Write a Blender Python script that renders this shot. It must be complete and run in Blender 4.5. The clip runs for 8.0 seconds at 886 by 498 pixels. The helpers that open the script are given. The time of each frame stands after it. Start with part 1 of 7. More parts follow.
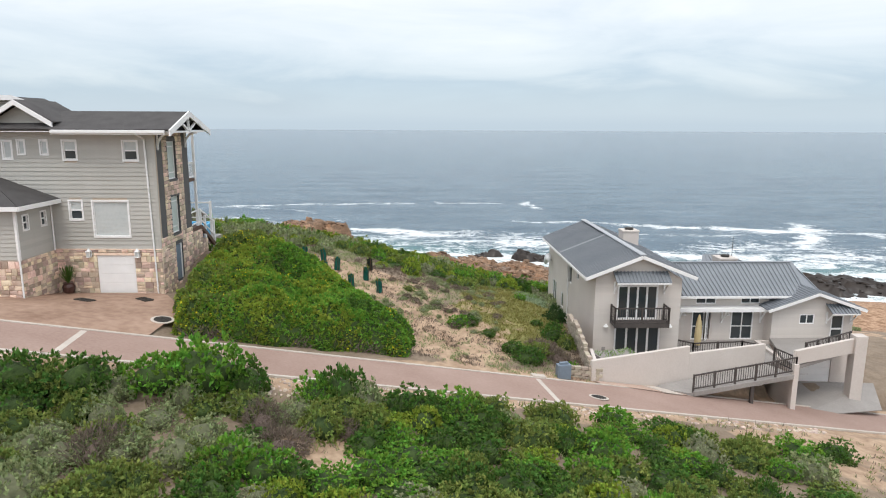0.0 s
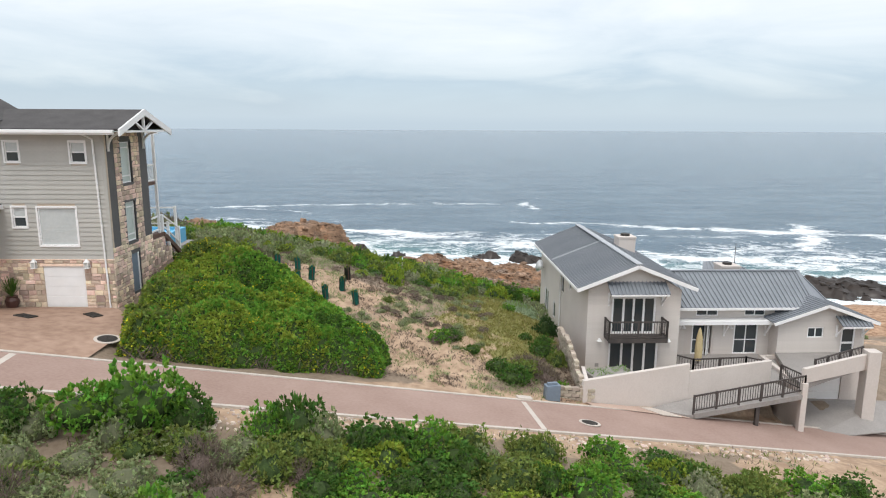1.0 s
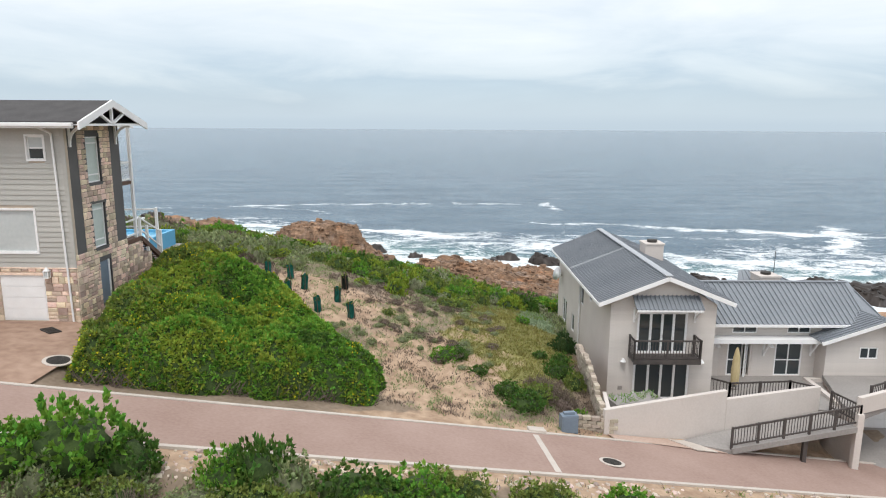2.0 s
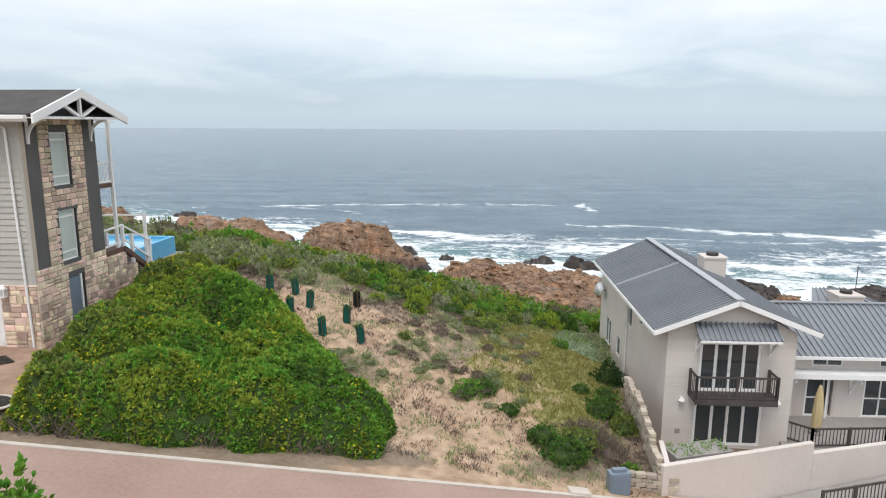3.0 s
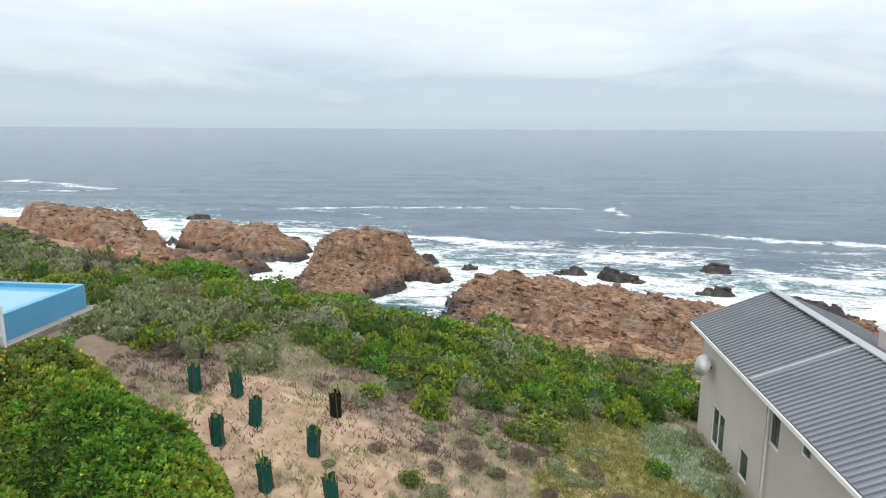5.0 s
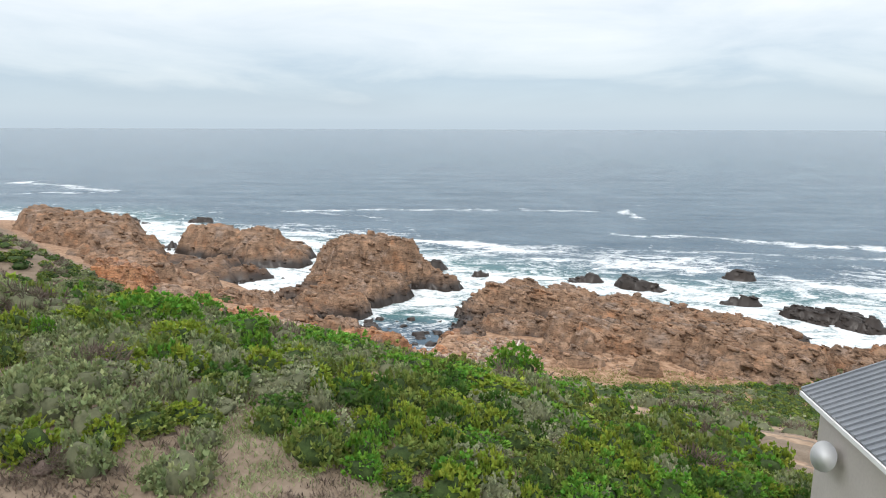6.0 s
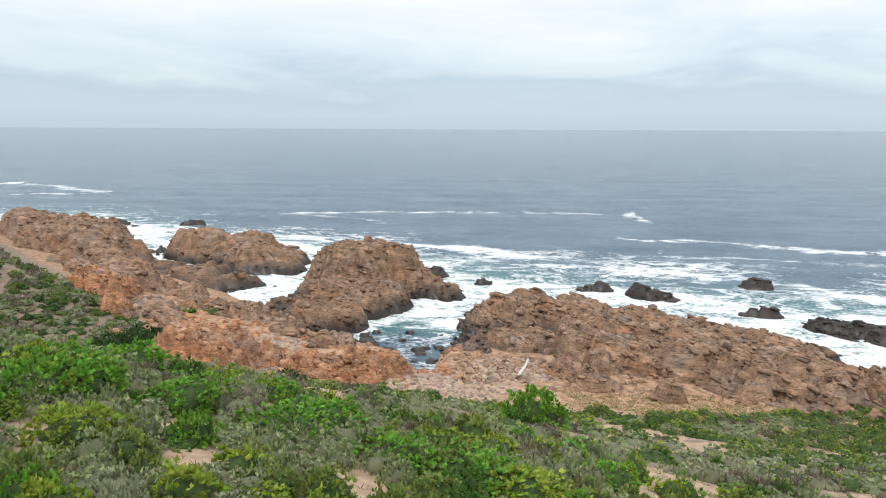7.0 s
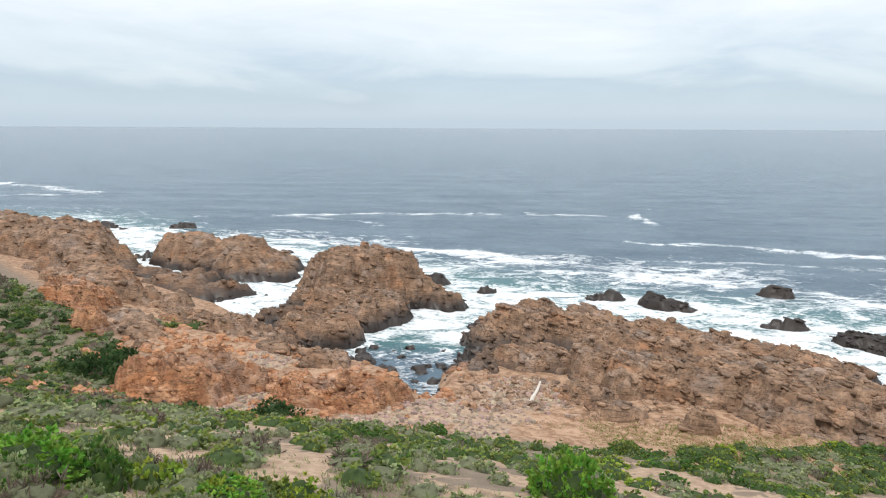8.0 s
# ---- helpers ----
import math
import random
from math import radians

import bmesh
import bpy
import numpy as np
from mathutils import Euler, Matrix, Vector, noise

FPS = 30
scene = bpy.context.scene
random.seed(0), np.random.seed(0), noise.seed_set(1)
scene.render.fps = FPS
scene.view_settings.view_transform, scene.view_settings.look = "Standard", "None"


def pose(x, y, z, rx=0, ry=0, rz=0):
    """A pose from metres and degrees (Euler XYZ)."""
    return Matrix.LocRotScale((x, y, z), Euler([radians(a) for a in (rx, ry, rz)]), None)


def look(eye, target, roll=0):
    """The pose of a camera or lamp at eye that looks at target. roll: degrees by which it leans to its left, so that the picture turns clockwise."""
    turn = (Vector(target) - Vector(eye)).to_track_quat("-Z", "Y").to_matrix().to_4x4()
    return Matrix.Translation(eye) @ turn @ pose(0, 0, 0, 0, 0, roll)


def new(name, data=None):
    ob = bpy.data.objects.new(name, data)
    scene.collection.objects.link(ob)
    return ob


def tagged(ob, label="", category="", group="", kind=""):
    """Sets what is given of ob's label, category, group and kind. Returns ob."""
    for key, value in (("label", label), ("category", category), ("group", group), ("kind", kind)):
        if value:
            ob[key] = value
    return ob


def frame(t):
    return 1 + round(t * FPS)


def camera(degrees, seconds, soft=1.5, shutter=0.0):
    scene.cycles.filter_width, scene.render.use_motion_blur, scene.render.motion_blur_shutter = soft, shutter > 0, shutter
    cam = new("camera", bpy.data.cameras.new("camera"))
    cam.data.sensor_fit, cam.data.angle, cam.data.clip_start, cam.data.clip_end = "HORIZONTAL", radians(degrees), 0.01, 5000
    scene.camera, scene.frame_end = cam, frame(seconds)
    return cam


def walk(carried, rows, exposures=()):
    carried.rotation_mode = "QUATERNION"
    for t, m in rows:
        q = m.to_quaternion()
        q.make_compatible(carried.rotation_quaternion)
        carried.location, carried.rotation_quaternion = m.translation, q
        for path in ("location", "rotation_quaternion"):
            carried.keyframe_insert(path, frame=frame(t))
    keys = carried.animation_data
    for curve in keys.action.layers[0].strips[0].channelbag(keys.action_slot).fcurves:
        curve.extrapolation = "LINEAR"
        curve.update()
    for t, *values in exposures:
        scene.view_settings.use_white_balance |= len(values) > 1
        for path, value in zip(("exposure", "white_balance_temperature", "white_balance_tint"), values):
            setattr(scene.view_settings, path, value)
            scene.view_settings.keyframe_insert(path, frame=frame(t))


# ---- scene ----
cam = camera(68.0, 8.0, soft=1.1)
PATH = [
    (0, (1.398, -0.369, 43.915), (1.38, 1.596, 43.54), 0.3),
    (0.5, (1.998, 1.18, 43.909), (1.98, 3.145, 43.533), 0.3),
    (1, (2.641, 3.021, 43.87), (2.622, 4.985, 43.495), 0.3),
    (1.5, (3.19, 5.102, 43.726), (3.151, 7.066, 43.35), 0.3),
    (3, (3.685, 13.246, 43.206), (3.502, 15.201, 42.829), 0.2),
    (3.5, (3.448, 16.53, 43.165), (3.232, 18.483, 42.788), 0.1),
    (4, (3.031, 20.126, 43.159), (2.804, 22.077, 42.782), 0.1),
    (4.5, (2.512, 23.961, 43.157), (2.275, 25.911, 42.78), 0.1),
    (5.8, (0.735, 35.134, 43.002), (0.465, 37.079, 42.623), 0.2),
    (6, (0.39, 36.951, 42.982), (0.117, 38.896, 42.605), 0.1),
    (6.5, (-0.576, 41.684, 42.971), (-0.847, 43.63, 42.593), 0.2),
    (7, (-1.418, 46.441, 42.929), (-1.689, 48.386, 42.552), 0.2),
    (7.5, (-2.288, 51.353, 42.883), (-2.559, 53.298, 42.506), 0.2),
    (8, (-3.707, 56.372, 42.841), (-3.971, 58.318, 42.461), 0.2),
]
walk(cam, [(t, look(eye, target, roll)) for t, eye, target, roll in PATH])

# ---- world, sun ----
world = bpy.data.worlds.new("overcast")
scene.world = world
world.use_nodes = True
wt = world.node_tree
wt.nodes.clear()


def wnode(kind, **values):
    n = wt.nodes.new(kind)
    for key, value in values.items():
        n.inputs[key].default_value = value
    return n


sky = wnode("ShaderNodeTexSky")
sky.sky_type, sky.sun_disc = "NISHITA", False
sky.sun_elevation, sky.sun_rotation = radians(63), radians(193)
w_coord = wnode("ShaderNodeTexCoord")
w_split = wnode("ShaderNodeSeparateXYZ")
wt.links.new(w_coord.outputs["Generated"], w_split.inputs[0])
w_ramp = wnode("ShaderNodeValToRGB")
el = w_ramp.color_ramp.elements
el[0].position, el[0].color = 0.0, (0.49, 0.60, 0.705, 1)
el[1].position, el[1].color = 1.0, (1.25, 1.29, 1.33, 1)
for p, c in ((0.012, (0.50, 0.61, 0.715, 1)), (0.045, (0.45, 0.555, 0.665, 1)), (0.08, (0.61, 0.69, 0.765, 1)), (0.13, (0.75, 0.805, 0.85, 1)), (0.18, (0.89, 0.915, 0.935, 1)), (0.26, (0.95, 0.97, 0.99, 1)), (0.45, (1.15, 1.19, 1.23, 1))):
    e = el.new(p)
    e.color = c
w_map = wnode("ShaderNodeMapping", Scale=(1.9, 1.9, 9.0))
wt.links.new(w_coord.outputs["Generated"], w_map.inputs["Vector"])
w_noise = wnode("ShaderNodeTexNoise", Scale=1.6, Detail=7.0, Roughness=0.55, Distortion=0.4)
wt.links.new(w_map.outputs[0], w_noise.inputs["Vector"])
w_add = wnode("ShaderNodeMath")
w_add.operation = "MULTIPLY_ADD"
w_add.inputs[1].default_value, w_add.inputs[2].default_value = 0.22, -0.11
wt.links.new(w_noise.outputs[0], w_add.inputs[0])
w_fade = wnode("ShaderNodeMapRange")
w_fade.inputs["From Min"].default_value, w_fade.inputs["From Max"].default_value = 0.0, 0.06
wt.links.new(w_split.outputs[2], w_fade.inputs[0])
w_mul = wnode("ShaderNodeMath")
w_mul.operation = "MULTIPLY_ADD"
wt.links.new(w_add.outputs[0], w_mul.inputs[0])
wt.links.new(w_fade.outputs[0], w_mul.inputs[1])
wt.links.new(w_split.outputs[2], w_mul.inputs[2])
wt.links.new(w_mul.outputs[0], w_ramp.inputs[0])
w_sky = wnode("ShaderNodeMixRGB", Fac=0.03)
wt.links.new(w_ramp.outputs[0], w_sky.inputs[1])
wt.links.new(sky.outputs[0], w_sky.inputs[2])
w_bg = wnode("ShaderNodeBackground", Strength=1.0)
wt.links.new(w_sky.outputs[0], w_bg.inputs[0])
w_out = wnode("ShaderNodeOutputWorld")
wt.links.new(w_bg.outputs[0], w_out.inputs[0])

sun = new("sun", bpy.data.lights.new("sun", "SUN"))
sun.data.energy, sun.data.angle, sun.data.color = 1.5, radians(20), (1.0, 0.97, 0.92)
sun.matrix_world = look((-12, -50, 100), (0, 0, 0))
scene.view_settings.exposure = 0.0


# ---- materials ----
def material(name, a, b, rough=0.8, metal=0.0, scale=3.0, fine=40.0, bump=0.15, vary="", spread=0.25, spec=0.4, stretch=(1, 1, 1)):
    """Two colours mixed by a coarse and a fine noise, with relief. vary: 'object' or 'island' tints each piece on its own."""
    m = bpy.data.materials.new(name)
    m.use_nodes = True
    t = m.node_tree
    p = t.nodes["Principled BSDF"]
    p.inputs["Roughness"].default_value, p.inputs["Metallic"].default_value = rough, metal
    p.inputs["Specular IOR Level"].default_value = spec
    co, mp = t.nodes.new("ShaderNodeTexCoord"), t.nodes.new("ShaderNodeMapping")
    mp.inputs["Scale"].default_value = stretch
    t.links.new(co.outputs["Object"], mp.inputs["Vector"])
    n1, n2 = t.nodes.new("ShaderNodeTexNoise"), t.nodes.new("ShaderNodeTexNoise")
    n1.inputs["Scale"].default_value, n1.inputs["Detail"].default_value = scale, 4.0
    n2.inputs["Scale"].default_value, n2.inputs["Detail"].default_value = fine, 3.0
    for n in (n1, n2):
        t.links.new(mp.outputs[0], n.inputs["Vector"])
    avg = t.nodes.new("ShaderNodeMath")
    avg.operation = "MULTIPLY_ADD"
    avg.inputs[1].default_value = 0.45
    t.links.new(n2.outputs[0], avg.inputs[0])
    half = t.nodes.new("ShaderNodeMath")
    half.operation = "MULTIPLY"
    half.inputs[1].default_value = 0.55
    t.links.new(n1.outputs[0], half.inputs[0])
    t.links.new(half.outputs[0], avg.inputs[2])
    rng = t.nodes.new("ShaderNodeMapRange")
    rng.inputs["From Min"].default_value, rng.inputs["From Max"].default_value = 0.34, 0.66
    t.links.new(avg.outputs[0], rng.inputs[0])
    mix = t.nodes.new("ShaderNodeMixRGB")
    mix.inputs[1].default_value, mix.inputs[2].default_value = (*a, 1), (*b, 1)
    t.links.new(rng.outputs[0], mix.inputs[0])
    out = mix.outputs[0]
    if vary:
        if vary == "object":
            info = t.nodes.new("ShaderNodeObjectInfo")
            rnd = info.outputs["Random"]
        else:
            info = t.nodes.new("ShaderNodeNewGeometry")
            rnd = info.outputs["Random Per Island"]
        hsv = t.nodes.new("ShaderNodeHueSaturation")
        val = t.nodes.new("ShaderNodeMapRange")
        val.inputs["To Min"].default_value, val.inputs["To Max"].default_value = 1 - spread, 1 + spread
        t.links.new(rnd, val.inputs[0])
        t.links.new(val.outputs[0], hsv.inputs["Value"])
        hue = t.nodes.new("ShaderNodeMath")
        hue.operation = "MULTIPLY_ADD"
        hue.inputs[1].default_value, hue.inputs[2].default_value = 0.04 * spread / 0.25, 0.5 - 0.02 * spread / 0.25
        wob = t.nodes.new("ShaderNodeMath")
        wob.operation = "FRACT"
        mul = t.nodes.new("ShaderNodeMath")
        mul.operation = "MULTIPLY"
        mul.inputs[1].default_value = 7.31
        t.links.new(rnd, mul.inputs[0])
        t.links.new(mul.outputs[0], wob.inputs[0])
        t.links.new(wob.outputs[0], hue.inputs[0])
        t.links.new(hue.outputs[0], hsv.inputs["Hue"])
        t.links.new(out, hsv.inputs["Color"])
        out = hsv.outputs[0]
    t.links.new(out, p.inputs["Base Color"])
    if bump:
        b_ = t.nodes.new("ShaderNodeBump")
        b_.inputs["Strength"].default_value, b_.inputs["Distance"].default_value = bump, 0.05
        t.links.new(avg.outputs[0], b_.inputs["Height"])
        t.links.new(b_.outputs[0], p.inputs["Normal"])
    return m


def leaf_material(name, a, b, spread=0.3, rough=0.72):
    m = material(name, a, b, rough=rough, scale=0.6, fine=6.0, bump=0.0, vary="island", spread=spread, spec=0.15)
    t = m.node_tree
    p, out = t.nodes["Principled BSDF"], t.nodes["Material Output"]
    thin, mix = t.nodes.new("ShaderNodeBsdfTranslucent"), t.nodes.new("ShaderNodeMixShader")
    mix.inputs[0].default_value = 0.3
    t.links.new(p.inputs["Base Color"].links[0].from_socket, thin.inputs["Color"])
    t.links.new(p.outputs[0], mix.inputs[1])
    t.links.new(thin.outputs[0], mix.inputs[2])
    t.links.new(mix.outputs[0], out.inputs["Surface"])
    return m


def glass_material(name, tint):
    m = bpy.data.materials.new(name)
    m.use_nodes = True
    p = m.node_tree.nodes["Principled BSDF"]
    p.inputs["Base Color"].default_value = (*tint, 1)
    p.inputs["Roughness"].default_value, p.inputs["Specular IOR Level"].default_value = 0.06, 0.7
    return m


M_SIDING_GREY = material("grey_painted_siding", (0.42, 0.405, 0.37), (0.485, 0.468, 0.43), rough=0.65, scale=0.7, fine=18, bump=0.08, vary="object", spread=0.05)
M_SIDING_PALE = material("pale_painted_siding", (0.575, 0.525, 0.485), (0.64, 0.59, 0.545), rough=0.7, scale=0.6, fine=14, bump=0.08, vary="object", spread=0.03)
M_PLASTER = material("pale_plaster", (0.55, 0.492, 0.45), (0.625, 0.565, 0.52), rough=0.9, scale=0.5, fine=9, bump=0.15)
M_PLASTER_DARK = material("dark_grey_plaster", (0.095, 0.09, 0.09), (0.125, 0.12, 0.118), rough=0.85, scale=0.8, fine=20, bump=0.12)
M_WHITE = material("white_paint", (0.80, 0.79, 0.78), (0.88, 0.87, 0.86), rough=0.5, scale=1.5, fine=30, bump=0.05)
M_ROOF_DARK = material("charcoal_shingle", (0.055, 0.05, 0.05), (0.085, 0.08, 0.078), rough=0.9, scale=1.2, fine=14, bump=0.4)
M_ROOF_GREY = material("grey_metal_roof", (0.19, 0.205, 0.225), (0.235, 0.25, 0.27), rough=0.45, metal=0.1, scale=0.5, fine=12, bump=0.05)
M_STONE = material("beige_cladding_stone", (0.50, 0.36, 0.27), (0.78, 0.64, 0.51), rough=0.9, scale=2.0, fine=18, bump=0.5, vary="object", spread=0.36)
M_STONE_J = material("beige_cladding_stone_joined", (0.50, 0.36, 0.27), (0.78, 0.64, 0.51), rough=0.9, scale=2.0, fine=18, bump=0.5, vary="island", spread=0.42)
M_MORTAR = material("mortar", (0.48, 0.39, 0.31), (0.56, 0.47, 0.38), rough=0.95, scale=2, fine=30, bump=0.3)
M_GLASS = glass_material("dark_window_glass", (0.045, 0.055, 0.06))
# colour of drawn blinds, and of upper panes with a painted-in reflection
M_BLIND_REFLECTION = material("blind_behind_glass", (0.47, 0.50, 0.49), (0.56, 0.58, 0.57), rough=0.3, scale=0.8, fine=6, bump=0.0, spec=0.6)
M_BLIND_PALE = material("pale_blind_behind_glass", (0.46, 0.51, 0.47), (0.54, 0.59, 0.55), rough=0.3, scale=0.8, fine=6, bump=0.0, spec=0.6)
M_DARKWOOD = material("dark_stained_timber", (0.05, 0.042, 0.04), (0.095, 0.08, 0.072), rough=0.7, scale=2, fine=25, bump=0.2)
M_DECKWOOD = material("brown_deck_timber", (0.09, 0.05, 0.035), (0.15, 0.09, 0.065), rough=0.8, scale=2, fine=25, bump=0.2)
M_ROAD = material("pinkish_worn_paving", (0.285, 0.190, 0.155), (0.365, 0.258, 0.215), rough=0.92, scale=0.35, fine=7, bump=0.15)
M_KERB = material("pale_concrete_edging", (0.47, 0.41, 0.36), (0.58, 0.52, 0.46), rough=0.95, scale=1.2, fine=18, bump=0.2)
M_DRIVE = material("reddish_brick_paving", (0.225, 0.135, 0.092), (0.41, 0.278, 0.205), rough=0.8, scale=0.35, fine=2.2, bump=0.2)
M_CONCRETE = material("grey_concrete", (0.25, 0.23, 0.215), (0.34, 0.315, 0.295), rough=0.92, scale=0.6, fine=10, bump=0.2)
M_RED_CONC = material("reddish_apron", (0.42, 0.30, 0.24), (0.52, 0.39, 0.32), rough=0.92, scale=0.5, fine=8, bump=0.15)
M_IRON = material("dark_cast_iron", (0.035, 0.033, 0.03), (0.07, 0.062, 0.055), rough=0.7, metal=0.3, scale=5, fine=50, bump=0.4)
M_POOL = material("blue_pool_paint", (0.10, 0.36, 0.58), (0.14, 0.43, 0.66), rough=0.5, scale=0.8, fine=12, bump=0.05)
M_WATER_POOL = material("pool_water", (0.16, 0.42, 0.60), (0.20, 0.48, 0.66), rough=0.08, scale=1.0, fine=6, bump=0.06, spec=0.6)
M_NET = material("green_shade_net", (0.010, 0.125, 0.095), (0.020, 0.19, 0.145), rough=0.8, scale=8, fine=80, bump=0.3)
M_NET_DARK = material("black_shade_net", (0.012, 0.018, 0.014), (0.02, 0.03, 0.022), rough=0.8, scale=8, fine=80, bump=0.3)
M_PLASTIC = material("blue_grey_cabinet", (0.15, 0.19, 0.24), (0.19, 0.235, 0.285), rough=0.5, scale=2, fine=20, bump=0.05)
M_YELLOW = material("pale_yellow_canvas", (0.48, 0.38, 0.20), (0.58, 0.47, 0.27), rough=0.9, scale=4, fine=40, bump=0.2)
M_BLOCK = material("tan_retaining_block", (0.34, 0.285, 0.225), (0.46, 0.395, 0.32), rough=0.95, scale=3, fine=25, bump=0.4, vary="object", spread=0.2)
M_POT = material("dark_glazed_pot", (0.06, 0.028, 0.022), (0.10, 0.05, 0.04), rough=0.35, scale=3, fine=20, bump=0.1)
M_PEBBLE = material("pale_pebble", (0.42, 0.33, 0.27), (0.58, 0.48, 0.41), rough=0.9, scale=3, fine=20, bump=0.2, vary="island", spread=0.35)
M_COBBLE = material("pinkish_cobble", (0.26, 0.185, 0.14), (0.40, 0.30, 0.235), rough=0.9, scale=3, fine=20, bump=0.2, vary="island", spread=0.4)
M_BLEACH = material("bleached_driftwood", (0.55, 0.49, 0.42), (0.66, 0.60, 0.53), rough=0.9, scale=2, fine=20, bump=0.3)
M_TWIG = material("brown_twigs", (0.10, 0.075, 0.06), (0.19, 0.145, 0.12), rough=0.95, scale=3, fine=20, bump=0.2, vary="island", spread=0.3)
# bush cores: darker than the leaves, shade between leaves put into the colour
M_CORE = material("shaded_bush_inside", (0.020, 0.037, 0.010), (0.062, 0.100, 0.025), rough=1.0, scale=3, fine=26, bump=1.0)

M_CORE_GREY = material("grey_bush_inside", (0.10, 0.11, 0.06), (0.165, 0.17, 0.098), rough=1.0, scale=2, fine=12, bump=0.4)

L_BRIGHT = leaf_material("bright_green_leaves", (0.115, 0.255, 0.032), (0.190, 0.365, 0.052))
L_DEEP = leaf_material("deep_green_leaves", (0.064, 0.138, 0.027), (0.112, 0.198, 0.040))
L_OLIVE = leaf_material("olive_leaves", (0.145, 0.205, 0.048), (0.256, 0.299, 0.077))
L_GREY = leaf_material("grey_green_leaves", (0.207, 0.259, 0.109), (0.345, 0.380, 0.196))
L_PALE = leaf_material("silvery_leaves", (0.273, 0.299, 0.169), (0.390, 0.403, 0.247))
L_DRY = leaf_material("dry_brown_twigs", (0.13, 0.10, 0.075), (0.24, 0.19, 0.155))
L_DARK = leaf_material("blackish_green_leaves", (0.035, 0.077, 0.025), (0.063, 0.112, 0.036))
L_GRASS = leaf_material("yellowish_grass", (0.20, 0.20, 0.055), (0.30, 0.27, 0.09))
L_MINT = leaf_material("mint_green_groundcover", (0.22, 0.29, 0.17), (0.30, 0.36, 0.23))
L_LIME = leaf_material("yellow_green_leaves", (0.205, 0.285, 0.036), (0.315, 0.390, 0.058))
L_FLOWER = leaf_material("yellow_flowers", (0.550, 0.480, 0.020), (0.700, 0.620, 0.040), spread=0.15)


# ---- shared building code ----
def sstep(a, b, x):
    t = np.clip((x - a) / (b - a), 0, 1)
    return t * t * (3 - 2 * t)


def vnoise(x, y, seed=0):
    """Smooth value noise on a lattice, 0 to 1."""
    xi, yi = np.floor(x).astype(np.int64), np.floor(y).astype(np.int64)
    fx, fy = x - xi, y - yi
    fx, fy = fx * fx * (3 - 2 * fx), fy * fy * (3 - 2 * fy)

    def h(a, b):
        n = (a * 374761393 + b * 668265263 + seed * 1442695041) & 0x7FFFFFFF
        n = ((n ^ (n >> 13)) * 1274126177) & 0x7FFFFFFF
        n = n ^ (n >> 16)
        return (n & 0xFFFF) / 65535.0
    a, b, c, d = h(xi, yi), h(xi + 1, yi), h(xi, yi + 1), h(xi + 1, yi + 1)
    return (a * (1 - fx) + b * fx) * (1 - fy) + (c * (1 - fx) + d * fx) * fy


def fbm(x, y, seed=0, octaves=4, gain=0.5):
    s, amp, tot = 0.0, 1.0, 0.0
    for k in range(octaves):
        s = s + amp * vnoise(x * 2 ** k, y * 2 ** k, seed + k * 17)
        tot += amp
        amp *= gain
    return s / tot


def mesh_of(name, verts, faces, mats, index=None, smooth=False):
    """A mesh from arrays: verts (n, 3), faces (m, 3 or 4)."""
    me = bpy.data.meshes.new(name)
    verts, faces = np.asarray(verts, np.float32), np.asarray(faces, np.int32)
    k = faces.shape[1]
    me.vertices.add(len(verts))
    me.vertices.foreach_set("co", verts.ravel())
    me.loops.add(faces.size)
    me.loops.foreach_set("vertex_index", faces.ravel())
    me.polygons.add(len(faces))
    me.polygons.foreach_set("loop_start", np.arange(0, faces.size, k, dtype=np.int32))
    for m in mats:
        me.materials.append(m)
    if index is not None:
        me.polygons.foreach_set("material_index", np.asarray(index, np.int32))
    if smooth:
        me.polygons.foreach_set("use_smooth", np.ones(len(faces), bool))
    me.update()
    return me


def grid_faces(nx, ny):
    """Quads of a grid whose verts run x fastest."""
    i = np.arange((nx - 1) * (ny - 1))
    a = (i // (nx - 1)) * nx + i % (nx - 1)
    return np.stack([a, a + 1, a + nx + 1, a + nx], 1)


def part(name, bm, mat, parent=None, label="", smooth=False):
    """Links a bmesh as one mesh object under a thing or a part."""
    me = bpy.data.meshes.new(name)
    bmesh.ops.recalc_face_normals(bm, faces=bm.faces)
    bm.to_mesh(me)
    bm.free()
    for m in (mat if isinstance(mat, (list, tuple)) else [mat]):
        me.materials.append(m)
    if smooth:
        for p in me.polygons:
            p.use_smooth = True
    ob = new(name, me)
    ob.parent = parent
    return tagged(ob, label)


def child(name, me, parent, label="", m=None):
    ob = new(name, me)
    ob.parent = parent
    if m is not None:
        ob.matrix_basis = m
    return tagged(ob, label)


def thing(name, m, label, category, group="", kind=""):
    ob = new(name)
    ob.matrix_world = m
    return tagged(ob, label, category, group, kind)


def boxes(*spans, bevel=0.0):
    """A bmesh of boxes (x0, x1, y0, y1, z0, z1)."""
    bm = bmesh.new()
    for x0, x1, y0, y1, z0, z1 in spans:
        v = [bm.verts.new((x, y, z)) for z in (z0, z1) for y in (y0, y1) for x in (x0, x1)]
        for f in ((0, 1, 3, 2), (4, 6, 7, 5), (0, 4, 5, 1), (2, 3, 7, 6), (0, 2, 6, 4), (1, 5, 7, 3)):
            bm.faces.new([v[i] for i in f])
    if bevel:
        bmesh.ops.bevel(bm, geom=bm.edges[:], offset=bevel, segments=1, affect="EDGES")
    elif len(spans) > 1:
        bmesh.ops.remove_doubles(bm, verts=bm.verts[:], dist=1e-4)
    return bm


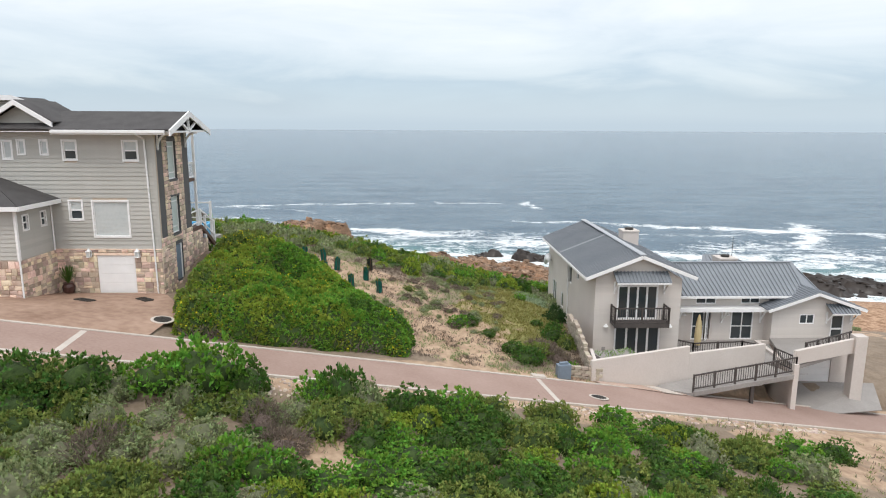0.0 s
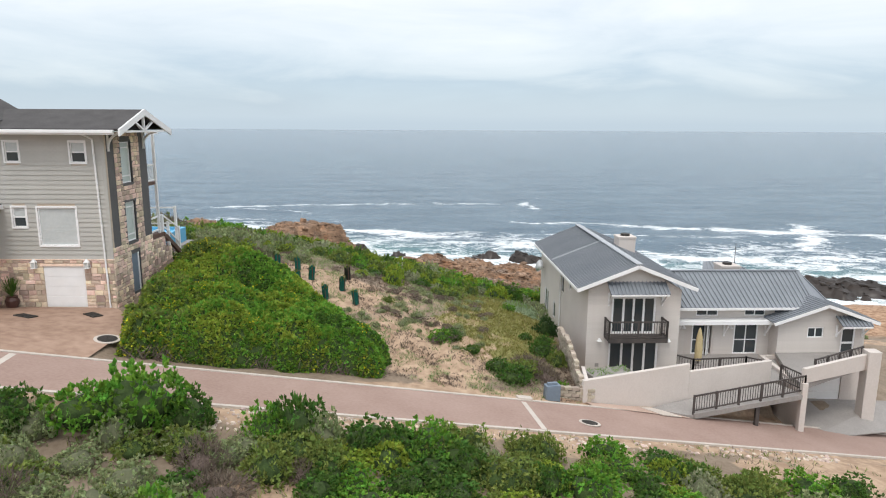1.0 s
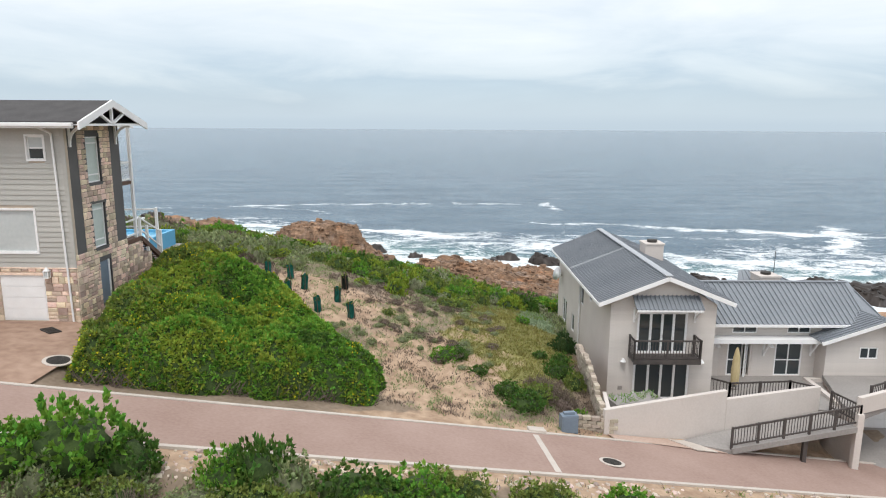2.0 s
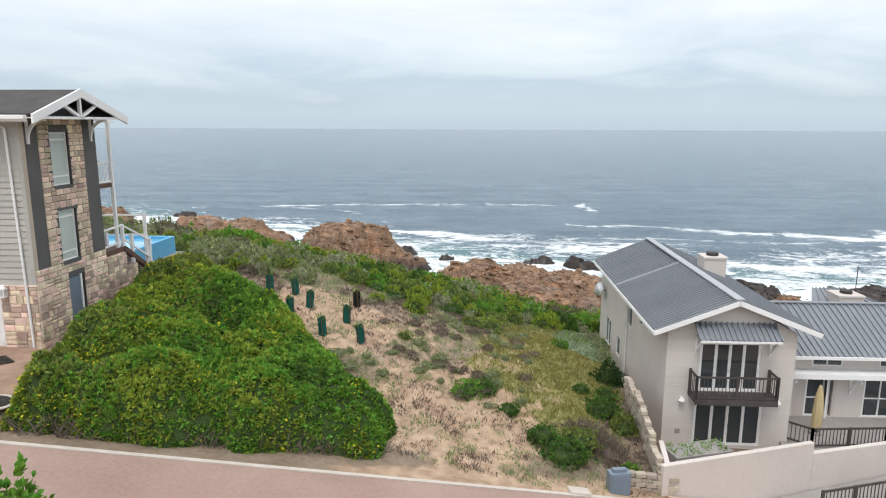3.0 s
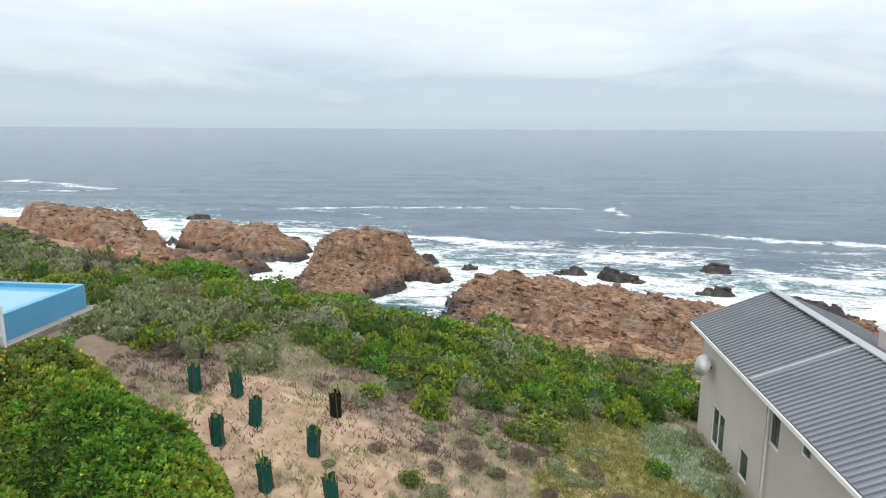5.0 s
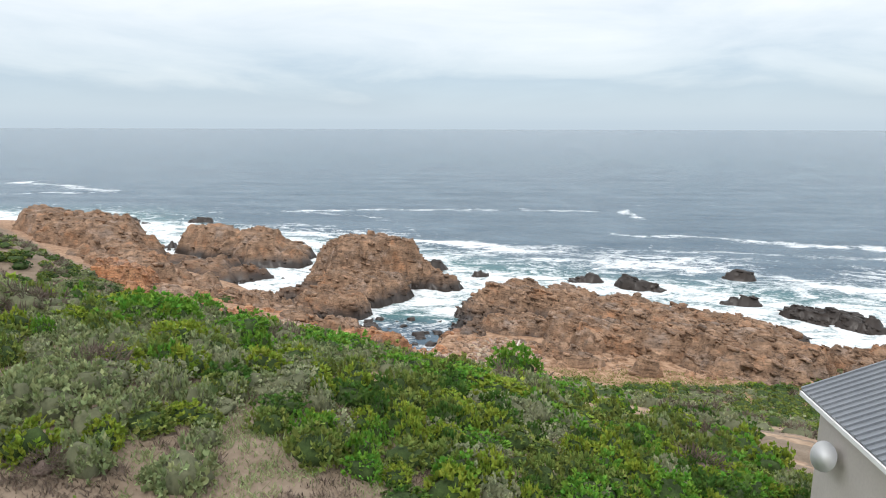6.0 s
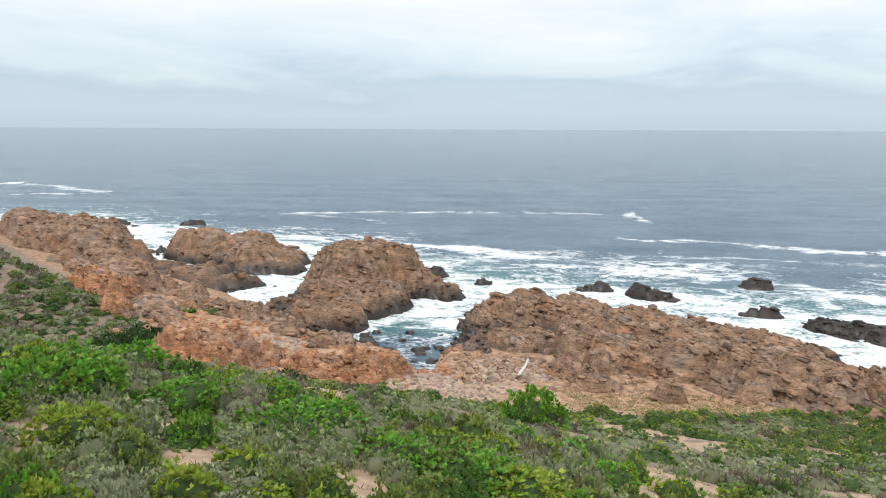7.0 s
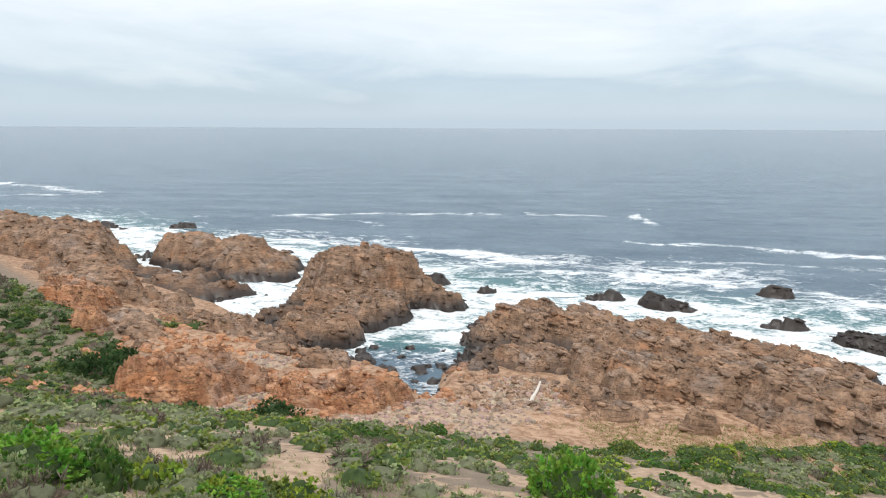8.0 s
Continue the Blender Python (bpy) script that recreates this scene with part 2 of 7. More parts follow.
def bar(bm, a, b, w, h=None, up=(0, 0, 1)):
    """Adds a straight bar of section w x h between two points to bm."""
    a, b = Vector(a), Vector(b)
    h = h or w
    d = (b - a).normalized()
    s = d.cross(Vector(up))
    s = s.normalized() if s.length > 1e-4 else Vector((1, 0, 0))
    u = s.cross(d).normalized()
    v = [bm.verts.new(p + s * i * w / 2 + u * j * h / 2) for p in (a, b) for i, j in ((-1, -1), (1, -1), (1, 1), (-1, 1))]
    for f in ((0, 3, 2, 1), (4, 5, 6, 7), (0, 1, 5, 4), (1, 2, 6, 5), (2, 3, 7, 6), (3, 0, 4, 7)):
        bm.faces.new([v[i] for i in f])
    return bm


def tube(bm, a, b, r, sides=8, r2=None):
    a, b = Vector(a), Vector(b)
    q = (b - a).to_track_quat("Z", "Y")
    r2 = r if r2 is None else r2
    ring = [[bm.verts.new(p + q @ Vector((math.cos(k * math.tau / sides) * rr, math.sin(k * math.tau / sides) * rr, 0))) for k in range(sides)] for p, rr in ((a, r), (b, r2))]
    for k in range(sides):
        bm.faces.new((ring[0][k], ring[0][(k + 1) % sides], ring[1][(k + 1) % sides], ring[1][k]))
    bm.faces.new(ring[0][::-1])
    bm.faces.new(ring[1])
    return bm


def prism(points, thick, axis):
    """A flat polygon of 3D points, thickened along axis (a vector) by thick."""
    bm = bmesh.new()
    n = Vector(axis) * thick
    lo = [bm.verts.new(Vector(p)) for p in points]
    hi = [bm.verts.new(Vector(p) + n) for p in points]
    k = len(points)
    bm.faces.new(lo)
    bm.faces.new(hi[::-1])
    for i in range(k):
        bm.faces.new((lo[i], hi[i], hi[(i + 1) % k], lo[(i + 1) % k]))
    return bm


def cut_spans(a, b, holes):
    """The stretches of a to b that lie in none of the holes."""
    out, at = [], a
    for lo, hi in sorted(holes):
        if hi <= a or lo >= b:
            continue
        if lo > at:
            out.append((at, lo))
        at = max(at, hi)
    if at < b:
        out.append((at, b))
    return out


def wall_cells(a0, a1, z0, z1, holes):
    """Rectangles that make up a wall with openings (a0, a1, z0, z1)."""
    zs = sorted({z0, z1, *[min(max(h[2], z0), z1) for h in holes], *[min(max(h[3], z0), z1) for h in holes]})
    xs = sorted({a0, a1, *[min(max(h[0], a0), a1) for h in holes], *[min(max(h[1], a0), a1) for h in holes]})
    for lo, hi in zip(zs, zs[1:]):
        for p, q in zip(xs, xs[1:]):
            m_, n_ = (p + q) / 2, (lo + hi) / 2
            if hi - lo > 1e-4 and q - p > 1e-4 and not any(h[0] < m_ < h[1] and h[2] < n_ < h[3] for h in holes):
                yield p, q, lo, hi


def face_wall(a0, a1, z0, z1, holes, face, depth, side):
    """Wall slab in the plane face. side 'v': runs along x, thickness to +y. side 'u': runs along y, thickness to -x."""
    if side == "v":
        return boxes(*[(p, q, face, face + depth, lo, hi) for p, q, lo, hi in wall_cells(a0, a1, z0, z1, holes)])
    return boxes(*[(face - depth, face, p, q, lo, hi) for p, q, lo, hi in wall_cells(a0, a1, z0, z1, holes)])


_board = {}


def siding(parent, mat, a0, a1, z0, z1, pitch, holes, face, side, slope_top=None, proud=0.045):
    """Lapped boards, each an object, over a wall. slope_top(z) narrows the row to a gable."""
    rows = int(round((z1 - z0) / pitch))
    for r in range(rows):
        lo, hi = z0 + (z1 - z0) * r / rows, z0 + (z1 - z0) * (r + 1) / rows
        b0, b1 = (a0, a1) if slope_top is None else slope_top(hi)
        b0, b1 = max(a0, b0), min(a1, b1)
        if b1 - b0 < 0.1:
            continue
        for p, q in cut_spans(b0, b1, [(h[0], h[1]) for h in holes if h[2] < hi - 0.02 and h[3] > lo + 0.02]):
            if q - p < 0.03:
                continue
            key = (round(q - p, 3), round(hi - lo, 3), side, proud, mat.name)
            if key not in _board:
                w, t = q - p, hi - lo
                bm = bmesh.new()
                sec = ((0, 0), (-proud, 0), (-0.008, t + 0.006), (0, t + 0.006))
                ends = [[bm.verts.new((x, y, z) if side == "v" else (-y, x, z)) for y, z in sec] for x in (0, w)]
                for k in range(4):
                    bm.faces.new((ends[0][k], ends[0][(k + 1) % 4], ends[1][(k + 1) % 4], ends[1][k]))
                bm.faces.new(ends[0][::-1])
                bm.faces.new(ends[1])
                bmesh.ops.recalc_face_normals(bm, faces=bm.faces)
                me = bpy.data.meshes.new("siding_board")
                bm.to_mesh(me)
                bm.free()
                me.materials.append(mat)
                _board[key] = me
            child("siding_board", _board[key], parent, m=pose(p, face, lo) if side == "v" else pose(face, p, lo))


def stone_mesh(w, h, rng, proud=0.045):
    """A rough squared stone, back at y = 0, front towards -y."""
    g = 0.008
    j = lambda s: float(rng.uniform(-s, s))
    bm = bmesh.new()
    back = [(g, 0, g), (w - g, 0, g), (w - g, 0, h - g), (g, 0, h - g)]
    e = 0.02
    front = [(g + e + j(.012), -proud + j(.015), g + e + j(.01)), (w - g - e + j(.012), -proud + j(.015), g + e + j(.01)),
             (w - g - e + j(.012), -proud + j(.015), h - g - e + j(.01)), (g + e + j(.012), -proud + j(.015), h - g - e + j(.01))]
    a, b = [bm.verts.new(p) for p in back], [bm.verts.new(p) for p in front]
    c = bm.verts.new((w / 2 + j(.03), -proud - 0.012 + j(.01), h / 2 + j(.03)))
    for k in range(4):
        bm.faces.new((a[k], a[(k + 1) % 4], b[(k + 1) % 4], b[k]))
        bm.faces.new((b[k], b[(k + 1) % 4], c))
    return bm


def stone_layout(a0, a1, z0, z1, rng, holes):
    """Random coursed stones (a, z, w, h) over a rectangle, leaving openings."""
    out, z = [], z0
    while z < z1 - 0.02:
        h = min(float(rng.uniform(0.22, 0.42)), z1 - z)
        if z1 - z - h < 0.1:
            h = z1 - z
        for p, q in cut_spans(a0, a1, [(k[0], k[1]) for k in holes if k[2] < z + h - 0.03 and k[3] > z + 0.03]):
            a = p
            while a < q - 0.02:
                w = min(float(rng.uniform(0.24, 0.58)), q - a)
                if q - a - w < 0.12:
                    w = q - a
                if h > 0.3 and rng.random() < 0.4:
                    s = h * float(rng.uniform(0.4, 0.6))
                    out += [(a, z, w, s), (a, z + s, w, h - s)]
                else:
                    out.append((a, z, w, h))
                a += w
        z += h
    return out


def stones_singly(parent, layout, rng, place):
    """Each stone an object on one of a few shared meshes, stretched to its size. place(a, z) gives the pose."""
    base = []
    for k in range(8):
        bm = stone_mesh(0.42, 0.25, rng)
        bmesh.ops.recalc_face_normals(bm, faces=bm.faces)
        me = bpy.data.meshes.new("stone")
        bm.to_mesh(me)
        bm.free()
        me.materials.append(M_STONE)
        base.append(me)
    for a, z, w, h in layout:
        child("stone", base[int(rng.integers(8))], parent, m=place(a, z) @ Matrix.Diagonal((w / 0.42, 1, h / 0.25, 1)))


def stones_joined(name, parent, layout, rng, place):
    bm = bmesh.new()
    for a, z, w, h in layout:
        s = stone_mesh(w, h, rng)
        s.transform(place(a, z))
        me = bpy.data.meshes.new("t")
        s.to_mesh(me)
        s.free()
        bm.from_mesh(me)
        bpy.data.meshes.remove(me)
    ob = part(name, bm, M_STONE_J, parent)
    return tagged(ob, kind="stuff")


def window(parent, m, w, h, cols=1, rows=1, glass=None, frame_w=0.06, bars=(), surround=0.0, name="window", depth=0.07, label=""):
    """A window in the plane y = 0 of pose m, opening from 0 to w, 0 to h, outside towards -y: frame, panes, bars."""
    win = new(name)
    win.parent, win.matrix_basis = parent, m
    tagged(win, label)
    f = frame_w
    bm = boxes((0, f, -0.02, depth, 0, h), (w - f, w, -0.02, depth, 0, h), (f, w - f, -0.02, depth, 0, f), (f, w - f, -0.02, depth, h - f, h))
    part("window_frame", bm, M_WHITE, win)
    if surround:
        s = surround
        part("window_surround", boxes((-s, 0, -0.085, 0.0, -s, h + s), (w, w + s, -0.085, 0.0, -s, h + s), (0, w, -0.085, 0.0, h, h + s), (0, w, -0.1, 0.0, -s, 0)), M_WHITE, win)
    xs = [f + (w - 2 * f) * k / cols for k in range(cols + 1)]
    zs = [f + (h - 2 * f) * k / rows for k in range(rows + 1)] if not bars else [f, *[h * t for t in bars], h - f]
    t = 0.036 if frame_w < 0.1 else 0.07
    for x in xs[1:-1]:
        part("mullion", boxes((x - t, x + t, -0.012, depth - 0.01, f, h - f)), M_WHITE, win)
    for i, z in enumerate(zs[1:-1]):
        for x0, x1 in zip(xs, xs[1:]):
            part("glazing_bar", boxes((x0 + (t if x0 != xs[0] else 0), x1 - (t if x1 != xs[-1] else 0), -0.01, depth - 0.012, z - t, z + t)), M_WHITE, win)
    for x0, x1 in zip(xs, xs[1:]):
        for i, (z0, z1) in enumerate(zip(zs, zs[1:])):
            part("pane", boxes((x0, x1, 0.03, 0.042, z0, z1)), (glass[i] if isinstance(glass, tuple) else glass) or M_GLASS, win)
    return win


# ---- the lie of the land ----
ROAD_A, ROAD_B, ROAD_HALF = 32.5, 0.30, 2.35   # middle line y = A + B x


def road_plane(x, y):
    return 30.55 - 0.18 * x - 0.13 * (y - 34)


def land(x, y):
    """Height of the natural ground and of the cuts made for houses, road and drives."""
    x, y = np.asarray(x, float), np.asarray(y, float)
    ye = y - 0.75 * np.clip(-38 - x, 0, 160) * sstep(110, 160, y) + 0.10 * np.maximum(x - 45, 0) * sstep(70, 120, y)
    ky = [-600, 0, 20, 24, 29, 31, 37, 39, 42, 45, 50, 56, 62, 70, 78, 90, 100, 112, 120, 127, 135, 145, 155, 165, 175, 200, 300, 900]
    kz = [33, 31.5, 31.0, 30.9, 31.1, 30.95, 30.15, 30.1, 30.7, 31.2, 31.5, 31.1, 30.1, 28.4, 26.0, 21.7, 17.2, 12.1, 8.7, 6.4, 5.1, 4.1, 3.1, 1.2, -2, -6, -12, -14]
    sy = [0, 20, 29, 38, 45, 56, 70, 90, 112, 130, 150, 170]
    sz = [-.12, -.14, -.18, -.18, -.25, -.24, -.2, -.14, -.09, -.05, -.02, 0]
    z = sum(np.interp(ye + o, ky, kz) for o in (-2.2, -1.1, 0, 1.1, 2.2)) / 5
    z = z + sum(np.interp(ye + o, sy, sz) for o in (-3, 0, 3)) / 3 * np.where(x < 0, 32 * np.tanh(x / 32), 60 * np.tanh(x / 60))
    rough = sstep(40, 60, y)
    z = z + rough * ((fbm(x / 9, y / 9, 3) - 0.5) * 1.3 + (fbm(x / 2.1, y / 2.1, 5, 3) - 0.5) * 0.35) + (1 - rough) * (fbm(x / 4, y / 4, 9) - 0.5) * 0.35
    # gullies washed into the sandy bank above the road
    bank = np.exp(-((x - 2.0) / 4.5) ** 2) * sstep(37.6, 40.5, y) * (1 - sstep(45, 50, y))
    z = z - bank * 0.35 * np.abs(np.sin(x * 1.9 + 1.2 * fbm(x / 2, y / 3, 21) * 5 + y * 0.35)) ** 2
    # the inlet of the cove
    axis = np.interp(y, [144, 148, 153, 158, 166, 178, 200], [-18.5, -18.5, -20, -22, -26.5, -25, -24])
    half = np.interp(y, [144, 148, 153, 158, 166, 178, 200], [1.5, 2.2, 3.8, 5.2, 9.5, 8, 10]) * (0.8 + 0.4 * fbm(x / 4, y / 4, 8))
    inlet = np.exp(-((x - axis) / half) ** 4) * sstep(144.5, 149, y)
    z = z * (1 - inlet) - 1.6 * inlet
    # the road lies in a smooth strip
    d = np.abs(y - (ROAD_A + ROAD_B * x))
    w = (1 - sstep(2.6, 5.0, d)) * sstep(-70, -50, x) * (1 - sstep(60, 80, x))
    z = z * (1 - w) + (road_plane(x, y) - 0.05) * w
    # forecourt of the grey house
    edge = ROAD_A + ROAD_B * x + ROAD_HALF
    f = np.clip((y - edge) / np.maximum(38.7 - edge, 0.5), 0, 1)
    court = road_plane(x, edge) * (1 - f) + 33.58 * f - 0.06
    w = sstep(-32, -30, x) * (1 - sstep(-14.2, -12.6, x)) * sstep(-0.5, 0.3, y - edge) * (1 - sstep(38.8, 40.5, y))
    z = z * (1 - w) + court * w
    w = sstep(-34, -31, x) * (1 - sstep(-17.2, -16.4, x)) * sstep(38.2, 38.6, y) * (1 - sstep(43.6, 46, y))
    z = z * (1 - w) + np.minimum(z, 33.5) * w
    w = (1 - sstep(-16.4, -14.6, x)) * sstep(-34, -31, x) * sstep(45.5, 48, y) * (1 - sstep(60, 66, y))
    z = z * (1 - w) + np.minimum(z, 34.25 - 0.05 * (y - 48)) * w
    # platform cut for the pale house, behind its retaining walls
    behind = (y - 39.2) - 0.344 * (x - 10.55)
    w = sstep(10.75, 11.1, x) * (1 - sstep(33, 36, x)) * sstep(-0.1, 0.3, behind) * (1 - sstep(60.6, 61.3, y))
    z = z * (1 - w) + np.minimum(z, 27.15) * w
    # drive cut to the lower garage
    w = sstep(18.0, 20, x) * (1 - sstep(36, 40, x)) * (1 - sstep(-0.1, 0.3, behind)) * sstep(36, 38, y)
    z = z * (1 - w) + np.minimum(z, road_plane(x, y) - 0.06) * w
    w = sstep(24.0, 24.6, x) * (1 - sstep(33, 36, x)) * sstep(40, 42, y) * (1 - sstep(48.2, 48.8, y))
    z = z * (1 - w) + np.minimum(z, 24.6) * w
    return z


# ---- coastal rock ----
def blocks(x, y, seed):
    """Cellular blocks: a random value for the nearest cell, and how near its edge is (0 at the joint)."""
    xi, yi = np.floor(x), np.floor(y)
    best, second, val = np.full(x.shape, 9.0), np.full(x.shape, 9.0), np.zeros(x.shape)

    def rnd(a, b, k):
        n = (a.astype(np.int64) * 374761393 + b.astype(np.int64) * 668265263 + (seed * 31 + k) * 1442695041) & 0x7FFFFFFF
        n = ((n ^ (n >> 13)) * 1274126177) & 0x7FFFFFFF
        return ((n ^ (n >> 16)) & 0xFFFF) / 65535.0
    for i in (-1, 0, 1):
        for j in (-1, 0, 1):
            cx, cy = xi + i, yi + j
            d = np.hypot(cx + rnd(cx, cy, 1) - x, cy + rnd(cx, cy, 2) - y)
            nearer = d < best
            second = np.where(nearer, best, np.minimum(second, d))
            val = np.where(nearer, rnd(cx, cy, 3), val)
            best = np.minimum(best, d)
    return val, second - best


class Outcrop:
    """A craggy mass: centre, half sizes, height of its top, turn in degrees, sharpness of its shoulders."""

    def __init__(self, name, x, y, rx, ry, top, turn=0, seed=1, foot=-2.5, flat=2.0, tone="tan", crag=1.0):
        self.name, self.x, self.y, self.rx, self.ry, self.top = name, x, y, rx, ry, top
        self.turn, self.seed, self.foot, self.flat, self.tone, self.crag = radians(turn), seed, foot, flat, tone, crag

    def height(self, x, y):
        c, s = math.cos(self.turn), math.sin(self.turn)
        a = ((x - self.x) * c + (y - self.y) * s) / self.rx
        b = (-(x - self.x) * s + (y - self.y) * c) / self.ry
        size = min(self.rx, self.ry)
        warp = max(5.0, size * 0.5)
        r = np.sqrt(a * a + b * b) + (fbm(x / warp, y / warp, self.seed, 3, 0.4) - 0.5) * 1.0
        dome = np.minimum(1.22 * (1 - np.clip(r, 0, 1.25) ** self.flat), 1.0 + 0.15 * (1 - r))
        wide = max(7.0, size * 0.42)
        peaks = 1 - np.abs(fbm(x / wide + 5, y / wide, self.seed + 30, 3) - 0.5) * 3.2
        dome = dome * (0.88 + 0.15 * peaks)
        z = self.foot + (self.top - self.foot) * np.clip(dome, -0.6, 1)
        k = self.crag
        amp = min(1.0, (self.top - self.foot) / 9) * k
        # beds that dip gently to one side, stepped into ledges, and massive blocks parted by joints
        q = (x * 0.45 + y * 0.89) + 2.2 * fbm(x / 7, y / 7, self.seed + 40, 3) + 0.5 * fbm(x / 1.6, y / 1.6, self.seed + 41, 3)
        p = (x * -0.89 + y * 0.45) + 2.2 * fbm(x / 6, y / 6, self.seed + 50, 3) + 0.5 * fbm(x / 1.5, y / 1.5, self.seed + 51, 3)
        lie = x * 0.95 - y * 0.30
        big = fbm(x / 8, y / 8, self.seed + 60, 3)
        b1, e1 = blocks(q / 5.2, p / 8.0, self.seed)
        b2, e2 = blocks(q / 2.2, p / 3.6, self.seed + 1)
        b3, e3 = blocks(q / 0.9, p / 1.4, self.seed + 2)
        loose = self.tone == "orange"
        dip = 0.10 if loose else 0.17
        s = z + amp * ((big - 0.5) * 2.4 + (b1 - 0.5) * 0.8 + (b2 - 0.5) * 0.35) + dip * lie
        beds = s + 0.9 * (fbm(x / 6, y / 6, self.seed + 80, 3) - 0.5)
        for thick, hold in ((1.25, 0.85), (0.45, 0.7)):
            f = beds / thick
            beds = (1 - hold) * beds + hold * (np.floor(f) + sstep(0.72, 1.0, f % 1)) * thick
        self.bed = (np.sin(np.floor(s / 0.45 + 0.5) * 12.9898 + np.floor(b2 * 40) * 4.1 + self.seed) * 43758.5453) % 1.0
        ridge = 1 - np.abs(fbm(x / 2.2, y / 2.2, self.seed + 70, 4, 0.6) - 0.5) * 4
        cut = 1.0 * (1 - sstep(0.02, 0.10, e1)) + 0.5 * (1 - sstep(0.02, 0.18, e2)) + 0.14 * (1 - sstep(0, 0.3, e3))
        return beds - dip * lie + amp * ((b3 - 0.5) * (0.8 if loose else 0.16) - cut + ridge * 0.16 + 0.4)


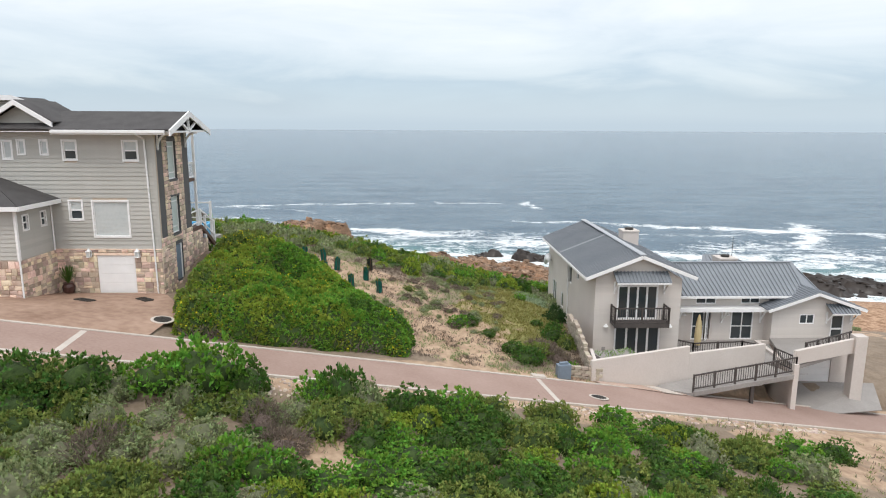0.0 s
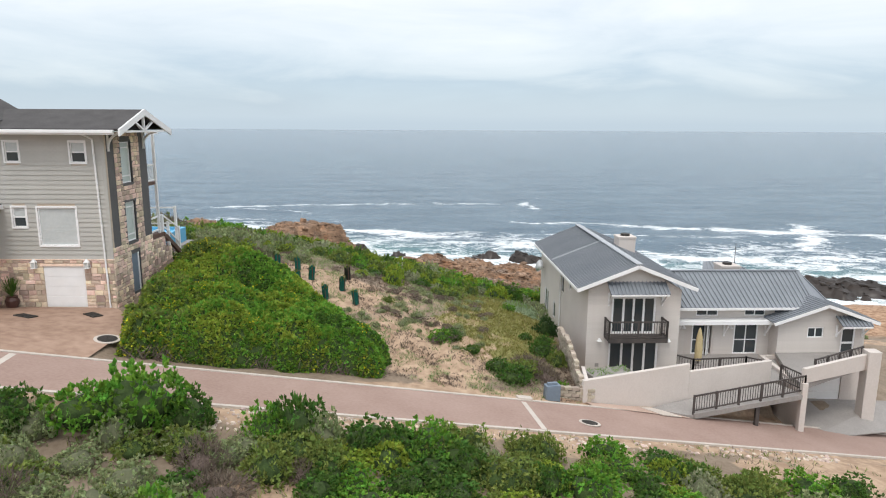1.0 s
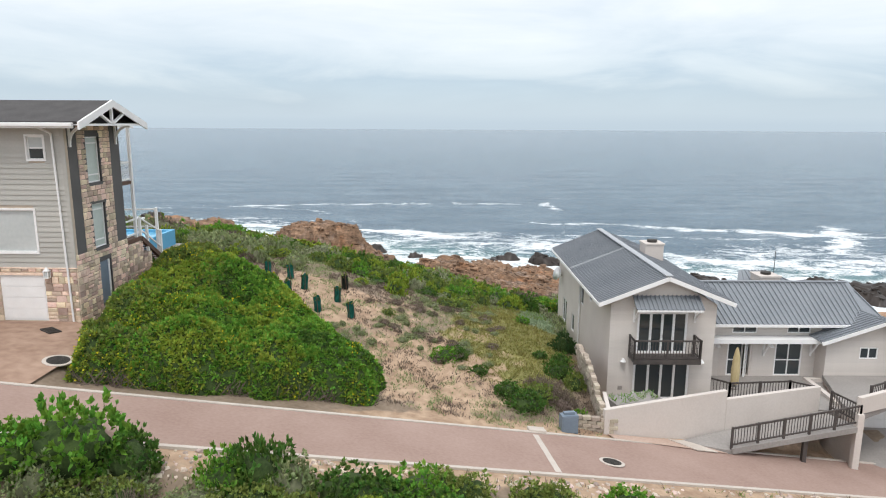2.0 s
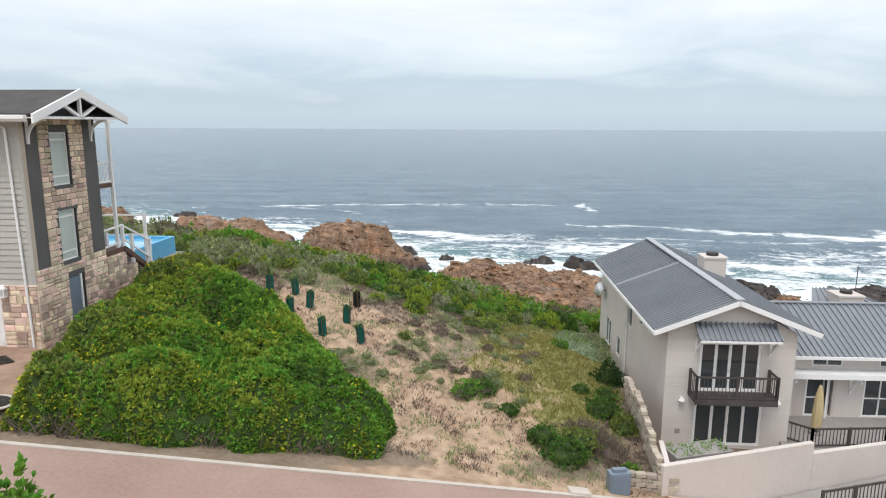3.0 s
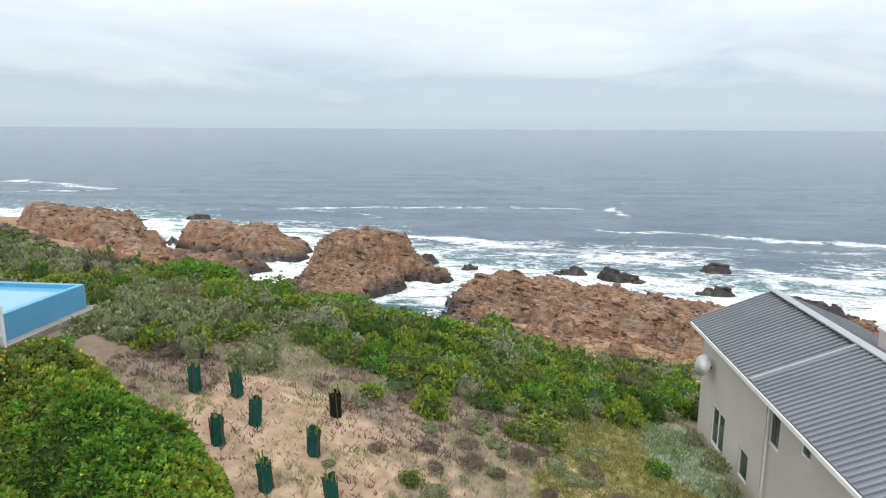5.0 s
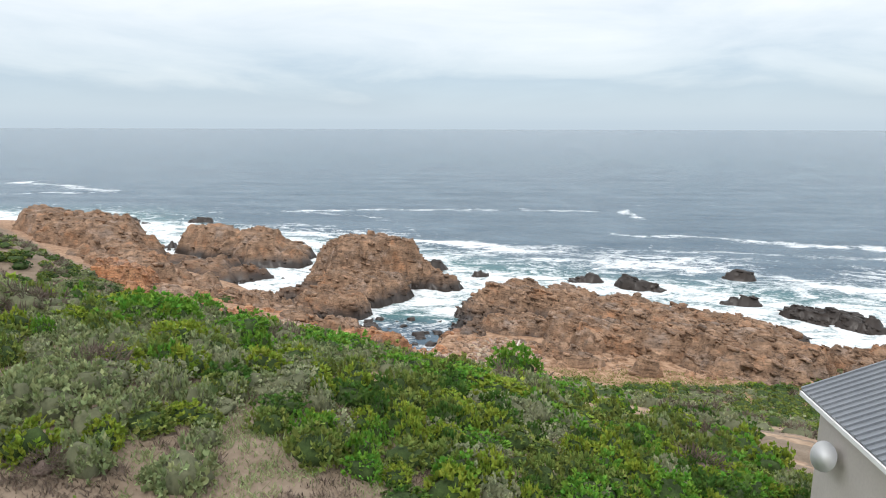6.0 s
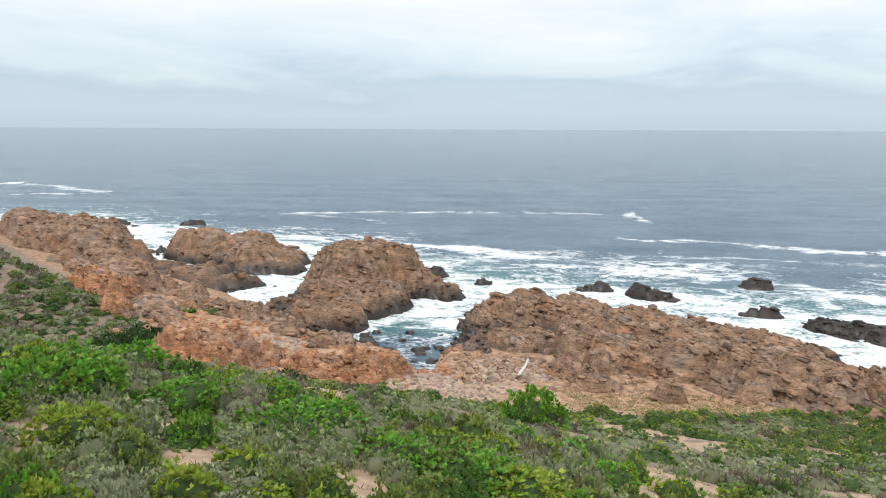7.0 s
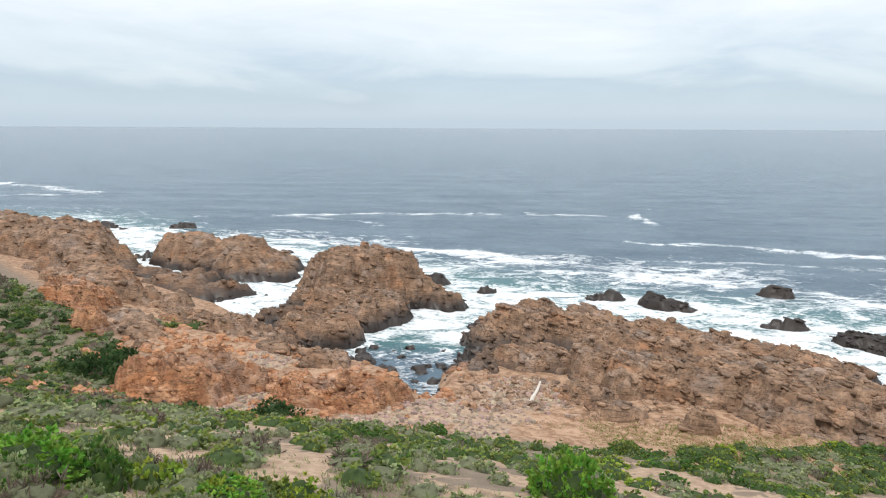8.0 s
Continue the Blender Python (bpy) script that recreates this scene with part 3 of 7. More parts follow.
OUTCROPS = [
    Outcrop("headland_rock", -44, 207, 16.5, 17, 12.7, 10, 63, flat=1.7, crag=0.75),
    Outcrop("headland_rock", -42, 193, 15, 13, 6.0, 20, 51, flat=1.9),
    Outcrop("headland_rock", -36, 209, 12, 13, 7.0, 0, 57, flat=1.9),
    Outcrop("headland_rock", -54, 199, 13, 9, 4.2, -25, 52, flat=1.9),
    Outcrop("shore_rock", -45, 178, 13, 8, 4.6, -20, 12, flat=1.9),
    Outcrop("shore_rock", -23, 204, 7.5, 5, 3.6, -20, 13, tone="brown", flat=2.2),
    Outcrop("headland_rock", -98, 239, 35, 14, 8.5, -20, 14, flat=1.9),
    Outcrop("shore_rock", -93, 211, 27, 13, 4.0, -25, 15, tone="brown", flat=1.9),
    Outcrop("rocky_slope", -152, 236, 58, 20, 13.0, -37, 16, flat=1.8),
    Outcrop("shore_rock", -66, 174, 19, 14, 5.6, -35, 17, flat=1.8),
    Outcrop("orange_crag", -48, 135, 9, 15, 12.2, -14, 18, foot=2, tone="orange", flat=1.8),
    Outcrop("orange_crag", -29, 136, 12, 9.5, 8.8, -25, 19, foot=1, tone="orange", flat=1.8),
    Outcrop("orange_crag", -92, 168, 14, 9, 12.0, -40, 20, foot=3, tone="orange", flat=1.8),
    Outcrop("rock_shelf", 24, 172, 46, 18, 5.6, -34, 21, flat=1.9),
    Outcrop("rock_shelf", -2, 184, 17, 16, 6.6, 15, 22, flat=1.9),
    Outcrop("rock_shelf", 16, 157, 19, 11, 6.8, -20, 23, flat=2.2),
    Outcrop("rock_shelf", 36, 148, 19, 10, 7.6, -24, 58, flat=2.2, foot=1),
    Outcrop("rock_shelf", 1, 164, 13, 8, 4.6, -15, 59, flat=2.2),
    Outcrop("rock_shelf", 62, 144, 27, 14, 7.4, -22, 24, flat=2.0),
    Outcrop("rocky_slope", -104, 190, 42, 15, 9.5, -37, 26, flat=1.8),
    Outcrop("rocky_slope", -74, 160, 19, 12, 8.6, -35, 27, flat=1.8),
    Outcrop("shore_rock", -56, 187, 10, 8, 3.4, -20, 28, tone="brown", flat=1.9),
    Outcrop("shore_rock", -50, 165, 15, 9, 4.6, -30, 29, flat=1.8),
    Outcrop("shore_rock", -37, 158, 9, 6, 5.2, -30, 30, flat=1.8),
    Outcrop("orange_crag", -76, 152, 5, 3.5, 12.2, -35, 45, foot=5, tone="orange"),
    Outcrop("shore_rock", -12.5, 147, 3.2, 2.4, 4.2, 15, 46, foot=1, tone="brown"),
    Outcrop("shore_rock", 5, 147, 9, 5, 6.0, -10, 47, foot=1),
    Outcrop("shore_rock", 19, 139, 3.4, 2.2, 7.2, 10, 53, foot=3),
    Outcrop("shore_rock", 9, 140.5, 5, 2.6, 6.8, 10, 54, foot=3),
    Outcrop("shore_rock", -11, 162, 5, 11, 3.4, 8, 25, tone="brown", flat=1.9),
    Outcrop("shore_rock", -12.5, 152, 2.4, 4.0, 2.6, 8, 55, tone="brown", flat=1.9),
    Outcrop("shore_rock", -33, 166, 3.0, 4.0, 1.5, 20, 56, tone="dark", flat=1.9),
    Outcrop("dark_reef", -30, 228, 8, 4, 2.0, -25, 31, tone="dark"),
    Outcrop("dark_reef", -15, 219, 3.6, 2.6, 2.0, 0, 32, tone="dark"),
    Outcrop("dark_reef", 16, 217, 6, 3.5, 2.4, 0, 33, tone="dark"),
    Outcrop("dark_reef", 29, 211, 8, 4.5, 2.6, -20, 34, tone="dark"),
    Outcrop("dark_reef", 51, 200, 5.5, 3.5, 2.0, -15, 35, tone="dark"),
    Outcrop("dark_reef", 66, 186, 14, 7, 3.0, -30, 36, tone="dark"),
    Outcrop("dark_reef", 58, 227, 6, 4, 2.2, -30, 37, tone="dark"),
    Outcrop("dark_reef", 108, 178, 27, 11, 2.8, -25, 38, tone="dark"),
    Outcrop("dark_reef", -145, 303, 9, 4, 2.0, 5, 39, tone="dark"),
    Outcrop("dark_reef", -188, 302, 32, 6, 2.4, -12, 40, tone="dark"),
    Outcrop("dark_reef", -64, 235, 5, 6, 2.4, -12, 41, tone="dark"),
    Outcrop("dark_reef", -27, 161, 3.2, 2.6, 1.4, -12, 42, tone="dark"),
    Outcrop("dark_reef", -84, 262, 3.4, 2.4, 1.2, -12, 43, tone="dark"),
]
ROCK_TONES = {"tan": ((0.132, 0.077, 0.047), (0.380, 0.243, 0.156)), "orange": ((0.215, 0.080, 0.035), (0.47, 0.260, 0.140)),
              "brown": ((0.15, 0.09, 0.055), (0.27, 0.17, 0.11)), "dark": ((0.022, 0.018, 0.016), (0.055, 0.043, 0.036))}


def rock_material(tone):
    """Weathered rock: broad and fine colour, dark cracks, and a dark wet zone along the water."""
    a, b = ROCK_TONES[tone]
    m = material(tone + "_coastal_rock", a, b, rough=0.9, scale=0.5, fine=3.0, bump=1.0)
    t = m.node_tree
    p = t.nodes["Principled BSDF"]
    base = p.inputs["Base Color"].links[0].from_socket
    geo = t.nodes.new("ShaderNodeNewGeometry")
    sep = t.nodes.new("ShaderNodeSeparateXYZ")
    t.links.new(geo.outputs["Position"], sep.inputs[0])
    nz = t.nodes.new("ShaderNodeTexNoise")
    nz.inputs["Scale"].default_value, nz.inputs["Detail"].default_value = 0.25, 4
    t.links.new(geo.outputs["Position"], nz.inputs["Vector"])
    hgt = t.nodes.new("ShaderNodeMath")
    hgt.operation = "MULTIPLY_ADD"
    hgt.inputs[1].default_value = -3.4
    t.links.new(nz.outputs[0], hgt.inputs[0])
    t.links.new(sep.outputs[2], hgt.inputs[2])
    wet = t.nodes.new("ShaderNodeMapRange")
    wet.inputs["From Min"].default_value, wet.inputs["From Max"].default_value = -0.5, 1.9
    wet.inputs["To Min"].default_value, wet.inputs["To Max"].default_value = 1, 0
    t.links.new(hgt.outputs[0], wet.inputs[0])
    mix = t.nodes.new("ShaderNodeMixRGB")
    mix.inputs[2].default_value = (0.035, 0.026, 0.021, 1)
    t.links.new(wet.outputs[0], mix.inputs[0])
    # cracks: thin wandering veins, drawn out along the beds
    mp = t.nodes.new("ShaderNodeMapping")
    mp.inputs["Rotation"].default_value, mp.inputs["Scale"].default_value = (0.10, 0.14, 0.5), (0.32, 0.6, 2.4)
    t.links.new(geo.outputs["Position"], mp.inputs["Vector"])
    nw = t.nodes.new("ShaderNodeTexNoise")
    nw.inputs["Scale"].default_value, nw.inputs["Detail"].default_value, nw.inputs["Roughness"].default_value, nw.inputs["Distortion"].default_value = 0.55, 7, 0.68, 0.6
    t.links.new(mp.outputs[0], nw.inputs["Vector"])
    off = t.nodes.new("ShaderNodeMath")
    off.operation = "SUBTRACT"
    off.inputs[1].default_value = 0.5
    t.links.new(nw.outputs[0], off.inputs[0])
    mag = t.nodes.new("ShaderNodeMath")
    mag.operation = "ABSOLUTE"
    t.links.new(off.outputs[0], mag.inputs[0])
    crack = t.nodes.new("ShaderNodeMapRange")
    crack.inputs["From Min"].default_value, crack.inputs["From Max"].default_value = 0.0, 0.03
    crack.inputs["To Min"].default_value, crack.inputs["To Max"].default_value = 0.3, 1.0
    t.links.new(mag.outputs[0], crack.inputs[0])
    # rust and pale lichen in patches
    pn = t.nodes.new("ShaderNodeTexNoise")
    pn.inputs["Scale"].default_value, pn.inputs["Detail"].default_value, pn.inputs["Roughness"].default_value = 0.16, 6, 0.7
    t.links.new(geo.outputs["Position"], pn.inputs["Vector"])
    for lo, hi, tint, share in ((0.54, 0.66, tuple(v * w for v, w in zip(b, (0.95, 0.72, 0.55))), 0.7), (0.47, 0.36, tuple(0.5 * v + 0.5 * sum(b) / 3 for v in b), 0.6)):
        rp = t.nodes.new("ShaderNodeMapRange")
        rp.inputs["From Min"].default_value, rp.inputs["From Max"].default_value, rp.inputs["To Max"].default_value = lo, hi, share
        t.links.new(pn.outputs[0], rp.inputs[0])
        pm = t.nodes.new("ShaderNodeMixRGB")
        pm.inputs[2].default_value = (*tint, 1)
        t.links.new(rp.outputs[0], pm.inputs[0])
        t.links.new(base, pm.inputs[1])
        base = pm.outputs[0]
    # each bed has a tone of its own
    bed = t.nodes.new("ShaderNodeAttribute")
    bed.attribute_name = "bed"
    shade = t.nodes.new("ShaderNodeMapRange")
    shade.inputs["To Min"].default_value, shade.inputs["To Max"].default_value = 1.25, 0.66
    t.links.new(bed.outputs["Fac"], shade.inputs[0])
    both = t.nodes.new("ShaderNodeMixRGB")
    both.blend_type, both.inputs[0].default_value = "MULTIPLY", 1.0
    t.links.new(base, both.inputs[1])
    t.links.new(shade.outputs[0], both.inputs[2])
    base = both.outputs[0]
    mul = t.nodes.new("ShaderNodeMixRGB")
    mul.blend_type, mul.inputs[0].default_value = "MULTIPLY", 1.0
    t.links.new(base, mul.inputs[1])
    t.links.new(crack.outputs[0], mul.inputs[2])
    t.links.new(mul.outputs[0], mix.inputs[1])
    t.links.new(mix.outputs[0], p.inputs["Base Color"])
    rg = t.nodes.new("ShaderNodeMapRange")
    rg.inputs["To Min"].default_value, rg.inputs["To Max"].default_value = 0.92, 0.4
    t.links.new(wet.outputs[0], rg.inputs[0])
    t.links.new(rg.outputs[0], p.inputs["Roughness"])
    return m


ROCK_MATS = {tone: rock_material(tone) for tone in ROCK_TONES}
ROCK_LABELS = {"headland_rock": "tall weathered tan rock headland standing in the surf", "shore_rock": "low brown weathered rock mass at the waterline",
               "rocky_slope": "long tan rocky slope falling to the sea", "orange_crag": "rust orange broken crag above the beach",
               "rock_shelf": "broad cracked tan rock shelf beside the cove", "dark_reef": "dark wet reef rock awash in foam"}


def build_outcrop(o):
    cell = 0.26 if o.tone == "orange" else 0.33 if o.y < 215 and o.x > -70 and o.x < 75 else 0.8
    n = 1.22
    nx, ny = int(2 * n * o.rx / cell), int(2 * n * o.ry / cell)
    nx, ny = min(max(nx, 30), 300), min(max(ny, 26), 190)
    a, b = np.meshgrid(np.linspace(-n * o.rx, n * o.rx, nx), np.linspace(-n * o.ry, n * o.ry, ny))
    c, s = math.cos(o.turn), math.sin(o.turn)
    x, y = o.x + a * c - b * s, o.y + a * s + b * c
    z = o.height(x, y)
    tone = o.bed
    g = land(x, y)
    edge = np.maximum(np.abs(a) / (n * o.rx), np.abs(b) / (n * o.ry)) > 0.985
    z = np.where(edge, np.minimum(z, np.minimum(g, 0) - 2.5), z)
    # lean the faces a little so that they are not plain heights
    x2 = x + (fbm(x / 1.7, y / 1.7 + z / 2.0, o.seed + 5, 3) - 0.5) * 0.5
    y2 = y + (fbm(x / 1.7 + 31, y / 1.7 + z / 2.0, o.seed + 6, 3) - 0.5) * 0.5
    f = grid_faces(nx, ny)
    keep = (np.maximum(z, -9)[None] * 0 + (z > np.minimum(g, 0.0) - 2.4)).reshape(-1)
    f = f[keep[f].any(1)]
    used = np.unique(f)
    remap = np.zeros(nx * ny, int)
    remap[used] = np.arange(len(used))
    v = np.stack([x2 - o.x, y2 - o.y, z], -1).reshape(-1, 3)[used]
    me = mesh_of(o.name, v, remap[f], [ROCK_MATS[o.tone]])
    at = me.attributes.new("bed", "FLOAT", "POINT")
    at.data.foreach_set("value", np.ascontiguousarray(tone.reshape(-1)[used], np.float32))
    ob = new(o.name, me)
    ob.location = (o.x, o.y, 0)
    tagged(ob, ROCK_LABELS[o.name], "rock", "coastal rocks")
    # joint-bound slabs that stand proud of the mass, lying with its beds
    r_ = np.random.default_rng(o.seed + 900)
    ok = ((z > np.maximum(g, 0.3) + 0.1) & ~edge).reshape(-1)
    at_ = np.flatnonzero(ok)
    num = min(int(len(at_) * (2 * n * o.rx / nx) * (2 * n * o.ry / ny) * (0.75 if cell < 0.5 else 0.2)), 2200)
    if num < 4:
        return
    k = r_.choice(at_, min(num, len(at_)), replace=False)
    m = len(k)
    size = 0.66 * np.exp(r_.normal(0, 0.45, m)) * (0.75 if o.tone == "orange" else 1.0) * (1.0 if cell < 0.5 else 1.3)
    dims = np.stack([size * r_.uniform(0.8, 1.7, m), size * r_.uniform(0.55, 1.1, m), size * r_.uniform(0.22, 0.42, m)], 1)
    unit = np.array([(i, j, q) for q in (-1, 1) for j in (-1, 1) for i in (-1, 1)], float) * 0.5
    v = unit[None] * dims[:, None] * r_.uniform(0.72, 1.12, (m, 8, 3))
    ang = 2.65 + r_.normal(0, 0.8, m)
    ca, sa = np.cos(ang)[:, None], np.sin(ang)[:, None]
    v = np.stack([v[..., 0] * ca - v[..., 1] * sa, v[..., 0] * sa + v[..., 1] * ca, v[..., 2]], -1)
    v[..., 2] -= 0.17 * v[..., 0] + r_.normal(0, 0.12, m)[:, None] * v[..., 1]
    v += np.stack([(x2 - o.x).reshape(-1)[k], (y2 - o.y).reshape(-1)[k], z.reshape(-1)[k] + dims[:, 2] * r_.uniform(-0.42, 0.02, m)], 1)[:, None]
    quads = np.array([(0, 2, 3, 1), (4, 5, 7, 6), (0, 1, 5, 4), (2, 6, 7, 3), (0, 4, 6, 2), (1, 3, 7, 5)])
    sm = mesh_of("slab_rubble", v.reshape(-1, 3), (quads[None] + 8 * np.arange(m)[:, None, None]).reshape(-1, 4), [ROCK_MATS[o.tone]])
    sm.attributes.new("bed", "FLOAT", "POINT").data.foreach_set("value", np.repeat(r_.random(m), 8).astype(np.float32))
    slabs = new("slab_rubble", sm)
    slabs.parent = ob
    tagged(slabs, "loose joint-bound slabs of the same rock", kind="stuff")


for o in OUTCROPS:
    build_outcrop(o)


def solid(x, y):
    """Height of whatever stands there, ground or rock."""
    z = land(x, y)
    for o in OUTCROPS:
        near = (np.abs(x - o.x) < 1.5 * (o.rx + o.ry)) & (np.abs(y - o.y) < 1.5 * (o.rx + o.ry))
        if near.any():
            z = np.where(near, np.maximum(z, o.height(x, y)), z)
    return z


def spread(lo, hi, d0, d1, cell, grow, end0, end1):
    """Coordinates: even cells between d0 and d1, growing cells out to the ends."""
    mid = list(np.arange(d0, d1 + cell / 2, cell))
    c, left = cell, []
    at = mid[0]
    while at > end0:
        c *= grow
        at -= c
        left.append(at)
    c, at = cell, mid[-1]
    while at < end1:
        c *= grow
        at += c
        mid.append(at)
    return np.array(left[::-1] + mid)


# ground: one sheet from inland to under the sea
gx = spread(0, 0, -34, 38, 0.44, 1.07, -1500, 1500)
gy = np.concatenate([spread(0, 0, 14, 66, 0.44, 1.10, -1500, 66), 66 + np.cumsum(np.minimum(0.44 * 1.012 ** np.arange(1, 190), 1.5))])
gy = gy[gy < 330]
GX, GY = np.meshgrid(gx, gy)
GZ = land(GX, GY)
me = mesh_of("ground", np.stack([GX, GY, GZ], -1).reshape(-1, 3), grid_faces(len(gx), len(gy)), [], smooth=True)


def zone(x, y, cx, cy, rx, ry, seed, wob=0.5):
    r = np.sqrt(((x - cx) / rx) ** 2 + ((y - cy) / ry) ** 2) + (fbm(x / 2.3, y / 2.3, seed) - 0.5) * 2 * wob
    return 1 - sstep(0.75, 1.1, r)


BARE = [(-15, 68, 1.8), (-19, 72, 1.2), (-12, 65, 1.3), (-7, 66, 1.8), (-17, 64, 2.0), (-16, 88, 2.2), (-9, 130, 3.2), (5, 102, 2.4), (12, 112, 2.6)]   # bare patches on the slope: x, y, radius


def bare_sand(x, y):
    """Where the ground is bare pale sand, 0 to 1."""
    s = np.maximum.reduce([zone(x, y, 1.6, 40.8, 4.6, 4.6, 61, 0.35), zone(x, y, -5.8, 47.2, 4.0, 4.6, 62, 0.35), zone(x, y, -0.5, 46.0, 5.5, 3.6, 63, 0.7) * 0.6,
                           zone(x, y, -3.6, 22.4, 1.7, 1.9, 64, 0.3), zone(x, y, 8.5, 31.0, 4, 1.5, 65, 0.5) * 0.9, zone(x, y, 24, 32, 7, 6, 66, 0.4),
                           zone(x, y, 1.0, 47.0, 5.0, 5.5, 67, 0.7) * 0.5])
    strip = 1 - sstep(0.2, 1.6, np.abs(y - (ROAD_A + ROAD_B * x) - 3.0) + (fbm(x / 1.5, y / 1.5, 71) - 0.5) * 1.6)
    strip = strip * (1 - 0.75 * sstep(-15, -13.5, x) * (1 - sstep(-3, -0.5, x)))
    near = 1 - sstep(0.3, 1.4, np.abs(y - (ROAD_A + ROAD_B * x) + 3.1) + (fbm(x / 1.5, y / 1.5, 72) - 0.5) * 1.4)
    slope = sstep(0.545, 0.60, fbm(x / 3.6, y / 2.6, 74, 5, 0.65) + 0.045 * sstep(92, 100, y) * (1 - sstep(116, 122, y)) * sstep(-45, -30, x)) * sstep(62, 72, y) * (1 - sstep(118, 128, y))
    for k, (cx, cy, r) in enumerate(BARE):
        slope = np.maximum(slope, zone(x, y, cx, cy, r, r * (1.0 if cy < 85 else 2.4), 140 + k, 0.35))
    beach = np.maximum.reduce([zone(x, y, -13, 137, 11, 6.5, 75, 0.25), zone(x, y, -4, 148, 7.5, 9, 73, 0.3), zone(x, y, -41, 134, 4, 11, 76, 0.3), zone(x, y, -21, 130, 6, 4.5, 78, 0.3), zone(x, y, -46, 155, 4.5, 6, 79, 0.3)])
    s = s * np.clip(0.12 + 1.5 * fbm(x / 1.5, y / 1.2, 77, 4, 0.6), 0, 1)
    return np.clip(np.maximum.reduce([s, strip, near * 0.8, slope * 0.9, beach]), 0, 1)


def grassy(x, y):
    return np.maximum(zone(x, y, 6.2, 49, 4.4, 8.5, 81, 0.4), zone(x, y, 22, 135, 21, 6, 82, 0.4) * 0.9)


def minty(x, y):
    return zone(x, y, 9.3, 56.5, 2.2, 5.5, 83, 0.35)


sandy = bare_sand(GX, GY)
for nm, val in (("sand", sandy), ("grass", grassy(GX, GY)), ("mint", minty(GX, GY)), ("shore", sstep(121, 134, GY - 0.75 * np.maximum(-38 - GX, 0)))):
    at = me.attributes.new(nm, "FLOAT", "POINT")
    at.data.foreach_set("value", np.ascontiguousarray(val, np.float32).ravel())


def ground_material():
    m = material("dune_soil", (0.165, 0.12, 0.082), (0.27, 0.208, 0.153), rough=0.95, scale=0.6, fine=5.0, bump=0.6)
    t = m.node_tree
    p = t.nodes["Principled BSDF"]
    out = p.inputs["Base Color"].links[0].from_socket
    geo = t.nodes.new("ShaderNodeNewGeometry")

    def speckle(c0, c1, scale):
        n = t.nodes.new("ShaderNodeTexNoise")
        n.inputs["Scale"].default_value, n.inputs["Detail"].default_value, n.inputs["Roughness"].default_value = scale, 6, 0.65
        t.links.new(geo.outputs["Position"], n.inputs["Vector"])
        r = t.nodes.new("ShaderNodeMapRange")
        r.inputs["From Min"].default_value, r.inputs["From Max"].default_value = 0.38, 0.62
        t.links.new(n.outputs[0], r.inputs[0])
        x = t.nodes.new("ShaderNodeMixRGB")
        x.inputs[1].default_value, x.inputs[2].default_value = (*c0, 1), (*c1, 1)
        t.links.new(r.outputs[0], x.inputs[0])
        return x.outputs[0]

    def layer(attr, colour, scale, sharp):
        nonlocal out
        a = t.nodes.new("ShaderNodeAttribute")
        a.attribute_name = attr
        n = t.nodes.new("ShaderNodeTexNoise")
        n.inputs["Scale"].default_value, n.inputs["Detail"].default_value = scale, 5
        t.links.new(geo.outputs["Position"], n.inputs["Vector"])
        s = t.nodes.new("ShaderNodeMath")
        s.operation = "ADD"
        t.links.new(a.outputs["Fac"], s.inputs[0])
        t.links.new(n.outputs[0], s.inputs[1])
        r = t.nodes.new("ShaderNodeMapRange")
        r.inputs["From Min"].default_value, r.inputs["From Max"].default_value = 1.0 - sharp, 1.0 + sharp
        t.links.new(s.outputs[0], r.inputs[0])
        x = t.nodes.new("ShaderNodeMixRGB")
        t.links.new(r.outputs[0], x.inputs[0])
        t.links.new(out, x.inputs[1])
        t.links.new(colour, x.inputs[2])
        out = x.outputs[0]
    layer("grass", speckle((0.15, 0.15, 0.045), (0.27, 0.245, 0.09), 3.0), 1.2, 0.18)
    layer("mint", speckle((0.20, 0.25, 0.15), (0.30, 0.35, 0.23), 3.0), 1.2, 0.18)
    layer("shore", speckle((0.22, 0.12, 0.065), (0.46, 0.30, 0.195), 0.9), 0.5, 0.25)
    layer("sand", speckle((0.30, 0.20, 0.132), (0.47, 0.338, 0.232), 1.3), 1.6, 0.14)
    t.links.new(out, p.inputs["Base Color"])
    return m


me.materials.append(ground_material())
ground = tagged(new("ground", me), "sloping dune ground of sand, soil and grass", "ground", kind="structure")

# ---- sea ----
sx = spread(0, 0, -240, 170, 1.7, 1.09, -4400, 4400)
sy_ = spread(0, 0, 142, 300, 1.5, 1.035, 130, 4500)
SX, SY = np.meshgrid(sx, sy_)
LAND = (solid(SX, SY) > -0.2).astype(float)


def smear(a, r):
    """Box blur by r cells, twice, along both axes."""
    for _ in range(2):
        for ax in (0, 1):
            pad = [(r + 1, r) if k == ax else (0, 0) for k in (0, 1)]
            c = np.cumsum(np.pad(a, pad, mode="edge"), axis=ax)
            n = a.shape[ax]
            a = (np.take(c, np.arange(2 * r + 1, 2 * r + 1 + n), ax) - np.take(c, np.arange(n), ax)) / (2 * r + 1)
    return a


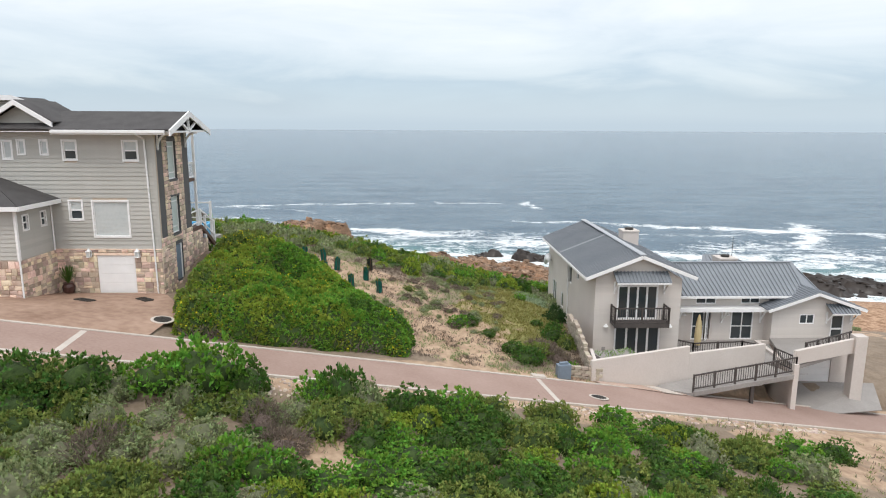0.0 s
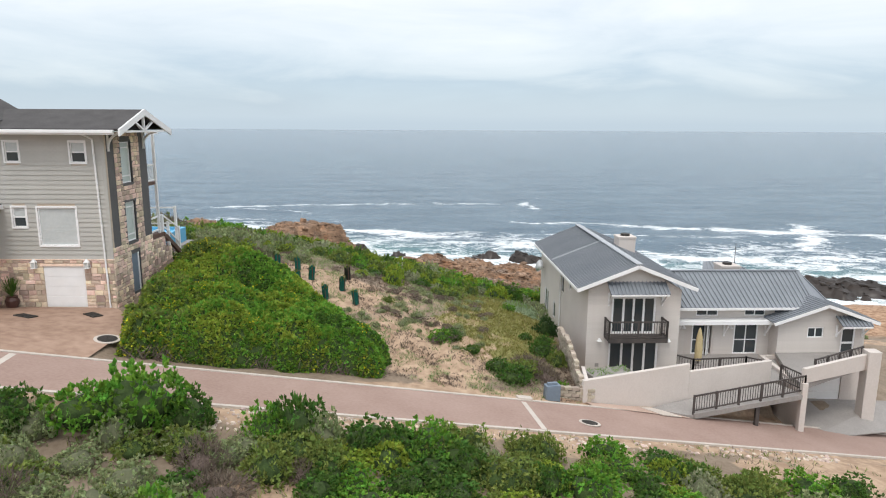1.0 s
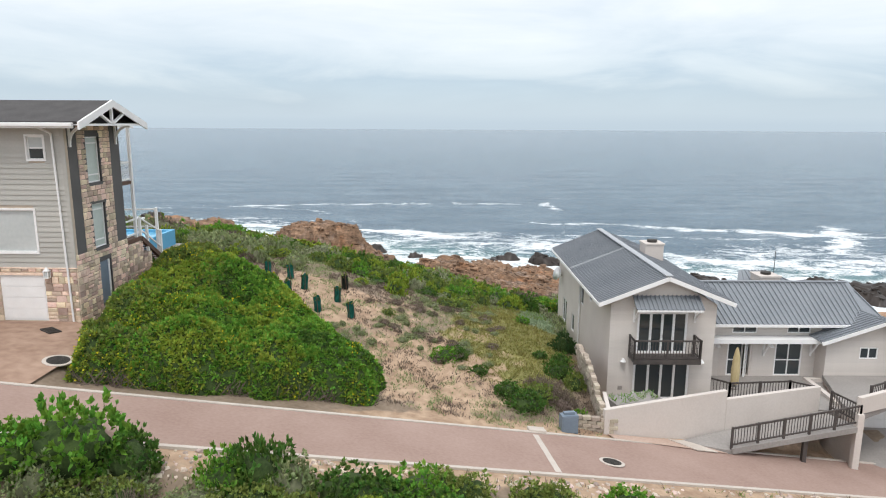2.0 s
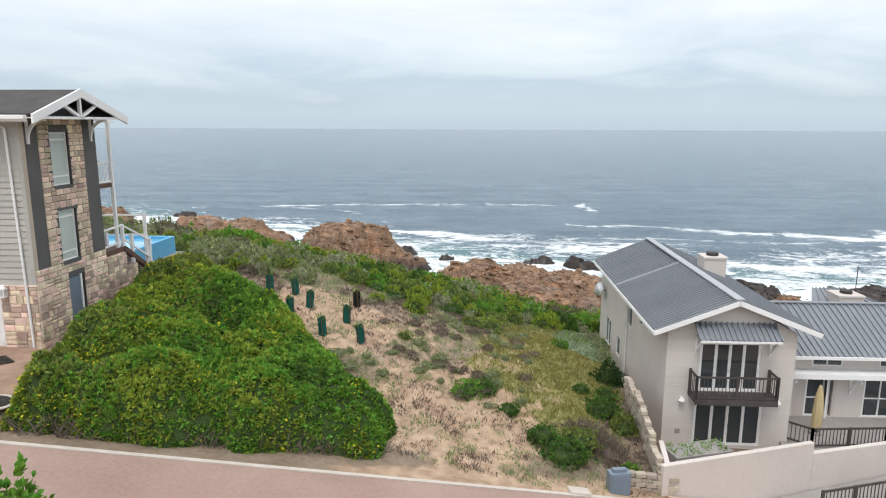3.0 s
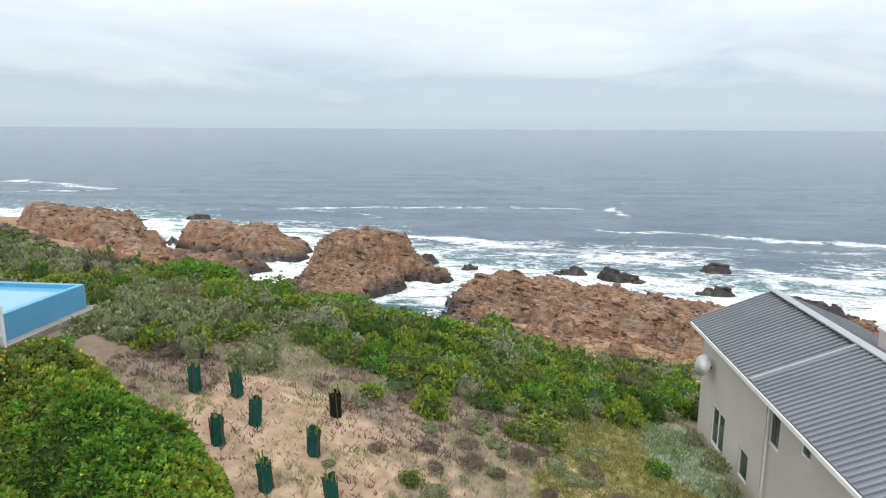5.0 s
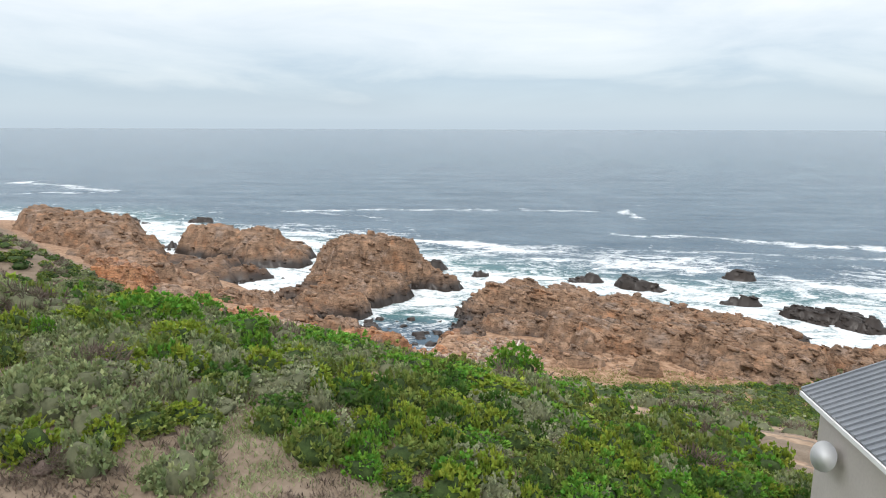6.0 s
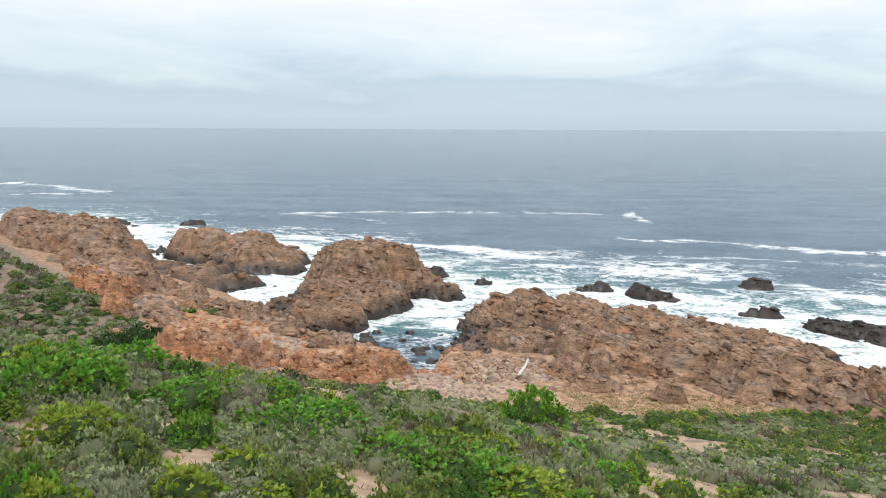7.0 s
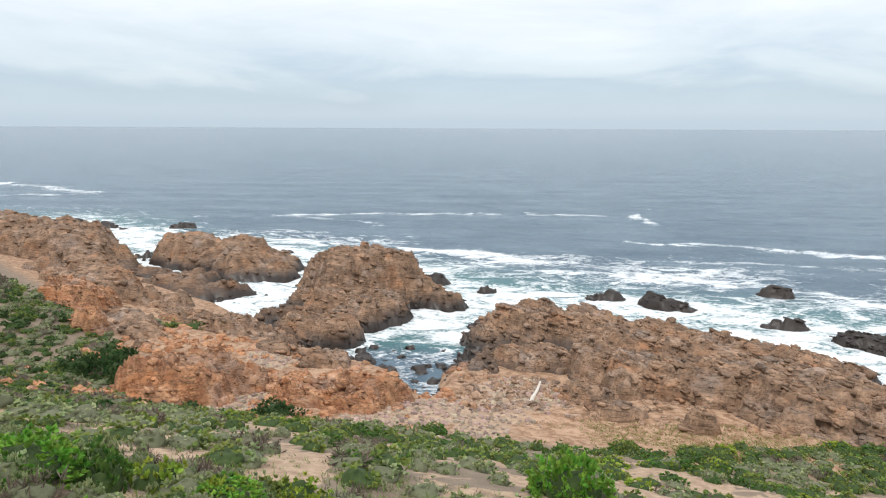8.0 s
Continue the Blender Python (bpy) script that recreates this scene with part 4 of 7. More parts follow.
near_shore = np.clip(smear(LAND, 2) * 2.2, 0, 1)
wide_shore = np.clip(smear(LAND, 20) * 4.6, 0, 1)
foam = 0.45 * near_shore + 1.0 * wide_shore * (0.42 + 0.85 * fbm(SX / 22, SY / 11, 91, 3))
for cx, cy, rx, ry in ((15, 246, 85, 42), (-95, 285, 75, 32), (-60, 255, 40, 30), (120, 225, 60, 45), (-74, 254, 44, 26), (2, 232, 48, 24), (70, 215, 50, 26)):
    d = np.sqrt(((SX - cx) / rx) ** 2 + ((SY - cy) / ry) ** 2)
    foam = np.maximum(foam, (1 - sstep(0.3, 1.1, d)) * (0.20 + 0.78 * fbm(SX / 26, SY / 11, 95)))
foam = foam * (1 - 0.55 * sstep(-38, -32, SX) * (1 - sstep(-14, -9, SX)) * (1 - sstep(176, 186, SY)))
foam = np.minimum(foam, 0.78 + 0.18 * fbm(SX / 7, SY / 7, 93))


def breaker(x0, y0, x1, y1, wide, power, seed):
    """A line of broken water between two points."""
    global foam
    d = np.hypot(x1 - x0, y1 - y0)
    s = ((SX - x0) * (x1 - x0) + (SY - y0) * (y1 - y0)) / d
    o = (-(SX - x0) * (y1 - y0) + (SY - y0) * (x1 - x0)) / d + (fbm(SX / 20, SY / 20, seed) - 0.5) * 14
    w = wide * (0.4 + 1.1 * fbm(s / 11, s * 0, seed + 1))
    ends = sstep(-6, 5, s) * (1 - sstep(d - 5, d + 6, s))
    foam = np.maximum(foam, power * ends * np.where(o > 0, np.exp(-(o / (w * 0.8)) ** 2), np.exp(-(o / (w * 1.6)) ** 2)))


breaker(-122, 352, -18, 368, 3.5, 0.75, 101)
breaker(-6, 374, 32, 368, 3.0, 0.8, 103)
breaker(44, 379, 51, 346, 3.5, 0.8, 105)
breaker(32, 303, 112, 284, 3.5, 0.8, 107)
breaker(112, 284, 200, 262, 6, 0.85, 109)
breaker(-380, 476, -260, 420, 6, 0.85, 111)
breaker(-330, 400, -258, 417, 3, 0.7, 113)
breaker(-50, 276, 6, 262, 5.5, 0.92, 115)
breaker(-4, 244, 52, 238, 6, 0.8, 117)
breaker(52, 240, 100, 212, 6, 0.8, 119)
breaker(128, 232, 160, 296, 8, 0.84, 121)
breaker(160, 240, 230, 232, 9, 0.85, 123)
breaker(-130, 352, -60, 330, 3, 0.6, 125)
breaker(40, 268, 120, 262, 4, 0.62, 127)
swell = 0.35 * np.sin((SY * 0.93 - SX * 0.12) / 5.2 + 3 * fbm(SX / 40, SY / 40, 131)) * (0.3 + fbm(SX / 60, SY / 40, 133)) + 0.5 * (fbm(SX / 9, SY / 6, 135) - 0.5)
swell = swell * sstep(0, 25, np.minimum(SY - 150, 2200 - SY)) + 0.55 * np.clip(foam - 0.55, 0, 1) * fbm(SX / 4, SY / 4, 137)
calm = 1 - np.clip(wide_shore * 1.2, 0, 0.85) * (SY < 175)
me = mesh_of("sea", np.stack([SX, SY, swell * calm - 0.1], -1).reshape(-1, 3), grid_faces(len(sx), len(sy_)), [], smooth=True)
for nm, val in (("foam", np.clip(foam, 0, 1)), ("shallow", np.clip(wide_shore, 0, 1) * (1 - 0.9 * sstep(-40, -34, SX) * (1 - sstep(-12, -7, SX)) * (1 - sstep(168, 182, SY))))):
    at = me.attributes.new(nm, "FLOAT", "POINT")
    at.data.foreach_set("value", np.ascontiguousarray(val, np.float32).ravel())


def sea_material():
    m = bpy.data.materials.new("sea_water")
    m.use_nodes = True
    t = m.node_tree
    p = t.nodes["Principled BSDF"]
    geo = t.nodes.new("ShaderNodeNewGeometry")

    def noise_(scale, stretch, detail=5, rough=0.55, dist=0.0):
        mp = t.nodes.new("ShaderNodeMapping")
        mp.inputs["Scale"].default_value = stretch
        t.links.new(geo.outputs["Position"], mp.inputs["Vector"])
        n = t.nodes.new("ShaderNodeTexNoise")
        n.inputs["Scale"].default_value, n.inputs["Detail"].default_value, n.inputs["Roughness"].default_value, n.inputs["Distortion"].default_value = scale, detail, rough, dist
        t.links.new(mp.outputs[0], n.inputs["Vector"])
        return n.outputs[0]

    def math_(op, a, b):
        n = t.nodes.new("ShaderNodeMath")
        n.operation = op
        for k, v in ((0, a), (1, b)):
            if isinstance(v, (int, float)):
                n.inputs[k].default_value = v
            else:
                t.links.new(v, n.inputs[k])
        return n.outputs[0]

    def range_(v, a, b, c=0, d=1):
        n = t.nodes.new("ShaderNodeMapRange")
        for k, q in (("From Min", a), ("From Max", b), ("To Min", c), ("To Max", d)):
            n.inputs[k].default_value = q
        t.links.new(v, n.inputs[0])
        return n.outputs[0]

    def mix_(f, a, b):
        n = t.nodes.new("ShaderNodeMixRGB")
        t.links.new(f, n.inputs[0])
        for k, v in ((1, a), (2, b)):
            if isinstance(v, tuple):
                n.inputs[k].default_value = (*v, 1)
            else:
                t.links.new(v, n.inputs[k])
        return n.outputs[0]
    fo, sh = t.nodes.new("ShaderNodeAttribute"), t.nodes.new("ShaderNodeAttribute")
    fo.attribute_name, sh.attribute_name = "foam", "shallow"
    broad = noise_(0.02, (1, 2.2, 1))
    mid = noise_(0.10, (0.45, 1.9, 1), 7, 0.72, 0.3)
    deep = mix_(range_(math_("ADD", math_("MULTIPLY", broad, 0.45), math_("MULTIPLY", mid, 0.55)), 0.39, 0.61), (0.058, 0.100, 0.140), (0.125, 0.180, 0.225))
    teal = mix_(range_(sh.outputs["Fac"], 0.15, 0.8), deep, (0.085, 0.185, 0.195))
    lace = noise_(0.34, (1, 1.9, 1), 8, 0.68, 2.2)
    lace2 = noise_(0.085, (1, 1.7, 1), 5, 0.6, 1.6)
    lac = math_("ADD", math_("MULTIPLY", lace, 0.5), math_("MULTIPLY", lace2, 0.5))
    cover = range_(math_("ADD", fo.outputs["Fac"], math_("MULTIPLY", math_("SUBTRACT", lac, 0.5), 3.8)), 0.46, 0.86)
    col = mix_(cover, teal, (0.80, 0.83, 0.84))
    t.links.new(col, p.inputs["Base Color"])
    t.links.new(range_(cover, 0, 1, 0.16, 0.8), p.inputs["Roughness"])
    p.inputs["IOR"].default_value = 1.33
    p.inputs["Specular IOR Level"].default_value = 0.14
    h = math_("ADD", math_("MULTIPLY", noise_(0.12, (0.7, 1.5, 1), 4), 1.6), math_("MULTIPLY", noise_(0.7, (0.7, 1.5, 1), 5, 0.6), 0.5))
    h = math_("ADD", h, math_("MULTIPLY", cover, 0.15))
    b = t.nodes.new("ShaderNodeBump")
    b.inputs["Strength"].default_value, b.inputs["Distance"].default_value = 0.8, 0.9
    t.links.new(h, b.inputs["Height"])
    t.links.new(b.outputs[0], p.inputs["Normal"])
    return m


me.materials.append(sea_material())
sea = tagged(new("water", me), "grey-blue ocean with white surf along the rocks", "sea", kind="structure")

# ---- road ----
def strip(name, x0, x1, off0, off1, lift, mat, label, thick=0.0, cell=1.0, category="road"):
    """A strip along the road between two offsets (in y) from its middle line."""
    n = int((x1 - x0) / cell) + 1
    xs = np.linspace(x0, x1, n)
    bm = bmesh.new()
    rows = []
    for x in xs:
        r = []
        for o in (off0, off1):
            y = ROAD_A + ROAD_B * x + o
            r.append(bm.verts.new((x, y, float(road_plane(x, y)) + lift)))
        rows.append(r)
    for a, b in zip(rows, rows[1:]):
        bm.faces.new((a[0], b[0], b[1], a[1]))
    if thick:
        top = bm.faces[:]
        r = bmesh.ops.extrude_face_region(bm, geom=top)
        for v in r["geom"]:
            if isinstance(v, bmesh.types.BMVert):
                v.co.z -= thick
    ob = part(name, bm, mat)
    return tagged(ob, label, category, kind="structure")


strip("road", -60, 70, -ROAD_HALF, ROAD_HALF, 0.0, M_ROAD, "narrow pinkish paved lane sloping down past the houses", thick=0.2)
strip("kerb_far", -60, 70, ROAD_HALF, ROAD_HALF + 0.22, 0.05, M_KERB, "pale concrete edging strip along the lane", thick=0.3, category="kerb")
strip("kerb_near", -60, 70, -ROAD_HALF - 0.22, -ROAD_HALF, 0.05, M_KERB, "pale concrete edging strip along the lane", thick=0.3, category="kerb")

# ---- grey house with stone column ----
rng = np.random.default_rng(5)
GREY = pose(-16.15, 38.65, 0, 0, 0, 1.0)
house = thing("house", GREY, "three storey grey clapboard house with stone base and charcoal roof", "house")
H_FRONT = [(-3.85, -1.57, 33.6, 35.95), (-3.8, -1.73, 37.13, 39.23), (-5.23, -4.5, 41.73, 42.8), (-1.7, -0.91, 41.7, 42.8), (-5.18, -4.47, 38.16, 39.25),
           (-7.86, -7.51, 42.04, 42.81), (-6.53, -6.17, 42.04, 42.81), (-8.75, -8.28, 41.77, 42.77)]
H_SIDE = [(1.75, 3.05, 40.4, 42.75), (1.83, 3.1, 36.97, 39.3), (2.1, 3.3, 33.9, 36.2)]
wall = part("wall", face_wall(-16, 0.1, 33.0, 43.75, H_FRONT, 0.0, 0.25, "v"), M_MORTAR, house)
side = part("wall", face_wall(0.25, 5.15, 32.2, 43.75, H_SIDE, 0.1, 0.25, "u"), M_PLASTER_DARK, house, "dark grey plastered end wall")
for span in ((-16, -0.15, 4.9, 5.15, 32.5, 43.75), (-16, -15.75, 0.25, 4.9, 33, 43.75)):
    part("wall", boxes(span), M_SIDING_GREY, house)
# added sheet in the dark plaster colour, in place of an unlit room
part("wall", boxes((-15.7, -0.2, 0.6, 0.7, 33.7, 43.6)), M_PLASTER_DARK, house, "added dark sheet standing in for the unlit room behind the windows")
siding(wall, M_SIDING_GREY, -12.0, -0.06, 36.36, 43.34, 0.255, [h for h in H_FRONT], 0.0, "v")
layout = stone_layout(-6.3, 0.1, 33.5, 36.3, rng, H_FRONT[:1])
stones_joined("stone_cladding", wall, layout, rng, lambda a, z: pose(a, 0, z))
layout = stone_layout(1.05, 4.1, 36.95, 43.45, rng, H_SIDE)
turn_side = lambda a, z: pose(0.1, a, z, 0, 0, 90)
stones_singly(side, layout[:300], rng, turn_side)
layout = stone_layout(0.0, 5.15, 32.6, 36.95, rng, H_SIDE)
stones_joined("stone_cladding", side, layout, rng, turn_side)
part("stone_ledge", boxes((-6.3, 0.16, -0.07, 0.0, 36.3, 36.36)), M_STONE_J, house)
part("corner_board", boxes((-0.06, 0.13, -0.045, 0.0, 36.36, 43.4)), M_SIDING_GREY, house)
# windows of the front
for k, (a, b, lo, hi) in enumerate(H_FRONT[1:]):
    big = k == 0
    # two-pane windows: the pale upper pane has its reflection put into the colour
    window(house, pose(a, 0.02, lo), b - a, hi - lo, 1, 1 if big or k >= 4 else 2, M_BLIND_REFLECTION if big or k >= 4 else (M_GLASS, M_BLIND_REFLECTION), 0.05, (), 0.09, label="large pane with a drawn blind" if big else "")
# garage door
door = part("garage_door", boxes((-3.85, -1.57, 0.03, 0.12, 33.6, 35.95)), M_WHITE, house, "white panelled garage door")
for r in range(4):
    part("door_panel", boxes((-3.8, -1.62, 0.012, 0.03, 33.66 + r * 0.57, 34.2 + r * 0.57), bevel=0.008), M_WHITE, door)
part("lintel", boxes((-4.0, -1.42, -0.06, 0.0, 35.95, 36.08)), M_STONE_J, house)
# end wall windows and door
for a, b, lo, hi in H_SIDE[:2]:
    window(house, pose(0.0, a, lo, 0, 0, 90), b - a, hi - lo, 1, 1, M_BLIND_PALE, 0.07, (0.17, 0.86), label="tall white casement with drawn blind")
    part("reveal", boxes((-0.02, 0.14, a - 0.14, a, lo - 0.15, hi + 0.15), (-0.02, 0.14, b, b + 0.14, lo - 0.15, hi + 0.15), (-0.02, 0.14, a, b, hi, hi + 0.15), (-0.02, 0.16, a, b, lo - 0.15, lo)), M_PLASTER_DARK, house)
a, b, lo, hi = H_SIDE[2]
part("side_door", boxes((0.0, 0.05, a + 0.05, b - 0.3, lo, hi - 0.05)), M_PLASTIC, house, "grey blue side door")
part("door_post", boxes((0.0, 0.1, b - 0.3, b - 0.2, lo, hi)), M_WHITE, house)
# main roof: ridge along the house, gable to the sea end
def roof_slopes(name, parent, mat, ridge, eave_a, eave_b, thick, label=""):
    """Two slopes from a ridge (two points) to two eaves (two points each)."""
    for e in (eave_a, eave_b):
        p = [Vector(ridge[0]), Vector(ridge[1]), Vector(e[1]), Vector(e[0])]
        n = (p[1] - p[0]).cross(p[3] - p[0]).normalized()
        part(name, prism(p, thick if n.z > 0 else -thick, n), mat, parent, label)


RID, EAV = 44.50, 43.45
roof_slopes("roof", house, M_ROOF_DARK, ((1.45, 2.15, RID), (-16, 2.15, RID)), ((1.45, -0.95, EAV), (-16, -0.95, EAV)), ((1.45, 5.6, EAV - 0.04), (-16, 5.6, EAV - 0.04)), 0.07, "charcoal shingle roof slope")
part("fascia", boxes((-5.3, 1.2, -1.02, -0.94, 43.2, 43.46)), M_WHITE, house)
part("gutter", boxes((-5.3, 1.2, -1.14, -1.02, 43.3, 43.44)), M_WHITE, house)
part("soffit", boxes((-16, 1.4, -0.94, -0.035, 43.34, 43.38), (0.16, 1.4, -0.03, 5.5, 43.34, 43.38)), M_WHITE, house)
for s, (v0, z0) in enumerate(((-1.05, EAV - 0.06), (5.7, EAV - 0.1))):
    bm = prism([(1.45, v0, z0 - 0.26), (1.45, v0, z0 + 0.1), (1.45, 2.15, RID + 0.1), (1.45, 2.15, RID - 0.26)], 0.09, (1, 0, 0))
    part("barge_board", bm, M_WHITE, house)
bm = bmesh.new()
for a, b in (((1.4, -0.8, 43.36), (1.4, 5.4, 43.36)), ((1.4, 2.15, 43.34), (1.4, 2.15, 44.3)), ((1.4, 2.15, 43.38), (1.4, 0.9, 43.95)), ((1.4, 2.15, 43.38), (1.4, 3.4, 43.95))):
    bar(bm, a, b, 0.11, 0.13, (1, 0, 0))
part("gable_truss", bm, M_WHITE, house)
part("gable_wall", prism([(0.1, -0.2, 43.4), (0.1, 2.15, 44.35), (0.1, 4.9, 43.4)], 0.05, (1, 0, 0)), M_PLASTER_DARK, house)
# curved eaves brackets
def bracket(parent, m, r=0.85):
    bm = bmesh.new()
    bar(bm, (0, 0, -r - 0.15), (0, 0, 0.0), 0.12, 0.1, (0, 1, 0))
    pts = [(r - r * math.cos(t), 0, -r + r * math.sin(t)) for t in np.linspace(0, math.pi / 2, 7)]
    for a, b in zip(pts, pts[1:]):
        bar(bm, a, b, 0.11, 0.11, (0, 1, 0))
    ob = part("bracket", bm, M_WHITE, parent)
    ob.matrix_basis = m
    return ob


bracket(house, pose(0.13, 0.42, 43.28))
bracket(house, pose(0.13, 4.75, 43.28))
# small front gable over the stair and higher roof behind
part("gable_wall", prism([(-9.3, -0.03, 43.4), (-9.3, -0.03, 43.85), (-7.43, -0.03, 44.95), (-5.5, -0.03, 43.85), (-5.5, -0.03, 43.4)], 0.2, (0, 1, 0)), M_SIDING_GREY, house)
for v0, v1 in (((-9.5, 43.9), (-7.43, 45.15)), ((-7.43, 45.15), (-5.35, 43.9))):
    part("barge_board", prism([(v0[0], -0.75, v0[1] - 0.3), (v0[0], -0.75, v0[1]), (v1[0], -0.75, v1[1]), (v1[0], -0.75, v1[1] - 0.3)], 0.1, (0, 1, 0)), M_WHITE, house)
roof_slopes("roof", house, M_ROOF_DARK, ((-7.43, -0.7, 45.1), (-7.43, 3.5, 45.1)), ((-5.3, -0.7, 43.86), (-5.3, 3.5, 43.86)), ((-9.55, -0.7, 43.86), (-9.55, 3.5, 43.86)), 0.07)
# upper storey set back behind the small gable
part("wall", boxes((-16, -9.2, 2.3, 2.5, 44.2, 45.3), (-9.4, -9.2, 2.5, 5.0, 44.2, 45.3)), M_SIDING_GREY, house)
window(house, pose(-10.4, 2.28, 44.5), 0.8, 0.6, 1, 1, M_GLASS, 0.06)
part("roof", boxes((-16, -9.05, 1.75, 5.2, 45.3, 45.4)), M_ROOF_DARK, house)
part("roof", prism([(-9.05, 1.75, 45.3), (-9.05, 5.2, 45.3), (-7.3, 4.6, 44.55), (-7.3, 2.15, 44.5)], 0.08, (0.4, 0, 0.9)), M_ROOF_DARK, house)
bm = bmesh.new()
bar(bm, (-16, 1.72, 45.33), (-9.0, 1.72, 45.33), 0.09, 0.3)
bar(bm, (-9.0, 1.72, 45.33), (-7.1, 2.0, 44.62), 0.09, 0.26)
part("fascia", bm, M_WHITE, house)
# downpipes
bm = bmesh.new()
for p, q in (((-0.62, -1.05, 43.3), (-0.42, -0.12, 42.95)), ((-0.42, -0.12, 42.95), (-0.24, -0.12, 33.5))):
    tube(bm, p, q, 0.05)
part("downpipe", bm, M_WHITE, house)
# low front wing at the far side of the court
W0, WF = -6.3, -3.55
part("wall", face_wall(WF, 0.0, 36.3, 39.3, [(-1.2, -0.75, 37.95, 38.75), (-2.9, -2.45, 37.95, 38.75)], W0, 0.2, "u"), M_SIDING_GREY, house)
wing = part("wall", boxes((-16, W0 - 0.0, WF, WF + 0.2, 33.0, 39.3), (W0 - 0.2, W0, WF + 0.2, -0.0, 33.0, 36.3)), M_MORTAR, house)
siding(wing, M_SIDING_GREY, WF, -0.0, 36.36, 39.3, 0.255, [(-1.2, -0.75, 37.95, 38.75), (-2.9, -2.45, 37.95, 38.75)], W0 + 0.002, "u")
siding(wing, M_SIDING_GREY, -12, W0, 36.36, 39.3, 0.255, [], WF, "v")
stones_joined("stone_cladding", wing, stone_layout(WF, 0.0, 33.3, 36.3, rng, []), rng, lambda a, z: pose(W0, a, z, 0, 0, 90))
stones_joined("stone_cladding", wing, stone_layout(-12, W0, 33.3, 36.3, rng, []), rng, lambda a, z: pose(a, WF, z))
for v in (-1.2, -2.9):
    window(house, pose(W0 - 0.02, v, 37.95, 0, 0, 90), 0.45, 0.8, 1, 2, M_GLASS, 0.04, (), 0.07)
part("corner_board", boxes((W0 - 0.04, W0 + 0.07, WF - 0.06, WF + 0.12, 36.3, 39.3)), M_WHITE, house)
ev = 39.35
part("roof", prism([(W0 + 0.55, WF - 0.5, ev), (W0 + 0.55, 0.0, ev), (-9.2, 0.0, 40.6), (-9.2, -1.0, 40.6)], 0.07, (0.4, 0, 0.9)), M_ROOF_DARK, house)
part("roof", prism([(W0 + 0.55, WF - 0.5, ev), (-9.2, -1.0, 40.6), (-16, -1.0, 40.6), (-16, WF - 0.5, ev)], 0.07, (0, -0.4, 0.9)), M_ROOF_DARK, house)
bm = bmesh.new()
bar(bm, (W0 + 0.6, WF - 0.55, ev - 0.08), (W0 + 0.6, 0.0, ev - 0.08), 0.09, 0.24)
bar(bm, (W0 + 0.6, WF - 0.55, ev - 0.08), (-16, WF - 0.55, ev - 0.08), 0.09, 0.24)
part("fascia", bm, M_WHITE, house)
bm = bmesh.new()
tube(bm, (W0 + 0.1, WF - 0.1, 39.1), (W0 + 0.1, WF - 0.1, 33.5), 0.05)
tube(bm, (W0 + 0.1, -0.25, 39.1), (W0 + 0.1, -0.25, 36.3), 0.045)
part("downpipe", bm, M_WHITE, house)


def lantern(parent, m):
    bm = boxes((-0.13, 0.13, -0.30, -0.06, 0.0, 0.04), (-0.14, 0.14, -0.31, -0.05, 0.34, 0.38), (-0.03, 0.03, -0.06, 0, 0.1, 0.3))
    for sx_ in (-0.11, 0.11):
        for sy2 in (-0.28, -0.08):
            bar(bm, (sx_, sy2, 0.04), (sx_, sy2, 0.34), 0.03)
    tube(bm, (0, -0.18, 0.38), (0, -0.18, 0.55), 0.15, 8, 0.03)
    ob = part("wall_lantern", bm, M_WHITE, parent, "white carriage lantern")
    ob.matrix_basis = m
    part("pane", boxes((-0.09, 0.09, -0.26, -0.1, 0.05, 0.33)), M_BLIND_REFLECTION, ob)


lantern(house, pose(-4.25, 0, 35.85))
lantern(house, pose(-1.32, 0, 35.85))
# sea side decks, posts, rails and stair
part("deck", boxes((-8, 0.15, 5.15, 6.9, 36.55, 36.8)), M_DECKWOOD, house, "brown timber lower deck")
part("deck", boxes((-8, 0.05, 5.15, 6.4, 39.95, 40.15)), M_DECKWOOD, house, "brown timber balcony floor")
part("stone_plinth", boxes((-0.15, 0.12, 5.15, 6.9, 32.6, 36.55)), M_MORTAR, house)
stones_joined("stone_cladding", house, stone_layout(5.15, 6.9, 33.0, 36.5, rng, []), rng, lambda a, z: pose(0.12, a, z, 0, 0, 90))
stones_joined("stone_cladding", house, stone_layout(6.9, 7.9, 33.0, 35.7, rng, []), rng, lambda a, z: pose(0.12, a, z, 0, 0, 90))
part("stone_plinth", boxes((-0.9, 0.12, 6.9, 7.9, 32.6, 35.7)), M_MORTAR, house)
bm = bmesh.new()
bar(bm, (0.1, 6.8, 36.66), (0.1, 9.3, 35.0), 0.22, 0.26)
part("stair_stringer", bm, M_DECKWOOD, house)
for k in range(9):
    part("step", boxes((-1.2, 0.0, 6.9 + k * 0.28, 7.2 + k * 0.28, 36.5 - k * 0.185, 36.55 - k * 0.185)), M_DECKWOOD, house)
